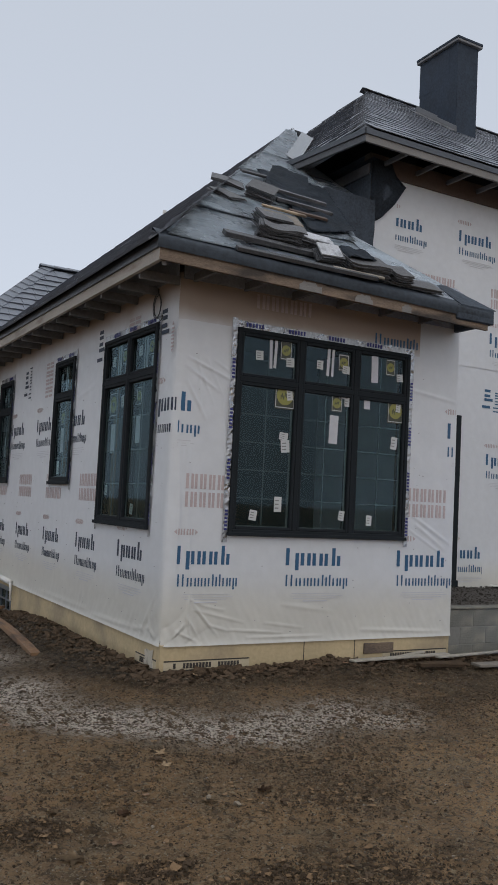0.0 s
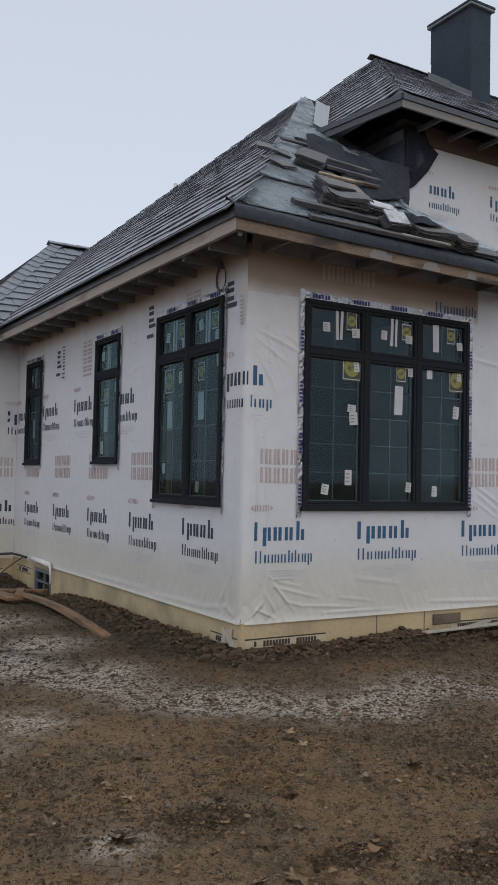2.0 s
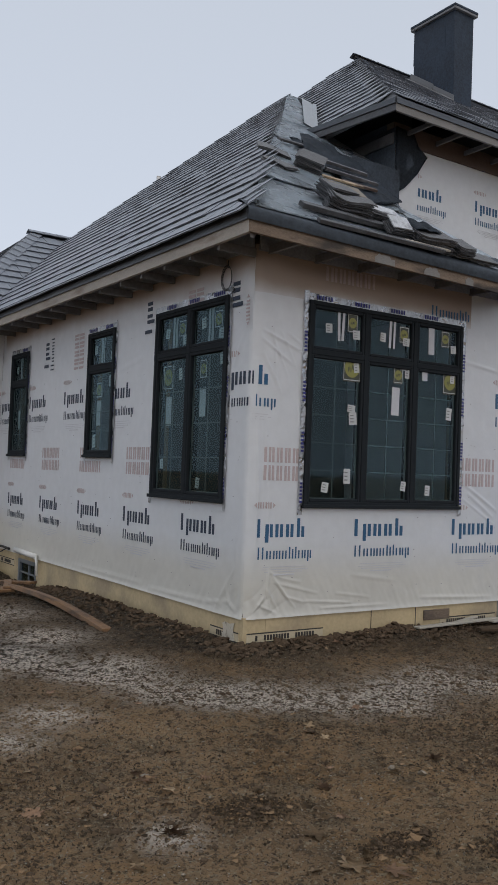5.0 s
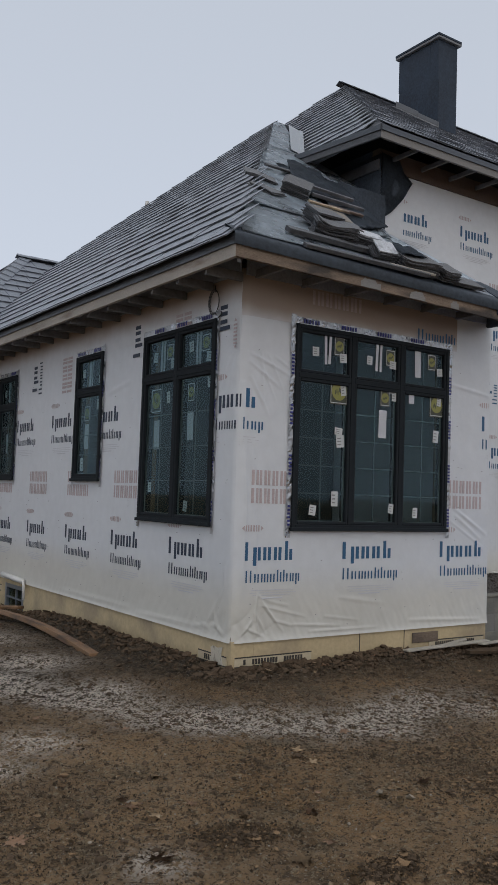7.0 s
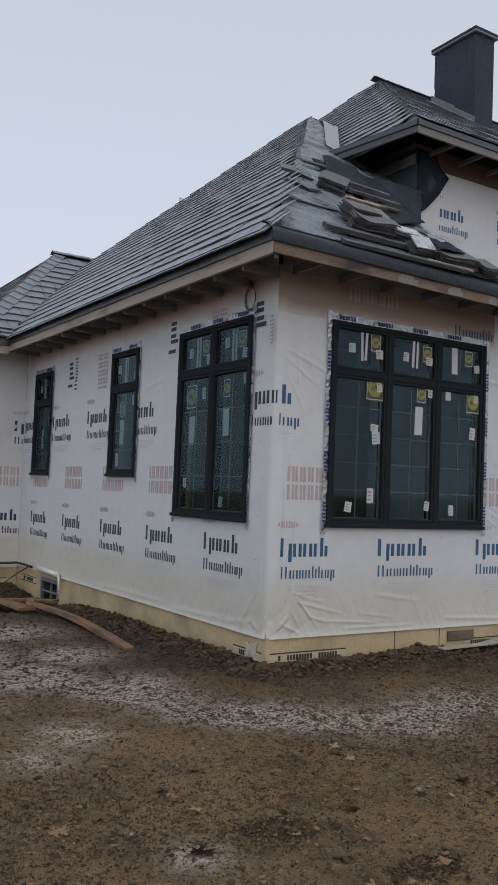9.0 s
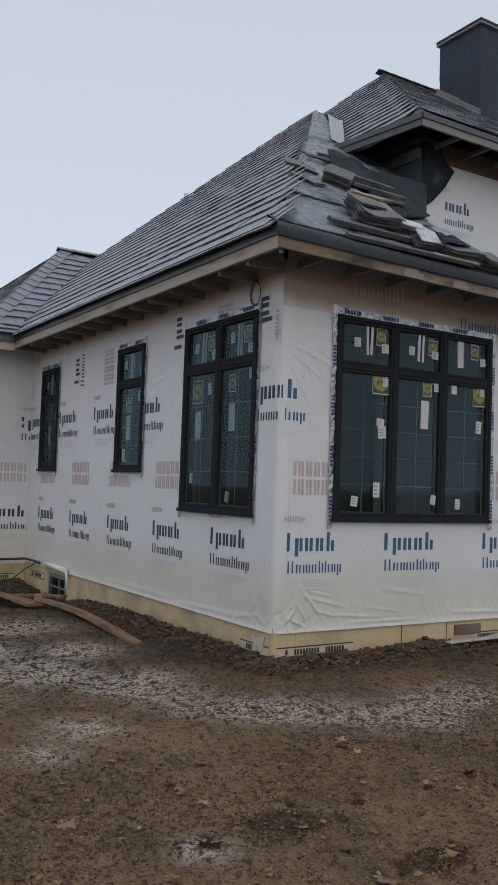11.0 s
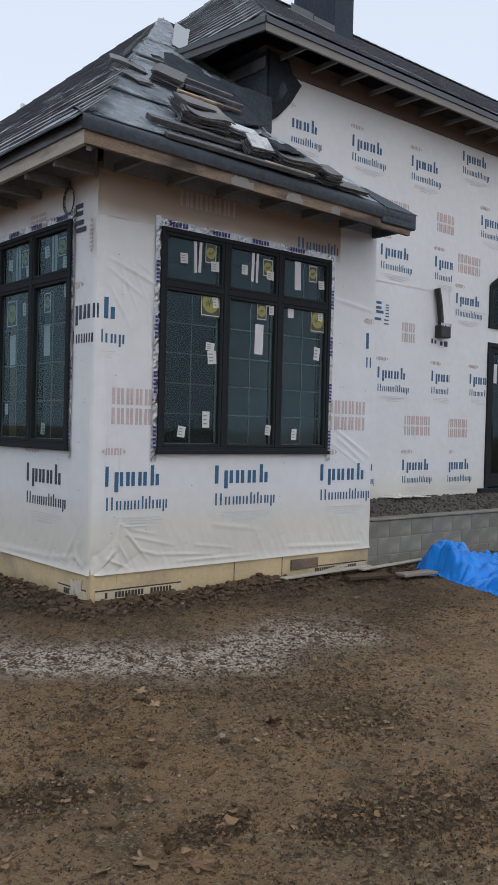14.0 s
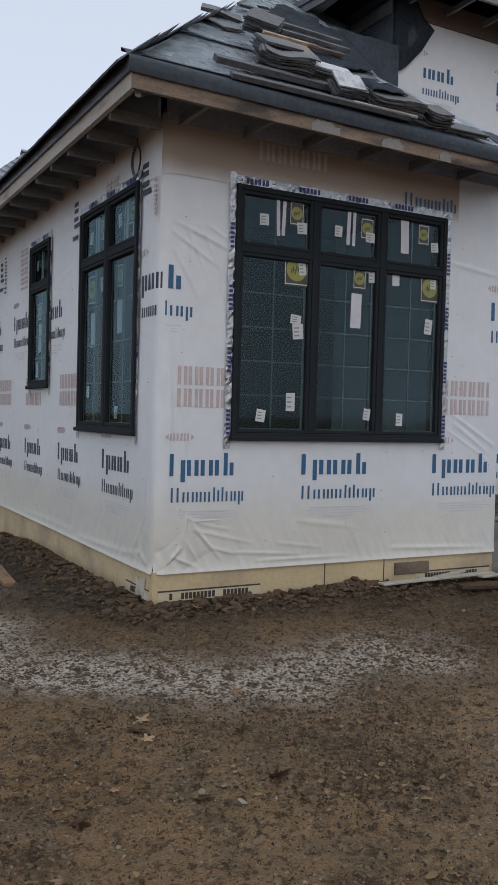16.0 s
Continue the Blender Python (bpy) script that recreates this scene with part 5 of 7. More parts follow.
eave("fascia_wing", (2.07, 14.31), (2.90, 14.31), (0, 1), 4.09, 0.135, FASCIA, 0.07, "pale raw wood fascia of the far wing")
eave("fascia_wing_side", (2.07, 14.31), (2.07, 23.0), (1, 0), 4.09, 0.135, FASCIA, 0.07, "pale raw wood fascia of the far wing")
eave("fascia_upper_front", (6.91, 9.23), (24.2, 9.23), (0, 1), 7.085, 0.11, FASCIA_GREY, 0.075, "grey wooden fascia board along the upper eave", 0.04)
eave("fascia_upper_left", (6.91, 9.23), (6.62, 11.2), (1, 0), 7.085, 0.10, FASCIA_WET, 0.075, "dark wet fascia board along the upper side eave", 0.04)


def rafters(spots, label):
    for pts, w in spots:
        bm = fresh()
        a, b = Vector(pts[0]), Vector(pts[1])
        t = (b - a).normalized()
        s = t.cross(Vector((0, 0, 1))).normalized() * w / 2
        slab(bm, [a + s, b + s, b - s, a - s], 0.12)
        tagged(part("rafter_tail", bm, RAFTER), label, "rafter", "rafter tails under the eaves")


rafters([(((2.945, y, P_LEFT(2.945, 0) - 0.10), (3.372, y, P_LEFT(3.372, 0) - 0.10)), 0.045) for y in [7.62 + 0.56 * k for k in range(12)]], "rough wooden rafter tail under the eave")
rafters([(((x, 6.745, P_FRONT(0, 6.745) - 0.10), (x, 7.26, P_FRONT(0, 7.26) - 0.10)), 0.045) for x in (3.42, 4.02, 4.62, 5.22, 5.82, 6.42)], "rough wooden rafter tail under the eave")
for k in range(14):
    bm = fresh()
    box(bm, (2.945, 7.25 + 0.53 * k, 3.955), (3.36, 7.29 + 0.53 * k, 4.04), None, 0.003)
    tagged(part("lookout", bm, RAFTER), "short wooden lookout under the side eave", "rafter", "rafter tails under the eaves")
for k in range(6):
    bm = fresh()
    box(bm, (3.5 + 0.56 * k, 6.745, 4.01), (3.54 + 0.56 * k, 7.26, 4.09), None, 0.003)
    tagged(part("lookout", bm, RAFTER), "short wooden lookout under the front eave", "rafter", "rafter tails under the eaves")
for k in range(16):
    bm = fresh()
    box(bm, (7.7 + 0.62 * k, 9.275, 7.0), (7.74 + 0.62 * k, 9.85, 7.07), None, 0.003)
    tagged(part("lookout", bm, RAFTER), "short wooden lookout under the upper eave", "rafter", "rafter tails under the eaves")
rafters([(((x, 9.275, U_FRONT(0, 9.275) - 0.10), (x, 9.85, U_FRONT(0, 9.85) - 0.10)), 0.045) for x in [7.6 + 0.8 * k for k in range(14)]], "rough wooden rafter tail under the upper eave")
bm = fresh()
slab(bm, [(2.945, 6.745, 4.115), (3.39, 7.28, 4.42), (3.43, 7.25, 4.42), (2.985, 6.745, 4.115)], 0.15)
tagged(part("hip_rafter", bm, RAFTER), "wooden hip rafter at the eave corner", "rafter", "rafter tails under the eaves")
bm = fresh()
slab(bm, on(lambda x, y: P_LEFT(x, y) - 0.093, (2.945, 6.8), (3.37, 7.35), (3.37, 14.7), (2.945, 14.3)), 0.012)
slab(bm, on(lambda x, y: P_FRONT(x, y) - 0.093, (3.05, 6.745), (6.85, 6.745), (6.85, 7.26), (3.45, 7.26)), 0.012)
slab(bm, on(lambda x, y: U_FRONT(x, y) - 0.093, (7.0, 9.275), (24, 9.275), (24, 9.87), (7.45, 9.87)), 0.012)
slab(bm, on(lambda x, y: U_LEFT(x, y) - 0.093, (6.955, 9.35), (7.51, 9.9), (7.51, 11.5), (6.955, 11.3)), 0.012)
slab(bm, [(6.94, 9.36, 7.075), (6.66, 11.15, 7.075), (7.0, 11.15, 7.075)], 0.01)
slab(bm, on(lambda x, y: P_WING_SIDE(x, y) - 0.093, (2.12, 14.36), (2.46, 14.75), (2.46, 22.9), (2.12, 22.9)), 0.012)
slab(bm, on(lambda x, y: P_WING(x, y) - 0.093, (2.12, 14.355), (3.3, 14.355), (3.3, 14.74), (2.45, 14.74)), 0.012)
box(bm, (3.40, 7.245, 4.03), (6.93, 7.268, 4.44))
box(bm, (3.342, 7.29, 4.03), (3.363, 14.7, 4.46))
box(bm, (2.452, 14.76, 4.05), (2.466, 23.0, 4.42))
box(bm, (2.47, 14.734, 4.05), (3.34, 14.746, 4.42))
tagged(part("soffit_boards", bm, SOFFIT), "dark underside of the roof boards at the eaves", "soffit", kind="structure")
bm = fresh()
box(bm, (7.50, -0.034, 6.86), (24.0, -0.012, 7.14), mm_)
tagged(part("frieze_trim", bm, FRIEZE), "brown frieze board at the top of the main wall", "trim", kind="structure")
bm = fresh()
box(bm, (7.450, 9.86, 6.84), (7.474, 11.3, 7.0))
tagged(part("side_trim", bm, FASCIA_WET), "dark wet board at the top of the upper side wall", "trim", kind="structure")
bm = fresh()
slab(bm, [(6.90, 9.30, 7.168), (6.61, 11.2, 7.170), (6.96, 11.2, 7.21), (6.95, 9.30, 7.20)], 0.03)
tagged(part("eave_apron", bm, DRIP), "dark metal apron below the upper side slates", "flashing", kind="structure")
# membrane wrapped round the eave's end and over the raw roof edge
bm = fresh()
box(bm, (6.35, 6.672, 3.985), (6.89, 6.715, 4.15), None, 0.012)
box(bm, (6.83, 6.716, 3.985), (6.89, 7.26, 4.13), None, 0.012)
slab(bm, on(lambda x, y: P_FRONT(x, y) - 0.045, (6.4, 6.67), (6.90, 6.67), (6.60, 7.15), (6.4, 7.1)), 0.01)
tagged(part("eave_end_wrap", bm, BLACK_FLAP), "black membrane wrapped round the end of the eave", "membrane", kind="structure")
bm = fresh()
slab(bm, [(6.89, 6.70, 4.12), (6.93, 9.84, 4.75), (5.98, 8.05, 5.13)], 0.02)
slab(bm, [(6.95, 9.84, 4.75), (6.75, 9.84, 6.36), (5.98, 8.05, 5.13)], 0.02)
tagged(part("roof_return", bm, BLACK_FLAP), "narrow black membrane slope beside the main wall", "roof", kind="structure")
# overlapping membrane sheets on the front slope
rnd = random.Random(3)


def draped(pts_uv, f, lift, name, mat, label, n=14, amp=0.012):
    """A loose sheet between four plan corners on a slope."""
    bm = fresh()
    a, b, c, d = [Vector((*p, 0)) for p in pts_uv]
    g = []
    for i in range(n + 1):
        col = []
        for j in range(n + 1):
            s, t = i / n, j / n
            p = (a * (1 - s) + b * s) * (1 - t) + (d * (1 - s) + c * s) * t
            e = max(0, noise.noise((p.x * 3, p.y * 3, lift * 90))) * amp + 0.3 * amp * abs(noise.noise((p.x * 11, p.y * 11, 2)))
            col.append(bm.verts.new((p.x, p.y, f(p.x, p.y) + lift + e)))
        g.append(col)
    for i in range(n):
        for j in range(n):
            bm.faces.new((g[i][j], g[i + 1][j], g[i + 1][j + 1], g[i][j + 1]))
    bmesh.ops.solidify(bm, geom=bm.faces, thickness=0.014)
    return part(name, bm, mat, roof_front, label, smooth=True)


draped(((2.97, 6.72), (5.6, 6.72), (5.75, 7.80), (3.72, 7.80)), P_FRONT, 0.006, "membrane_sheet", MEMBRANE, "lowest wet sheet of grey membrane", amp=0.02)
draped(((3.66, 7.72), (5.75, 7.74), (5.9, 8.6), (4.35, 8.60)), P_FRONT, 0.020, "membrane_sheet", MEMBRANE, "lapped sheet of grey membrane", amp=0.03)
draped(((4.25, 8.48), (6.0, 8.50), (6.5, 9.9), (5.35, 9.9)), P_FRONT, 0.034, "membrane_sheet", MEMBRANE, "lapped sheet of grey membrane", amp=0.04)
draped(((5.25, 9.80), (6.6, 9.85), (7.0, 11.2), (6.35, 11.2)), P_FRONT, 0.048, "membrane_sheet", MEMBRANE, "lapped sheet of grey membrane", amp=0.04)
draped(((6.3, 11.1), (7.05, 11.15), (8.7, 14.0), (8.45, 14.0)), P_FRONT, 0.06, "membrane_sheet", MEMBRANE, "lapped sheet of grey membrane", amp=0.02)
draped(((5.05, 7.62), (5.93, 8.0), (6.7, 9.85), (5.55, 9.85)), P_FRONT, 0.062, "underlay_sheet", BLACK_FLAP, "black underlay beside the upper wall", n=26, amp=0.10)
draped(((4.95, 8.62), (5.6, 8.45), (6.6, 10.2), (6.0, 10.2)), P_FRONT, 0.085, "underlay_sheet", BLACK_FLAP, "loose black underlay below the upper eave", n=26, amp=0.09)
# metal valley between the front slope and the upper slope
bm = fresh()
valley = [Vector((x, 11.02 + (x - 6.9) * 1.382, U_LEFT(x, 0) + 0.075)) for x in (7.0, 8.95)]
slab(bm, [valley[0], valley[1], (8.72, 13.40, U_LEFT(8.72, 0) + 0.065), (7.18, 11.33, U_LEFT(7.18, 0) + 0.065)], 0.006)
slab(bm, [valley[0], valley[1], (8.85, 14.05, P_FRONT(0, 14.05) + 0.10), (6.86, 11.27, P_FRONT(0, 11.27) + 0.10)], 0.006)
tagged(part("valley_flashing", bm, LEAD), "pale metal valley flashing between two slopes", "flashing", kind="structure")
# black membrane flap that hangs over the corner of the upper wall
bm = fresh()
flap = [(7.49, 7.1), (7.86, 7.06), (7.95, 6.90), (8.13, 6.765), (7.94, 6.47), (7.70, 6.22), (7.60, 6.15), (7.49, 6.12)]
c_u, c_z = sum(p[0] for p in flap) / len(flap), sum(p[1] for p in flap) / len(flap)
rim = []
for k in range(len(flap)):
    (u0, z0), (u1, z1) = flap[k], flap[(k + 1) % len(flap)]
    rim += [(u0, z0), ((u0 + u1) / 2, (z0 + z1) / 2)]
rings = []
for f, amp in ((1.0, 0.0), (0.8, 0.018), (0.55, 0.026), (0.28, 0.022)):
    rings.append([bm.verts.new(MAIN.at(c_u + (u - c_u) * f, -0.05 - 0.05 * max(0, u - 7.9) - amp * (0.4 + 1.6 * noise.noise((u * 4 * f, z * 4 * f, f * 9))), c_z + (z - c_z) * f)) for u, z in rim])
for p, q in zip(rings, rings[1:]):
    for k in range(len(rim)):
        bm.faces.new((p[k], p[(k + 1) % len(rim)], q[(k + 1) % len(rim)], q[k]))
bm.faces.new(rings[-1])
bmesh.ops.solidify(bm, geom=list(bm.faces), thickness=-0.008)
box(bm, (7.478, 9.84, 5.9), (7.488, 11.3, 7.08))
sheet = [[bm.verts.new((6.62 + 0.915 * i / 12, 9.80 - 0.05 * abs(noise.noise((i * 0.55, j * 0.4, 3.3))) - 0.02 * noise.noise((i * 1.3, j * 1.2, 8)), 4.6 + 1.83 * j / 20)) for j in range(21)] for i in range(13)]
for i in range(12):
    for j in range(20):
        bm.faces.new((sheet[i][j], sheet[i + 1][j], sheet[i + 1][j + 1], sheet[i][j + 1]))
part("loose_flap", bm, BLACK_FLAP, wall_upper, "loose black membrane turned over the corner", smooth=True)

# ---- chimney ----
chimney = empty("chimney", "dark membrane-covered chimney with a flat cap", "chimney", at=(11.9, 13.2, 9.6))
bm = fresh()
box(bm, (11.61, 12.66, 9.0), (12.17, 13.81, 11.46), None, 0.01)
part("shaft", bm, CHIM, chimney)
bm = fresh()
box(bm, (11.55, 12.60, 11.45), (12.23, 13.87, 11.50), None, 0.006)
part("cap_edge", bm, CHIM_CAP, chimney, "grey metal edge of the cap")
bm = fresh()
box(bm, (11.545, 12.595, 11.502), (12.235, 13.875, 11.555), None, 0.008)
part("cap", bm, CHIM, chimney)
for a, b in (((11.603, 12.655, 9.2), (11.612, 13.3, 10.75)), ((11.606, 12.9, 10.7), (11.612, 13.81, 11.4)), ((11.62, 12.652, 9.2), (11.95, 12.662, 10.6)), ((11.604, 13.25, 9.8), (11.612, 13.6, 10.55))):
    bm = fresh()
    box(bm, a, b)
    part("membrane_lap", bm, CHIM, chimney, "lapped black membrane sheet")
bm = fresh()
for y0, y1, lo, hi in ((12.62, 13.22, 0.02, 0.16), (13.2, 13.88, 0.03, 0.19)):
    slab(bm, [(11.598, y0, U_FRONT(0, y0) + lo), (11.598, y1, U_FRONT(0, y1) + lo), (11.598, y1, U_FRONT(0, y1) + hi), (11.598, y0, U_FRONT(0, y0) + hi)], 0.012, (1, 0, 0))
slab(bm, [(11.42, 12.6, U_FRONT(0, 12.6) + 0.05), (11.6, 12.6, U_FRONT(0, 12.6) + 0.06), (11.6, 13.85, U_FRONT(0, 13.85) + 0.06), (11.42, 13.85, U_FRONT(0, 13.85) + 0.05)], 0.01)
part("step_flashing", bm, CHIM_CAP, chimney, "grey metal flashing at the foot")

# ---- things on the front slope: stacks of slates, boards ----
def on_slope(x, y, lift=0.0, yaw=0.0, pitch=math.atan(0.685)):
    return Matrix.Translation((x, y, P_FRONT(x, y) + lift)) @ Matrix.Rotation(pitch, 4, "X") @ Matrix.Rotation(yaw, 4, "Z")


def slate_stack(x, y, n, w, l, yaw, lean, lift, label, seed, bend=0.0, top=None, tip=0.0):
    """A pile of loose slates on the slope; bend: how far they sag."""
    r = random.Random(seed)
    base = on_slope(x, y, lift, yaw) @ Matrix.Rotation(-tip, 4, "Y")
    st = empty("slate_stack", label, "slate stack", group="slate stacks on the roof", at=base.translation)
    n = round(n * 1.35)
    for k in range(n):
        bm = fresh()
        dx, dy = r.gauss(0, 0.010), r.gauss(0, 0.013)
        t = 0.008 + r.random() * 0.004
        m = base @ Matrix.Translation((dx + lean * k * 0.013, dy, k * 0.0122)) @ Matrix.Rotation(r.gauss(0, 0.045), 4, "Z") @ Matrix.Rotation(r.gauss(0, 0.015), 4, "Y")
        seg = 8 if bend else 1
        rings = []
        for q in range(seg + 1):
            yy = -l / 2 + l * q / seg
            zz = bend * math.sin(q / seg * 5.0 + seed) * (0.6 + 0.4 * k / n)
            jag = r.uniform(-0.006, 0.006)
            rings.append([bm.verts.new(m @ Vector(p)) for p in ((-w / 2 + jag, yy, zz), (w / 2 + jag, yy, zz), (w / 2 + jag, yy, zz + t), (-w / 2 + jag, yy, zz + t))])
        for p, q in zip(rings, rings[1:]):
            for e in range(4):
                bm.faces.new((p[e], p[(e + 1) % 4], q[(e + 1) % 4], q[e]))
        bm.faces.new(rings[0])
        bm.faces.new(rings[-1])
        part("slate", bm, SLATE_EDGE if k < n - 1 else (top or STACK_TOP), st)
    return st


def board_on_slope(x, y, l, w, t, yaw, lift, mat, label, roll=0.0):
    bm = fresh()
    box(bm, (0, -w / 2, 0), (l, w / 2, t), on_slope(x, y, lift, yaw) @ Matrix.Rotation(roll, 4, "X"), 0.004)
    return base_to(bm, "roof_board", mat, label, "board", group="boards on the roof", at=tuple(on_slope(x, y, lift).translation))


HALF = math.pi / 2
board_on_slope(3.66, 6.99, 1.30, 0.10, 0.05, -0.06, 0.03, SLATE_EDGE, "dark wet batten on the membrane")
board_on_slope(3.66, 6.71, 1.60, 0.07, 0.04, -0.02, 0.01, SLATE_EDGE, "dark wet batten near the eave")
board_on_slope(4.74, 6.70, 0.62, 0.035, 0.022, -0.02, 0.035, PALE_BOARD, "pale thin wooden batten near the eave")
board_on_slope(4.44, 7.66, 0.54, 0.055, 0.025, -0.06, 0.205, PALE_WOOD, "pale wooden plank on the slate pile")
board_on_slope(4.33, 7.38, 0.41, 0.25, 0.018, -0.08, 0.205, GREY_WOOD, "grey-brown board on the slate pile", 0.08)
slate_stack(4.45, 7.46, 10, 0.34, 0.30, -0.06, -0.1, 0.03, "small pile of dark slates with split edges", 2)
slate_stack(4.35, 7.15, 10, 0.28, 0.44, HALF - 0.42, 0.05, 0.02, "sagging pile of dark slates with split edges", 1, 0.026)
slate_stack(4.70, 7.10, 9, 0.20, 0.42, HALF - 0.22, 0.15, 0.02, "tall pile of slates, top painted pale like sky sheen", 4, 0.0, SHEEN_SLATE, 0.05)
slate_stack(4.76, 6.87, 8, 0.16, 0.28, HALF + 0.10, 0.15, 0.03, "tilted pile of slates, top painted pale like sky sheen", 5, 0.0, SHEEN_SLATE, 0.42)
slate_stack(5.20, 6.85, 8, 0.30, 0.50, HALF - 0.04, 0.1, 0.0, "low pile of dark slates near the eave", 7, 0.012)
slate_stack(5.62, 6.82, 7, 0.28, 0.24, HALF - 0.02, 0.1, 0.0, "low pile of dark slates near the eave", 8, 0.008)
slate_stack(5.95, 6.84, 2, 0.24, 0.50, HALF, 0.1, -0.02, "two loose slates near the eave", 9)
slate_stack(4.88, 8.50, 8, 0.24, 0.32, HALF - 0.65, 0.1, 0.07, "tilted bundle of slates below the upper eave", 10, 0.0, None, 0.25)
slate_stack(4.62, 8.86, 2, 0.28, 0.40, 1.2, 0.6, 0.05, "loose slates fanned on the membrane", 11, 0.01)
slate_stack(4.36, 8.36, 2, 0.26, 0.36, 0.4, 0.8, 0.03, "loose slates fanned on the membrane", 13, 0.01)
board_on_slope(5.10, 9.44, 0.50, 0.09, 0.03, 0.02, 0.09, SLATE_EDGE, "dark wet batten below the upper eave")
board_on_slope(5.26, 8.76, 0.66, 0.06, 0.04, -0.20, 0.12, FASCIA_WET, "dark wet batten on the black underlay")
board_on_slope(5.02, 8.36, 0.75, 0.05, 0.04, -0.12, 0.12, FASCIA_WET, "wet dark batten on the black underlay")
board_on_slope(5.0, 8.02, 0.50, 0.06, 0.03, -0.05, 0.12, FRIEZE, "brown batten on the black underlay")
# scrap of black membrane thrown over the low pile, one end curling down
bm = fresh()
drape = []
for i in range(15):
    f = i / 14
    px = 4.93 + 0.03 * math.sin(min(1, f / 0.4) * HALF) + max(0.0, f - 0.3) * 0.50
    up = 0.185 * math.sin(min(1.0, f / 0.42) * HALF) + 0.004 + 0.012 * noise.noise((f * 5, 1.0, 2.0))
    drape.append([bm.verts.new(on_slope(px + 0.04 * g, 6.74 + 0.26 * g, up + 0.014 * noise.noise((f * 6, g * 4, 5.0))).translation) for g in (k / 8 for k in range(9))])
for p, q in zip(drape, drape[1:]):
    for k in range(8):
        bm.faces.new((p[k], q[k], q[k + 1], p[k + 1]))
bmesh.ops.solidify(bm, geom=list(bm.faces), thickness=0.006)
base_to(bm, "membrane_scrap", BLACK_FLAP, "stiff scrap of black membrane draped over the slates", "membrane", at=(4.95, 6.86, 4.33), smooth=True)
# ---- block wall, fill and what lies beside it ----
bm = fresh()
box(bm, (6.945, 7.3235, -0.2), (14.0, 7.50, 0.80))
wall_block = tagged(part("wall_block", bm, MORTAR), "low retaining wall of grey concrete blocks", "wall", kind="structure")
bm = fresh()
box(bm, (6.95, 7.305, 0.808), (14.0, 7.52, 0.826), None, 0.004)
part("cap", bm, BLOCK, wall_block, "thin mortar capping")
bl = fresh()
box(bl, (0.0, 0, 0), (0.392, 0.05, 0.192), None, 0.004)
bl_me = bpy.data.meshes.new("block")
bl.to_mesh(bl_me)
bl.free()
bl_me.materials.append(BLOCK)
for r_ in range(5):
    for c_ in range(18):
        ob = new("block", bl_me)
        ob.parent = wall_block
        ob.matrix_world = pose(6.95 + c_ * 0.40 - (0.2 if r_ % 2 else 0.0) + (0.2 if r_ % 2 else 0), 7.32, -0.19 + r_ * 0.2) @ pose((0.2 if r_ % 2 else 0), 0, 0)
bm = fresh()
n_x, n_y = 70, 26
fill = [[bm.verts.new((6.95 + 7.0 * i / n_x, 7.5 + 2.37 * j / n_y, 0.77 + 0.02 * noise.noise((i * 0.7, j * 0.9, 3)) + 0.03 * abs(noise.noise((i * 2.1, j * 2.2, 8))))) for j in range(n_y + 1)] for i in range(n_x + 1)]
for i in range(n_x):
    for j in range(n_y):
        bm.faces.new((fill[i][j], fill[i + 1][j], fill[i + 1][j + 1], fill[i][j + 1]))
tagged(part("terrace_fill", bm, GRAVEL), "dark soil and gravel fill behind the block wall", "ground", kind="structure")

# wall vent with its hanging pipe
vent = empty("wall_vent", "black wall vent with a hanging corrugated hose", "vent", at=(11.55, 9.86, 3.5))
bm = fresh()
box(bm, (11.42, 9.74, 3.45), (11.68, 9.885, 3.66), None, 0.01)
part("hood", bm, PVC_BLACK, vent)
bm = fresh()
box(bm, (11.40, 9.73, 3.64), (11.68, 9.75, 3.69), None, 0.004)
part("lip", bm, FOIL, vent, "bright metal lip")
bm = fresh()
tube(bm, [(11.38 + 0.02 * math.sin(k * 0.3) + 0.013 * k * 0.9, 9.82, 4.27 - k * 0.06) for k in range(11)], 0.052, 12)
part("hose", bm, PVC_BLACK, vent)

# wire coil under the eave
bm = fresh()
for q in range(3):
    tube(bm, [(3.345 - 0.006 * q, 7.735 + (0.085 + 0.006 * q) * math.cos(t), 3.83 + (0.11 + 0.008 * q) * math.sin(t)) for t in (2 * math.pi * k / 24 for k in range(25))], 0.0035, 6)
tube(bm, [(3.35, 7.73, 3.93), (3.34, 7.72, 3.97), (3.33, 7.70, 4.0)], 0.006, 6)
tube(bm, [(3.35, 7.62, 3.72), (3.34, 7.58, 3.69), (3.34, 7.66, 3.66)], 0.006, 6)
base_to(bm, "wire_coil", PVC_BLACK, "coil of black wire hung under the eave", "wire coil", at=(3.345, 7.735, 3.63))

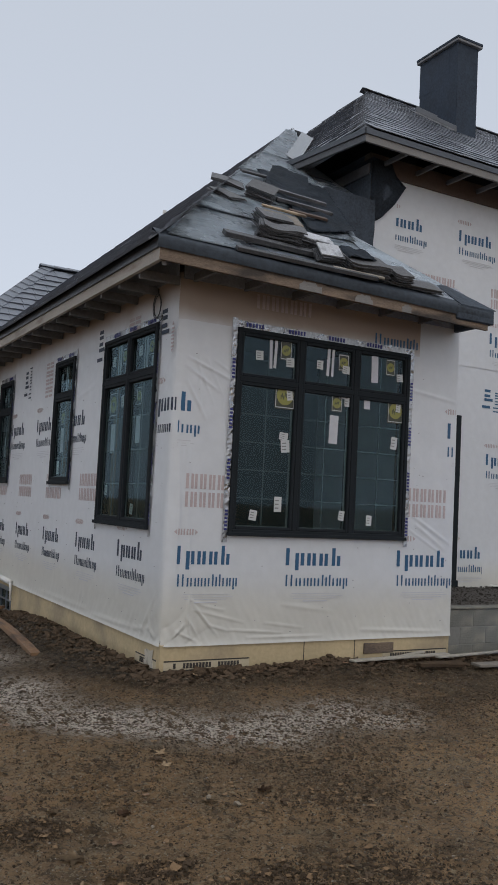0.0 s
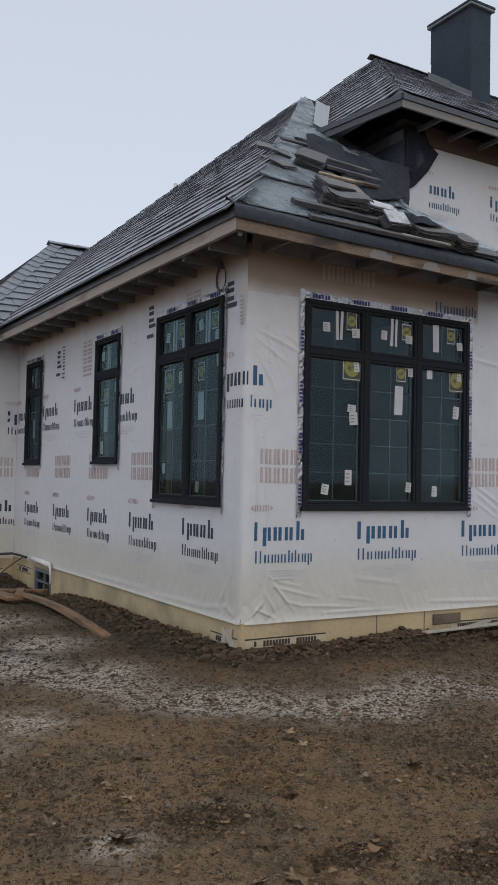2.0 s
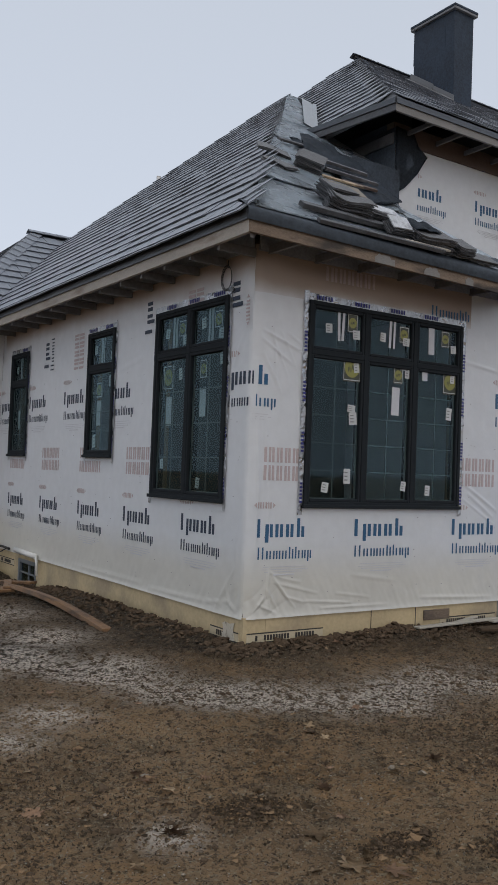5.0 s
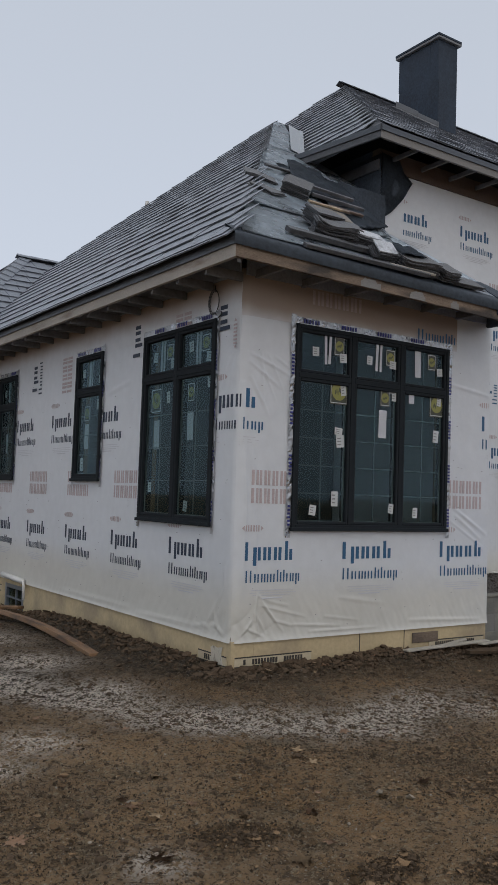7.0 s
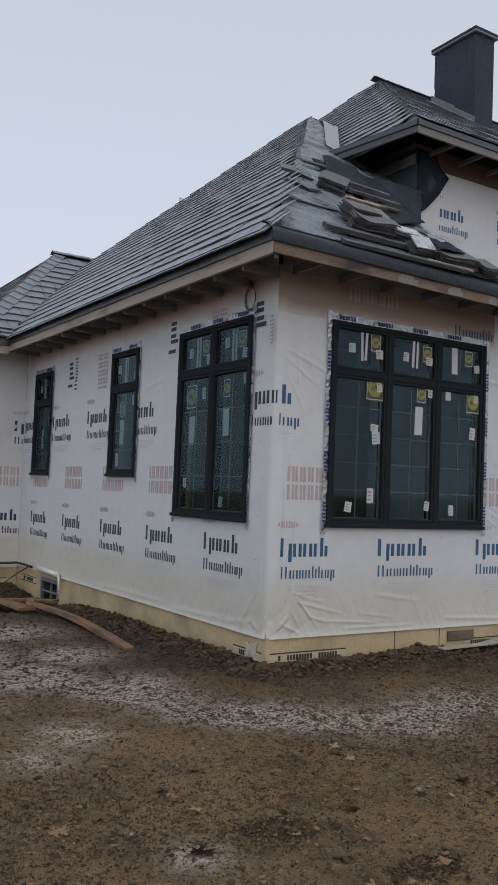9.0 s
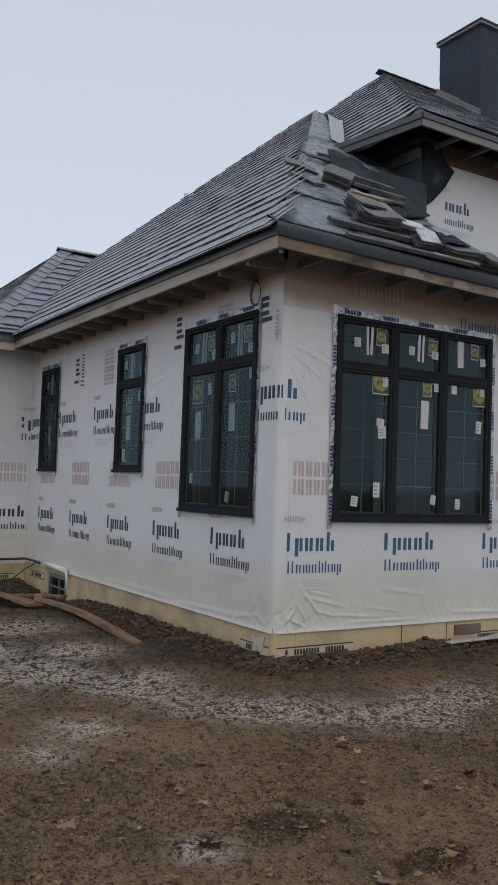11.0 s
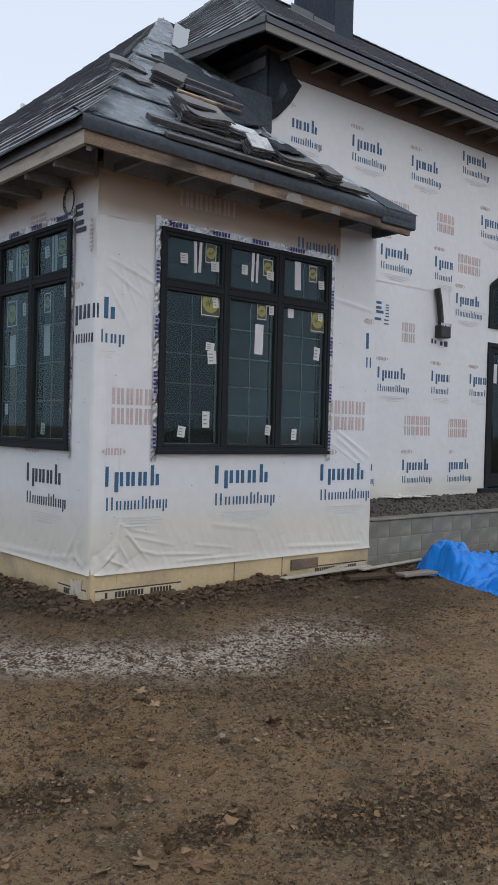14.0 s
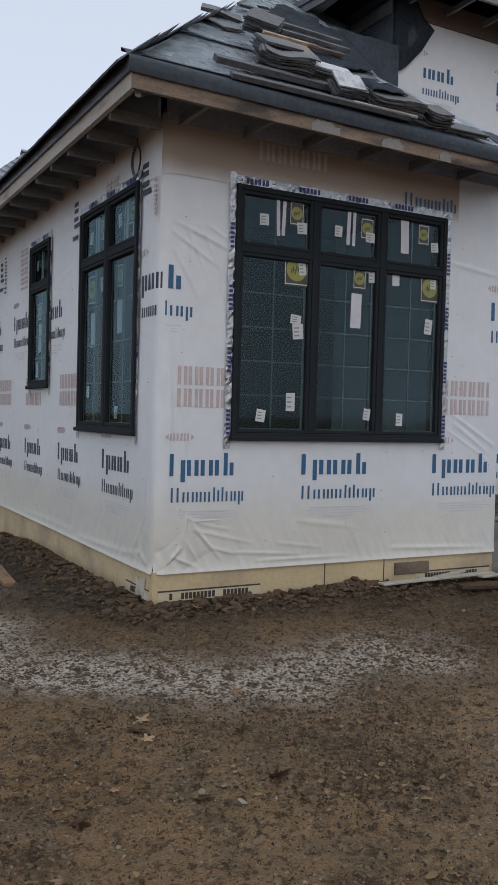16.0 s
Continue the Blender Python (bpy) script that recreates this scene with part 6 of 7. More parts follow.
# electric meter on the far wing
meter = empty("electric_meter", "grey steel meter cabinet with conduit on the wall", "meter", at=(2.36, 15.2, 0.2))
for nm, a, b in (("cabinet", (2.24, 15.0, 1.50), (2.47, 15.38, 2.2)), ("lower_box", (2.30, 15.02, 0.75), (2.47, 15.3, 1.48)), ("side_box", (2.22, 15.06, 0.72), (2.30, 15.28, 1.0))):
    bm = fresh()
    box(bm, a, b, None, 0.008)
    part(nm, bm, METER, meter)
bm = fresh()
tube(bm, [(2.38, 15.12, 0.75), (2.38, 15.12, 0.05)], 0.045)
part("conduit", bm, METER, meter)
bm = fresh()
tube(bm, [(2.26, 14.99, 1.98), (2.22, 14.95, 1.98)], 0.08, 16)
part("dial", bm, PVC_WHITE, meter, "round glass meter dial")
bm = fresh()
box(bm, (2.42, 14.985, 1.25), (2.47, 14.998, 1.43))
part("tag", bm, RED, meter, "red tag")

# basement window, white tube above it, cable
basement = empty("window_6", "small galvanised basement window with a grid", "window", "structure", at=LEFT.at(13.17, 0.1, 0.06))
ml_ = LEFT.matrix()
bm = fresh()
for a, b, c, d in ((12.78, 12.84, 0.06, 0.46), (13.50, 13.56, 0.06, 0.46), (12.84, 13.50, 0.40, 0.46), (12.84, 13.5, 0.06, 0.11)):
    bar(bm, ml_, a, b, 0.0, 0.06, c, d)
part("frame", bm, STEEL, basement)
bm = fresh()
bar(bm, ml_, 13.10, 13.13, 0.01, 0.04, 0.11, 0.40)
bar(bm, ml_, 12.84, 13.5, 0.012, 0.038, 0.245, 0.27)
part("grid_bars", bm, STEEL, basement)
bm = fresh()
box(bm, (12.84, 0.045, 0.11), (13.5, 0.05, 0.40), ml_)
part("pane", bm, GLASS, basement).visible_shadow = False
bm = fresh()
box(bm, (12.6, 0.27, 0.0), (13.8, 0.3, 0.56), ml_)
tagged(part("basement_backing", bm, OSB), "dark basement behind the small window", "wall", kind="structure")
bm = fresh()
tube(bm, [(3.31, 13.55, 0.585), (3.31, 12.66, 0.565)], 0.04, 14)
tube(bm, [(3.31, 12.66, 0.565), (3.31, 12.62, 0.50), (3.32, 12.62, 0.30)], 0.02, 8)
base_to(bm, "white_tube", PVC_WHITE, "white plastic tube lying on the foundation ledge", "tube", at=(3.31, 13.1, 0.525), smooth=True)
bm = fresh()
tube(bm, [(2.5, 14.68, 0.55), (2.9, 14.66, 0.56), (3.28, 14.5, 0.58), (3.32, 14.2, 0.575), (3.33, 13.9, 0.565)], 0.02, 8)
tube(bm, [(3.31, 14.0, 0.56), (3.22, 14.3, 0.42), (3.1, 14.55, 0.25), (2.8, 14.65, 0.2)], 0.008, 6)
base_to(bm, "black_cable", PVC_BLACK, "black cable along the foundation ledge", "cable", at=(3.3, 14.3, 0.2))


# planks in the mud
def plank(a, b, w, t, label, mat=None, twist=0.0, arch=0.0, name="plank", group="planks on the mud"):
    bm = fresh()
    a, b = Vector(a), Vector(b)
    run = b - a
    s = Vector((-run.y, run.x, 0)).normalized() * w / 2
    rings = []
    n = 10 if arch else 2
    for k in range(n + 1):
        p = a + run * k / n + Vector((0, 0, arch * math.sin(math.pi * k / n)))
        tw = Matrix.Rotation(twist * (k / n), 3, run.normalized())
        up = tw @ Vector((0, 0, t))
        ss = tw @ s
        rings.append([bm.verts.new(q) for q in (p - ss, p + ss, p + ss + up, p - ss + up)])
    for p, q in zip(rings, rings[1:]):
        for k in range(4):
            bm.faces.new((p[k], p[(k + 1) % 4], q[(k + 1) % 4], q[k]))
    bm.faces.new(rings[0])
    bm.faces.new(rings[-1])
    bmesh.ops.recalc_face_normals(bm, faces=bm.faces)
    bmesh.ops.bevel(bm, geom=[e for e in bm.edges if e.calc_face_angle(0) > 0.8], offset=0.004, segments=1, affect="EDGES")
    return base_to(bm, name, mat or LUMBER, label, "plank", group=group, at=tuple(a))


plank((2.56, 8.50, 0.235), (2.66, 11.75, 0.26), 0.11, 0.055, "long bowed orange-brown plank in the mud", arch=0.06, twist=0.2)
plank((2.52, 11.55, 0.235), (2.45, 14.05, 0.17), 0.25, 0.04, "wide tilted orange-brown plank in the mud", twist=0.35)
plank((2.60, 12.78, 0.20), (3.04, 11.95, 0.27), 0.13, 0.04, "short brown plank across the others")
plank((2.56, 11.62, 0.275), (2.80, 12.30, 0.275), 0.10, 0.03, "short brown plank across the others")
plank((1.50, 12.7, 0.13), (2.25, 13.35, 0.13), 0.5, 0.02, "brown sheet offcut lying in the mud")
plank((5.42, 7.05, 0.335), (6.78, 7.12, 0.34), 0.09, 0.02, "long pale board at the foot of the wall", PALE_BOARD, name="pale_board")
plank((6.55, 7.02, 0.33), (7.75, 7.15, 0.33), 0.07, 0.02, "long pale board at the foot of the wall", PALE_BOARD, name="pale_board")
plank((6.76, 6.66, 0.30), (7.25, 6.60, 0.30), 0.16, 0.03, "short grey board beside the tarp", GREY_WOOD, name="grey_board")
plank((6.12, 6.83, 0.30), (6.62, 6.70, 0.31), 0.10, 0.035, "dark wet offcut half sunk in mud", CLOD, twist=0.3)
plank((6.1, 7.14, 0.33), (6.5, 7.20, 0.36), 0.06, 0.02, "splintered pale wooden offcut on mud", PALE_BOARD, name="pale_board")

# ---- blue tarp ----
bm = fresh()
n_u, n_v = 170, 120
g = []
for i in range(n_u + 1):
    col = []
    for j in range(n_v + 1):
        s, t = i / n_u, j / n_v
        x = 7.47 + 2.3 * s - (1 - t) * 0.62 * (1 - 0.6 * s) + 0.10 * noise.noise((s * 4, t * 4, 1))
        y = 5.45 + 1.62 * t - 0.2 * s + 0.10 * noise.noise((s * 4, t * 4, 5))
        edge = min(1, 13 * s, 7 * (1 - s), 8 * t, 9 * (1 - t))
        edge = edge * edge * (3 - 2 * edge)
        h = edge * (0.07 + 0.27 * math.exp(-((s - 0.14) / 0.15) ** 2 - ((t - 0.72) / 0.24) ** 2) + 0.12 * math.exp(-((s - 0.45) / 0.2) ** 2 - ((t - 0.6) / 0.3) ** 2))
        q = Vector((s * 5.5 + 0.7 * noise.noise((s * 3, t * 3, 8)), t * 4.2 + 0.7 * noise.noise((s * 3, t * 3, 2)), 0))
        crease = 0.12 * abs(noise.noise(Vector((q.x * 0.9 + q.y * 0.5, q.y * 0.6 - q.x * 0.2, 3.0)))) + 0.16 * abs(noise.noise(Vector((q.x * 1.3 - q.y * 1.1, q.y * 1.2 + q.x * 0.6, 6.0)))) + 0.05 * abs(noise.noise(Vector((q.x * 2.1 + q.y, q.y * 2.2 - q.x, 9.0)))) + 0.010 * abs(noise.noise(q * 5.0)) - 0.05
        col.append(bm.verts.new((x, y, ground(x, y) + 0.006 + max(0.0, h + (crease - 0.04) * (0.15 + edge * 0.85)))))
    g.append(col)
for i in range(n_u):
    for j in range(n_v):
        bm.faces.new((g[i][j], g[i + 1][j], g[i + 1][j + 1], g[i][j + 1]))
base_to(bm, "tarp", TARP, "crumpled bright blue tarp heaped on the mud", "tarp", at=(8.2, 6.3, 0.3), smooth=True)

# ---- leaves, clods, stones ----
def leaf_mesh(name, size, seed, mat):
    r = random.Random(seed)
    bm = fresh()
    pts = []
    lobes = 5 + seed % 3
    for k in range(lobes * 4):
        a = 2 * math.pi * k / (lobes * 4)
        rad = size * (0.5 if k % 4 == 0 else 0.34 if k % 2 else 0.2) * r.uniform(0.8, 1.15) * (1.0 + 0.35 * math.cos(a))
        pts.append((rad * math.cos(a), rad * math.sin(a) * 0.8))
    mid = bm.verts.new((0, 0, 0.004))
    ring = [bm.verts.new((x, y, 0.005 + 1.8 * (x * x * 0.4 + y * y) * r.uniform(0.2, 1.0))) for x, y in pts]
    for k in range(len(ring)):
        bm.faces.new((mid, ring[k], ring[(k + 1) % len(ring)]))
    st = [bm.verts.new(p) for p in ((-size * 0.2, -0.002, 0.008), (-size * 0.62, -0.002, 0.012), (-size * 0.62, 0.002, 0.012), (-size * 0.2, 0.002, 0.008))]
    bm.faces.new(st)
    bmesh.ops.solidify(bm, geom=bm.faces, thickness=0.001)
    me = bpy.data.meshes.new(name)
    bm.to_mesh(me)
    bm.free()
    me.materials.append(mat)
    return me


LEAVES = [leaf_mesh("fallen_leaf", 0.11 + 0.015 * (k % 3), k, LEAF if k % 3 else LEAF_PALE) for k in range(7)]
rnd = random.Random(11)


def lay_leaf(x, y, k, s=1.0, yaw=0.0):
    ob = new("fallen_leaf", LEAVES[k])
    top = max(ground(x + dx, y + dy) for dx, dy in ((0, 0), (0.04, 0), (-0.04, 0), (0, 0.04), (0, -0.04)))
    ob.matrix_world = Matrix.Translation((x, y, top + 0.002)) @ Euler((rnd.gauss(0, 0.12), rnd.gauss(0, 0.12), yaw)).to_matrix().to_4x4() @ Matrix.Scale(s, 4)
    tagged(ob, "pale dry leaf on the mud" if k % 3 == 0 else "brown dry leaf on the mud", "leaf", "fallen leaves")


for x, y, k, s in ((1.39, 3.62, 0, 1.25), (1.365, 3.32, 3, 1.3), (1.45, 3.35, 6, 0.8), (1.46, 3.21, 2, 1.0), (2.39, 4.99, 0, 0.9), (2.32, 4.74, 3, 0.8), (3.72, 4.79, 1, 1.0), (1.15, 3.35, 6, 0.8), (0.53, 3.77, 3, 1.0), (0.354, 4.477, 1, 1.2), (1.068, 4.437, 3, 0.9), (1.298, 4.479, 4, 0.8), (0.993, 4.609, 2, 0.8), (1.798, 4.097, 1, 1.0), (2.322, 4.88, 4, 1.1), (0.305, 4.871, 3, 0.9), (0.803, 3.962, 2, 1.0), (1.333, 3.34, 3, 1.1), (2.284, 4.099, 6, 0.9), (1.638, 3.751, 1, 0.9), (1.357, 4.989, 5, 0.8), (0.515, 3.733, 6, 0.9), (3.63, 7.02, 3, 1.0)):
    lay_leaf(x, y, k, s, rnd.uniform(0, 6.3))
for _ in range(46):
    x = rnd.uniform(-0.8, 6.5)
    lay_leaf(x, rnd.uniform(2.6, 6.9), rnd.randrange(7), rnd.uniform(0.45, 0.9), rnd.uniform(0, 6.3))
for _ in range(60):     # drift against the foundation
    if rnd.random() < 0.7:
        lay_leaf(rnd.uniform(3.3, 6.8), 7.24 - abs(rnd.gauss(0, 0.14)) - 0.02, rnd.randrange(7), rnd.uniform(0.45, 0.9), rnd.uniform(0, 6.3))
    else:
        lay_leaf(3.33 - abs(rnd.gauss(0, 0.16)) - 0.02, rnd.uniform(7.2, 12), rnd.randrange(7), rnd.uniform(0.45, 0.9), rnd.uniform(0, 6.3))


def lumps(name, spots, mat, label, category, flat=0.6):
    """Many small uneven lumps in one mesh."""
    verts, faces = [], []
    base = bmesh.new()
    bmesh.ops.create_icosphere(base, subdivisions=1, radius=1)
    bv, bf = [v.co.copy() for v in base.verts], [tuple(v.index for v in f.verts) for f in base.faces]
    base.free()
    r = random.Random(len(spots))
    for x, y, z, s in spots:
        q = len(verts)
        sx, sy, sz = s * r.uniform(0.7, 1.4), s * r.uniform(0.7, 1.4), s * flat * r.uniform(0.6, 1.3)
        e = Euler((r.uniform(-0.5, 0.5), r.uniform(-0.5, 0.5), r.uniform(0, 6.3))).to_matrix()
        for v in bv:
            j = r.uniform(0.62, 1.3)
            p = e @ Vector((v.x * sx * j, v.y * sy * j, v.z * sz * j))
            verts.append((x + p.x, y + p.y, z + p.z))
        faces += [tuple(i + q for i in f) for f in bf]
    me = bpy.data.meshes.new(name)
    me.from_pydata(verts, [], faces)
    me.materials.append(mat)
    tagged(new(name, me), label, category, kind="stuff")


rnd = random.Random(21)
spots = []
for _ in range(6500):
    d = abs(rnd.gauss(0.0, 0.32)) + 0.02
    if rnd.random() < 0.55:
        x, y = rnd.uniform(3.1, 8.2), 7.25 - d
    else:
        x, y = 3.34 - d, rnd.uniform(7.0, 13.5)
    s = min(0.055, 0.005 + rnd.expovariate(1 / 0.0105)) * (1.15 - min(0.6, d))
    spots.append((x, y, ground(x, y) + s * 0.15, s))
for _ in range(600):     # big clods thrown up against the foundation
    d = abs(rnd.gauss(0.0, 0.16)) + 0.01
    if rnd.random() < 0.5:
        x, y = rnd.uniform(3.1, 7.6), 7.25 - d
    else:
        x, y = 3.34 - d * 1.6, rnd.uniform(7.1, 12.5)
    s = (0.012 + min(0.04, rnd.expovariate(1 / 0.014))) * (1.1 - min(0.7, 1.6 * d))
    spots.append((x, y, ground(x, y) + s * 0.2, s))
for _ in range(5500):
    x, y = rnd.uniform(-1.2, 7.5), rnd.uniform(2.2, 7.4)
    s = min(0.02, 0.003 + rnd.expovariate(1 / 0.0032))
    if off_house(x, y) > 0.05:
        spots.append((x, y, ground(x, y) + s * 0.1, s))
for _ in range(3000):
    x, y = rnd.uniform(0.3, 3.2), rnd.uniform(7.3, 13.5)
    s = min(0.022, 0.004 + rnd.expovariate(1 / 0.005))
    spots.append((x, y, ground(x, y) + s * 0.1, s))
TRODDEN = [(3.1, 3.9, 0.4), (3.5, 4.6, 0.5), (1.68, 3.39, 0.09), (2.15, 3.1, 0.11), (1.26, 4.01, 0.12), (2.6, 3.0, 0.3), (0.4, 5.0, 0.5), (2.3, 4.9, 0.5), (4.6, 5.3, 0.7), (1.0, 4.3, 0.5), (5.6, 5.6, 0.7), (-0.2, 4.2, 0.5), (2.0, 6.1, 0.5), (3.2, 6.2, 0.5), (1.0, 6.8, 0.6), (5.0, 6.3, 0.6)]
for _ in range(3600):
    cx, cy, sp = TRODDEN[rnd.randrange(len(TRODDEN))]
    x, y = rnd.gauss(cx, sp), rnd.gauss(cy, sp * 0.45)
    s = min(0.026, 0.004 + rnd.expovariate(1 / 0.0055))
    if off_house(x, y) > 0.05 and y > 1.8:
        spots.append((x, y, ground(x, y) - s * 0.05, s))
lumps("mud_clods", spots, CLOD, "dark crumbled mud clods along the foundation", "mud")
spots = []
for _ in range(15000):
    x, y = rnd.uniform(-0.8, 7.0), rnd.uniform(2.3, 6.6)
    s = min(0.011, 0.0018 + rnd.expovariate(1 / 0.0014))
    spots.append((x, y, ground(x, y) + s * 0.2, s))
spots += [(2.42, 3.99, ground(2.42, 3.99) + 0.012, 0.028), (2.31, 4.12, ground(2.31, 4.12) + 0.006, 0.022), (1.02, 4.65, ground(1.02, 4.65) + 0.006, 0.024)]
lumps("pebbles", spots, STONE, "small grey and tan pebbles in the mud", "pebbles")
spots = []
for _ in range(5200):
    x, y = rnd.uniform(6.98, 13.5), rnd.uniform(7.52, 9.8)
    s = min(0.028, 0.004 + rnd.expovariate(1 / 0.0045))
    spots.append((x, y, 0.785 + s * 0.2, s))
lumps("gravel", spots, GRAVEL, "dark gravel on the terrace fill", "gravel")


def chips(name, count, size, mat, label, clumps, lift=0.012):
    """Flat torn bits trodden into the mud, many of them in clumps (x, y, spread)."""
    verts, faces = [], []
    for _ in range(count):
        if rnd.random() < 0.7:
            cx, cy, sp = clumps[rnd.randrange(len(clumps))]
            x, y = rnd.gauss(cx, sp), rnd.gauss(cy, sp * 0.6)
        else:
            x, y = rnd.uniform(-1.2, 7.4), 2.4 + 4.9 * rnd.random() ** 0.8
        if off_house(x, y) < 0.03 or y < 1.5:
            continue
        s, a, q = size * 0.7 + min(size * 4, rnd.expovariate(1 / size)), rnd.uniform(0, 6.3), len(verts)
        z, thin, n = ground(x, y) + 0.003, rnd.uniform(0.35, 0.9), rnd.choice((5, 6, 7, 8))
        ca, sa = math.cos(a), math.sin(a)
        for k in range(n):
            t = 6.283 * k / n
            r_ = s * rnd.uniform(0.5, 1.3)
            px, py = r_ * math.cos(t), r_ * math.sin(t) * thin
            verts.append((x + px * ca - py * sa, y + px * sa + py * ca, z + rnd.uniform(0, 0.6) * s))
        verts.append((x, y, z + lift * rnd.uniform(0.2, 1.0) + s * 0.2))
        faces += [(q + k, q + (k + 1) % n, q + n) for k in range(n)]
    me = bpy.data.meshes.new(name)
    me.from_pydata(verts, [], faces)
    me.materials.append(mat)
    tagged(new(name, me), label, "debris", kind="stuff")


CLUMPS = [(3.1, 3.9, 0.35), (3.5, 4.6, 0.45), (1.68, 3.39, 0.09), (2.15, 3.1, 0.11), (1.26, 4.01, 0.12), (2.6, 3.0, 0.3), (2.45, 2.8, 0.3), (0.4, 5.0, 0.4), (2.3, 4.9, 0.5), (4.6, 5.3, 0.6), (1.0, 4.3, 0.5), (5.6, 5.6, 0.6), (-0.2, 4.2, 0.4)]
chips("debris", 17000, 0.0034, DEBRIS, "dark chips of bark and leaf trodden into the mud", CLUMPS)
chips("leaf_litter", 4200, 0.0046, LITTER, "pale torn bits of dry leaf in the mud", CLUMPS + [(1.3, 3.6, 0.8), (2.6, 4.2, 0.8)], 0.006)
chips("wet_leaf_bits", 900, 0.0056, DEBRIS, "dark wet bits of leaf and bark pressed into the mud", CLUMPS)
chips("dry_leaf_bits", 420, 0.0075, LITTER, "tan curled bits of dry leaf on the mud", CLUMPS, 0.014)
spots = []
for _ in range(600):
    x, y = rnd.uniform(-1.2, 7.0), rnd.uniform(2.4, 7.0)
    if off_house(x, y) > 0.1:
        s = rnd.uniform(0.0008, 0.0022)
        spots.append((x, y, ground(x, y) + s * 0.8, s))
lumps("snow_grains", spots, SNOW, "white grains of fresh snow on the mud", "snow")
bm = fresh()
for _ in range(170):     # twigs and straw
    x, y, a = rnd.uniform(-0.5, 6.5), rnd.uniform(2.6, 7.1), rnd.uniform(0, 3.14)
    l = rnd.uniform(0.03, 0.16)
    tube(bm, [(x, y, ground(x, y) + 0.008), (x + l * math.cos(a), y + l * math.sin(a), ground(x + l * math.cos(a), y + l * math.sin(a)) + 0.012)], rnd.uniform(0.001, 0.0022), 5)
tagged(part("twigs", bm, CLOD), "thin twigs and straw in the mud", "twigs", kind="stuff")
bm = fresh()
crumple = [[bm.verts.new((10.05 + 0.85 * i / 22, 9.45 + 0.35 * j / 8, 0.80 + (0.015 + 0.05 * math.exp(-((i - 7) / 5) ** 2)) * abs(noise.noise((i * 0.45, j * 0.6, 4.4))) * 1.2 + 0.006 * noise.noise((i * 1.3, j * 1.1, 2)))) for j in range(9)] for i in range(23)]
for i in range(22):
    for j in range(8):
        bm.faces.new((crumple[i][j], crumple[i + 1][j], crumple[i + 1][j + 1], crumple[i][j + 1]))
tagged(part("scrap_sheeting", bm, WRAP), "crumpled scrap of white sheeting on the gravel", "sheeting")

# ---- slates laid on the slopes ----
k_l, k_f = math.sqrt(1 + 0.894 ** 2), math.sqrt(1 + 0.685 ** 2)
hip_y = lambda x: 6.68 + (x - 2.88) * (14.85 - 6.68) / (9.15 - 2.88)
rear_y = lambda x: 20.92 - (x - 2.88)
valley_y = lambda x: 14.29 + (x - 2.88) * 2.238 if x < 3.242 else 15.1 + (x - 3.242) * 1.317
left_run = lambda v: (-(min(rear_y(2.88 + v / k_l), valley_y(2.88 + v / k_l))), -(hip_y(2.88 + (v + (0.15 if v < 2.6 else 0.34)) / k_l) - (0.07 if v < 2.6 else 0.0) - 0.04 * math.sin(v * 2.3)))
lay_slates(roof_left, (2.86, 0, EZ + 0.004), (0, -1, 0), (1, 0, 0.894), left_run, 6.25 * k_l - 0.36, 300, 1, lambda p: p.y < 12.5, ragged=0.11, thick=0.78)
lay_slates(roof_left, (2.86, 0, EZ - 0.004), (0, -1, 0), (1, 0, 0.894), left_run, 0.0, 0, 21, lambda p: False, v0=-0.055)     # starter course
kul = math.sqrt(1 + 0.947 ** 2)
up_hip = lambda x: 9.22 + (x - 6.9) * (15.46 - 9.22) / (11.44 - 6.9)
up_valley = lambda x: 11.25 + (x - 6.98) * (14.25 - 11.15) / (9.1 - 6.98)
up_run = lambda v: (-min(20.0 - (6.9 + v / kul - 6.9), up_valley(6.9 + v / kul) - 0.22 if 6.9 + v / kul < 9.1 else 99), -(up_hip(6.9 + (v + 0.37) / kul) - 0.01))
lay_slates(roof_upper_left, (6.88, 0, UZ + 0.004), (0, -1, 0), (1, 0, 0.947), up_run, 4.5 * kul - 0.36, 120, 2, lambda p: True, ragged=0.03, thick=1.0)
kuf = math.sqrt(1 + 0.689 ** 2)
lay_slates(roof_upper_front, (0, 9.20, UZ + 0.004), (1, 0, 0), (0, 1, 0.689), lambda v: (6.92 + ((v + 0.2) / kuf) * (11.44 - 6.9) / (15.46 - 9.22), 24.2), 6.24 * kuf - 0.38, 120, 3, lambda p: p.x < 12.5, thick=0.55)
kw, kwm = math.sqrt(1 + 0.40 ** 2), math.sqrt(1 + 0.679 ** 2)
lay_slates(roof_wing, (0, 14.27, EZ + 0.004), (1, 0, 0), (0, 1, 0.40), lambda v: (2.07 + ((v + 0.2) / kw) * 0.57 / 0.81, 3.15 + (v / kw) * 0.362 / 0.81), 0.80, 40, 4, lambda p: True, thick=1.15)
lay_slates(roof_wing, (0, 15.05, 4.495), (1, 0, 0), (0, 1, 0.679), lambda v: (2.62 + ((v + 0.34) / kwm) * 2.48 / 3.5, 3.50 + (v / kwm) * 2.658 / 3.5), 3.5 * kwm - 0.3, 110, 14, lambda p: True, thick=1.15)
kws, kwsm = math.sqrt(1 + 0.568 ** 2), math.sqrt(1 + 0.958 ** 2)
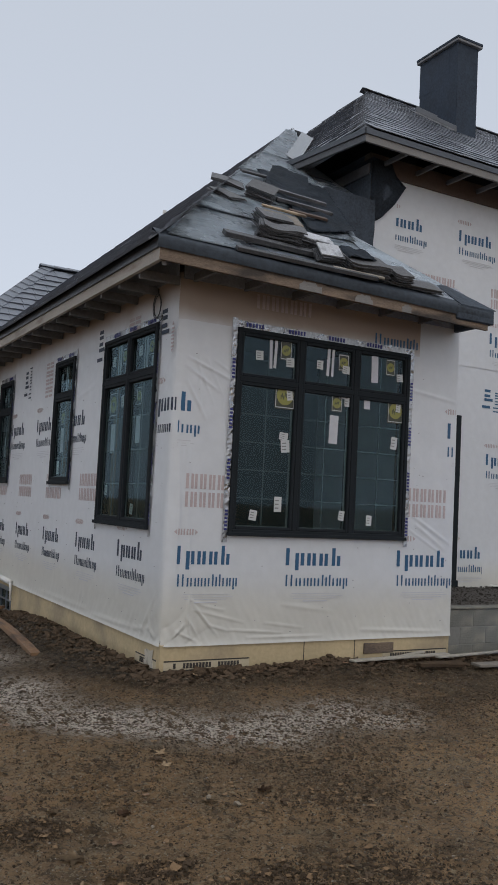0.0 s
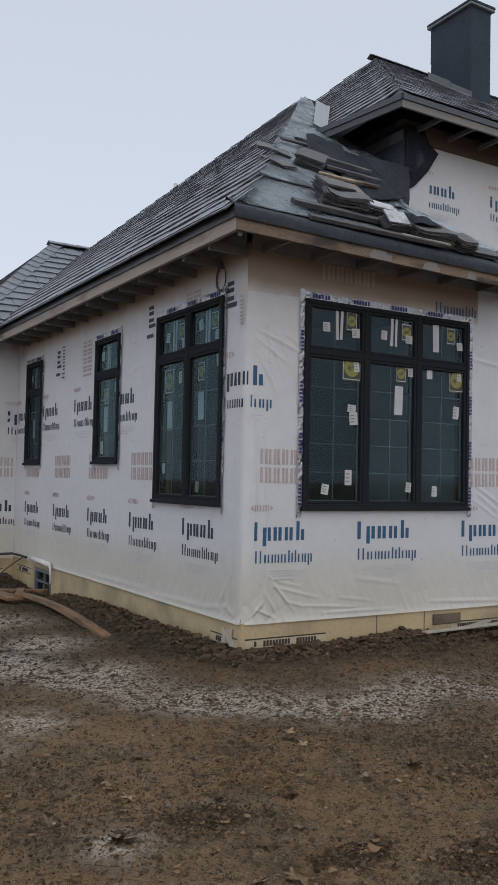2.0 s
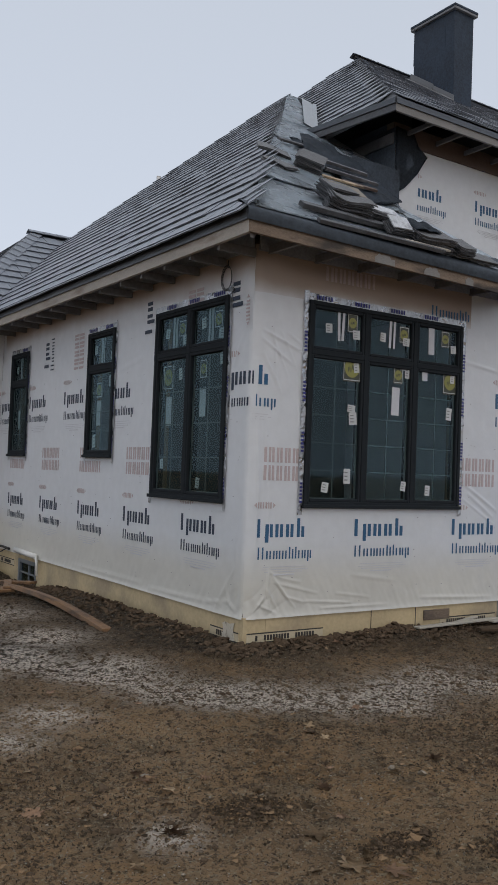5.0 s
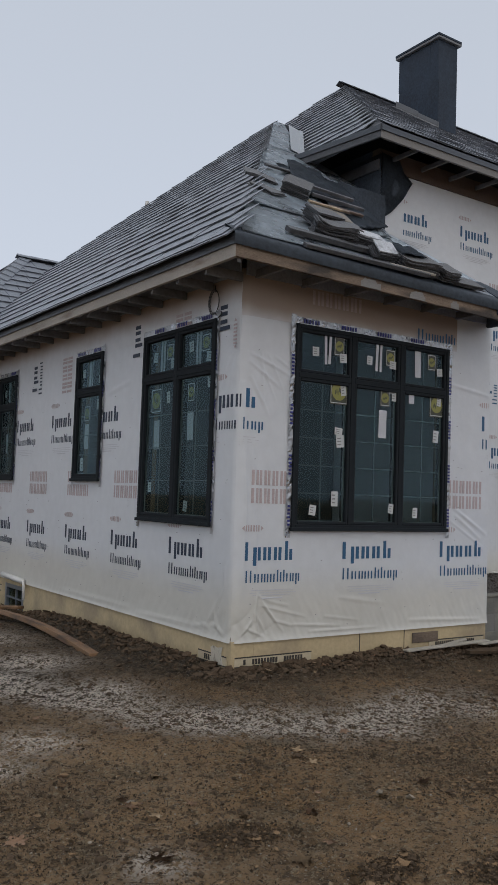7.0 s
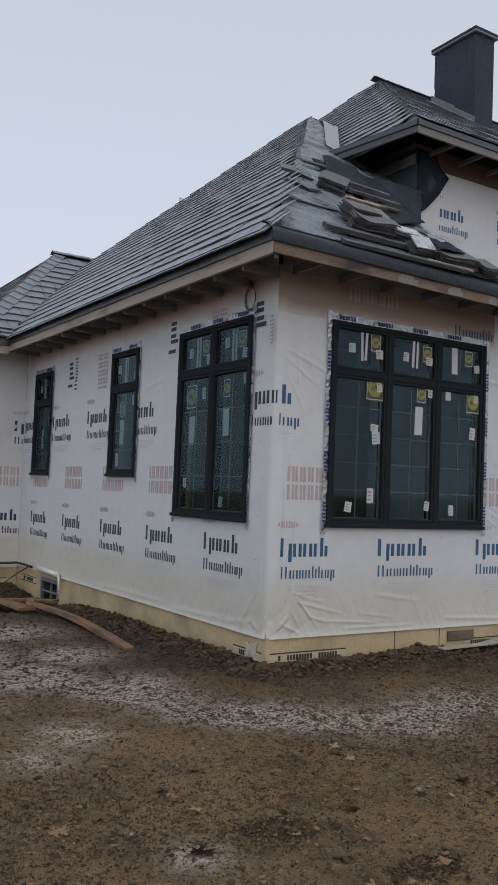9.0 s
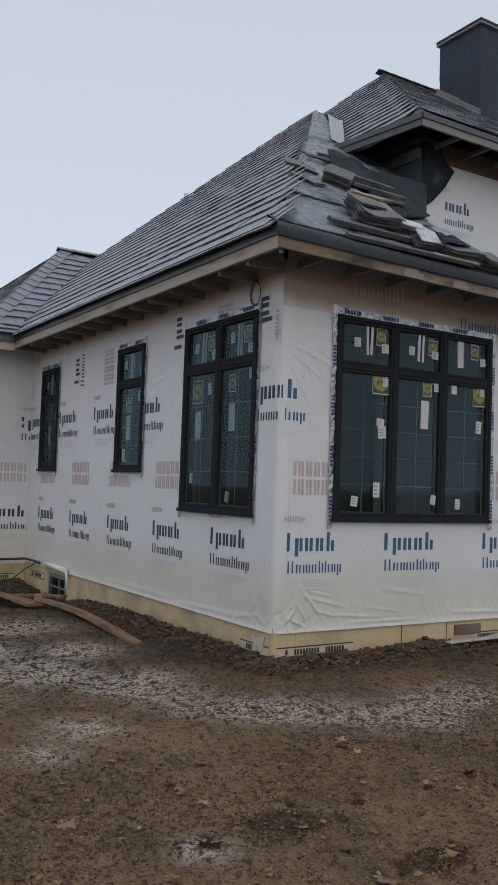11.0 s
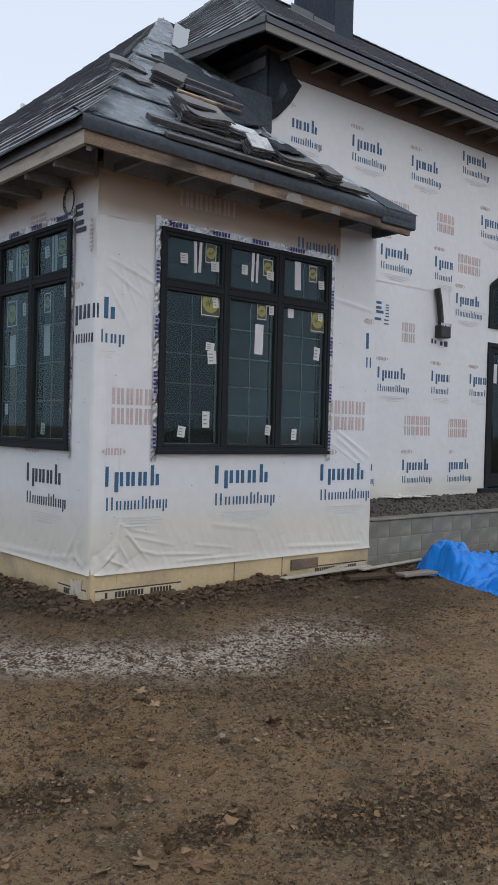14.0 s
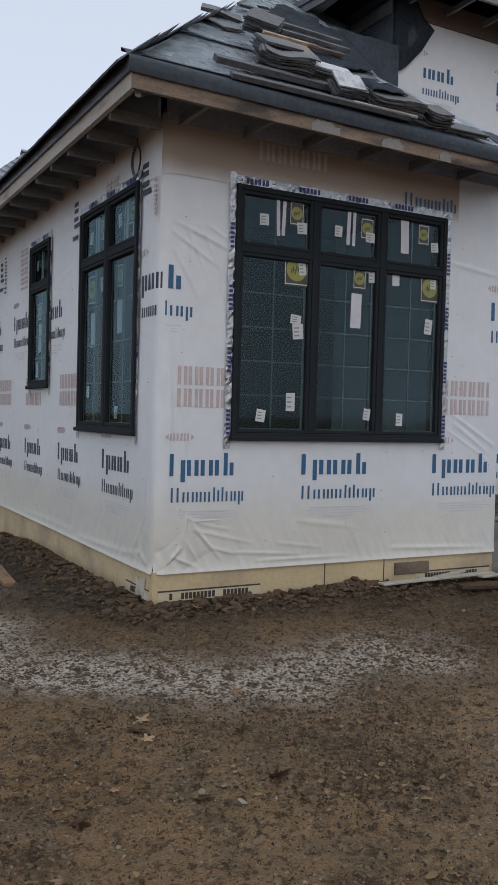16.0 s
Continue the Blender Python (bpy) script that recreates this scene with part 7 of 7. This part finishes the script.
lay_slates(roof_wing, (2.03, 0, EZ + 0.004), (0, -1, 0), (1, 0, 0.568), lambda v: (-22.8, -(14.29 + ((v + 0.25) / kws) * 0.81 / 0.57)), 0.60, 30, 5, lambda p: p.y < 18.5, thick=1.15)
lay_slates(roof_wing, (2.58, 0, 4.49), (0, -1, 0), (1, 0, 0.958), lambda v: (-22.8, -(15.1 + ((v + 0.38) / kwsm) * 3.5 / 2.48)), 2.48 * kwsm - 0.3, 90, 15, lambda p: p.y < 18.5, thick=1.15)
# ridge and hip caps
def caps(roof, a, b, step=0.32, half=0.12):
    a, b = Vector(a), Vector(b)
    run = (b - a).normalized()
    s = run.cross(Vector((0, 0, 1))).normalized()
    k = 0.0
    while k < (b - a).length:
        p = a + run * k
        bm = fresh()
        q = p + run * (step * 1.2)
        for sg in (-1, 1):
            w = s * sg * half + Vector((0, 0, -0.065))
            lift = Vector((0, 0, 0.06))
            lo = Vector((0, 0, 0.05))
            slab(bm, [p + lift, q + lo, q + lo + w, p + lift + w], 0.014)
        part("cap_slate", bm, SLATE, roof)
        k += step


def hip_slates(roof, a, b, f_plus, f_minus, half=0.21, step=0.31):
    """A row of lapped slates along both sides of a hip, each side lying on its slope."""
    a, b = Vector((*a, 0)), Vector((*b, 0))
    run = (b - a).normalized()
    s = Vector((run.y, -run.x, 0))
    k, length = 0.0, (b - a).length
    step *= length / math.hypot(length, f_plus(*b.xy) - f_plus(*a.xy))
    while k < length:
        p, q = a + run * k, a + run * min(length + 0.05, k + step * 1.25)
        for sg, f in ((1, f_plus), (-1, f_minus)):
            bm = fresh()
            pts = [(p, 0.062), (q, 0.030), (q + s * sg * half, 0.030), (p + s * sg * half, 0.062)]
            slab(bm, [(v.x, v.y, f(v.x, v.y) + lift) for v, lift in pts], 0.018)
            part("hip_slate", bm, SLATE, roof)
        k += step


hip_slates(roof_wing, (2.05, 14.29), (2.62, 15.1), P_WING, P_WING_SIDE)
hip_slates(roof_wing, (2.62, 15.1), (5.1, 18.6), WING_MAIN, WING_MAIN_SIDE)
caps(roof_wing, (5.0, 18.6, 6.92), (6.0, 18.6, 6.92))
caps(roof_upper_front, (11.3, 15.46, 11.49), (24.0, 15.46, 11.49))
# small pale vent on the rear hip
bm = fresh()
tube(bm, [(7.08, 16.62, 7.9), (7.08, 16.62, 8.06)], 0.045, 10)
base_to(bm, "roof_vent", PVC_WHITE, "small pale pipe vent through the slates", "vent pipe", at=(7.08, 16.62, 7.9))
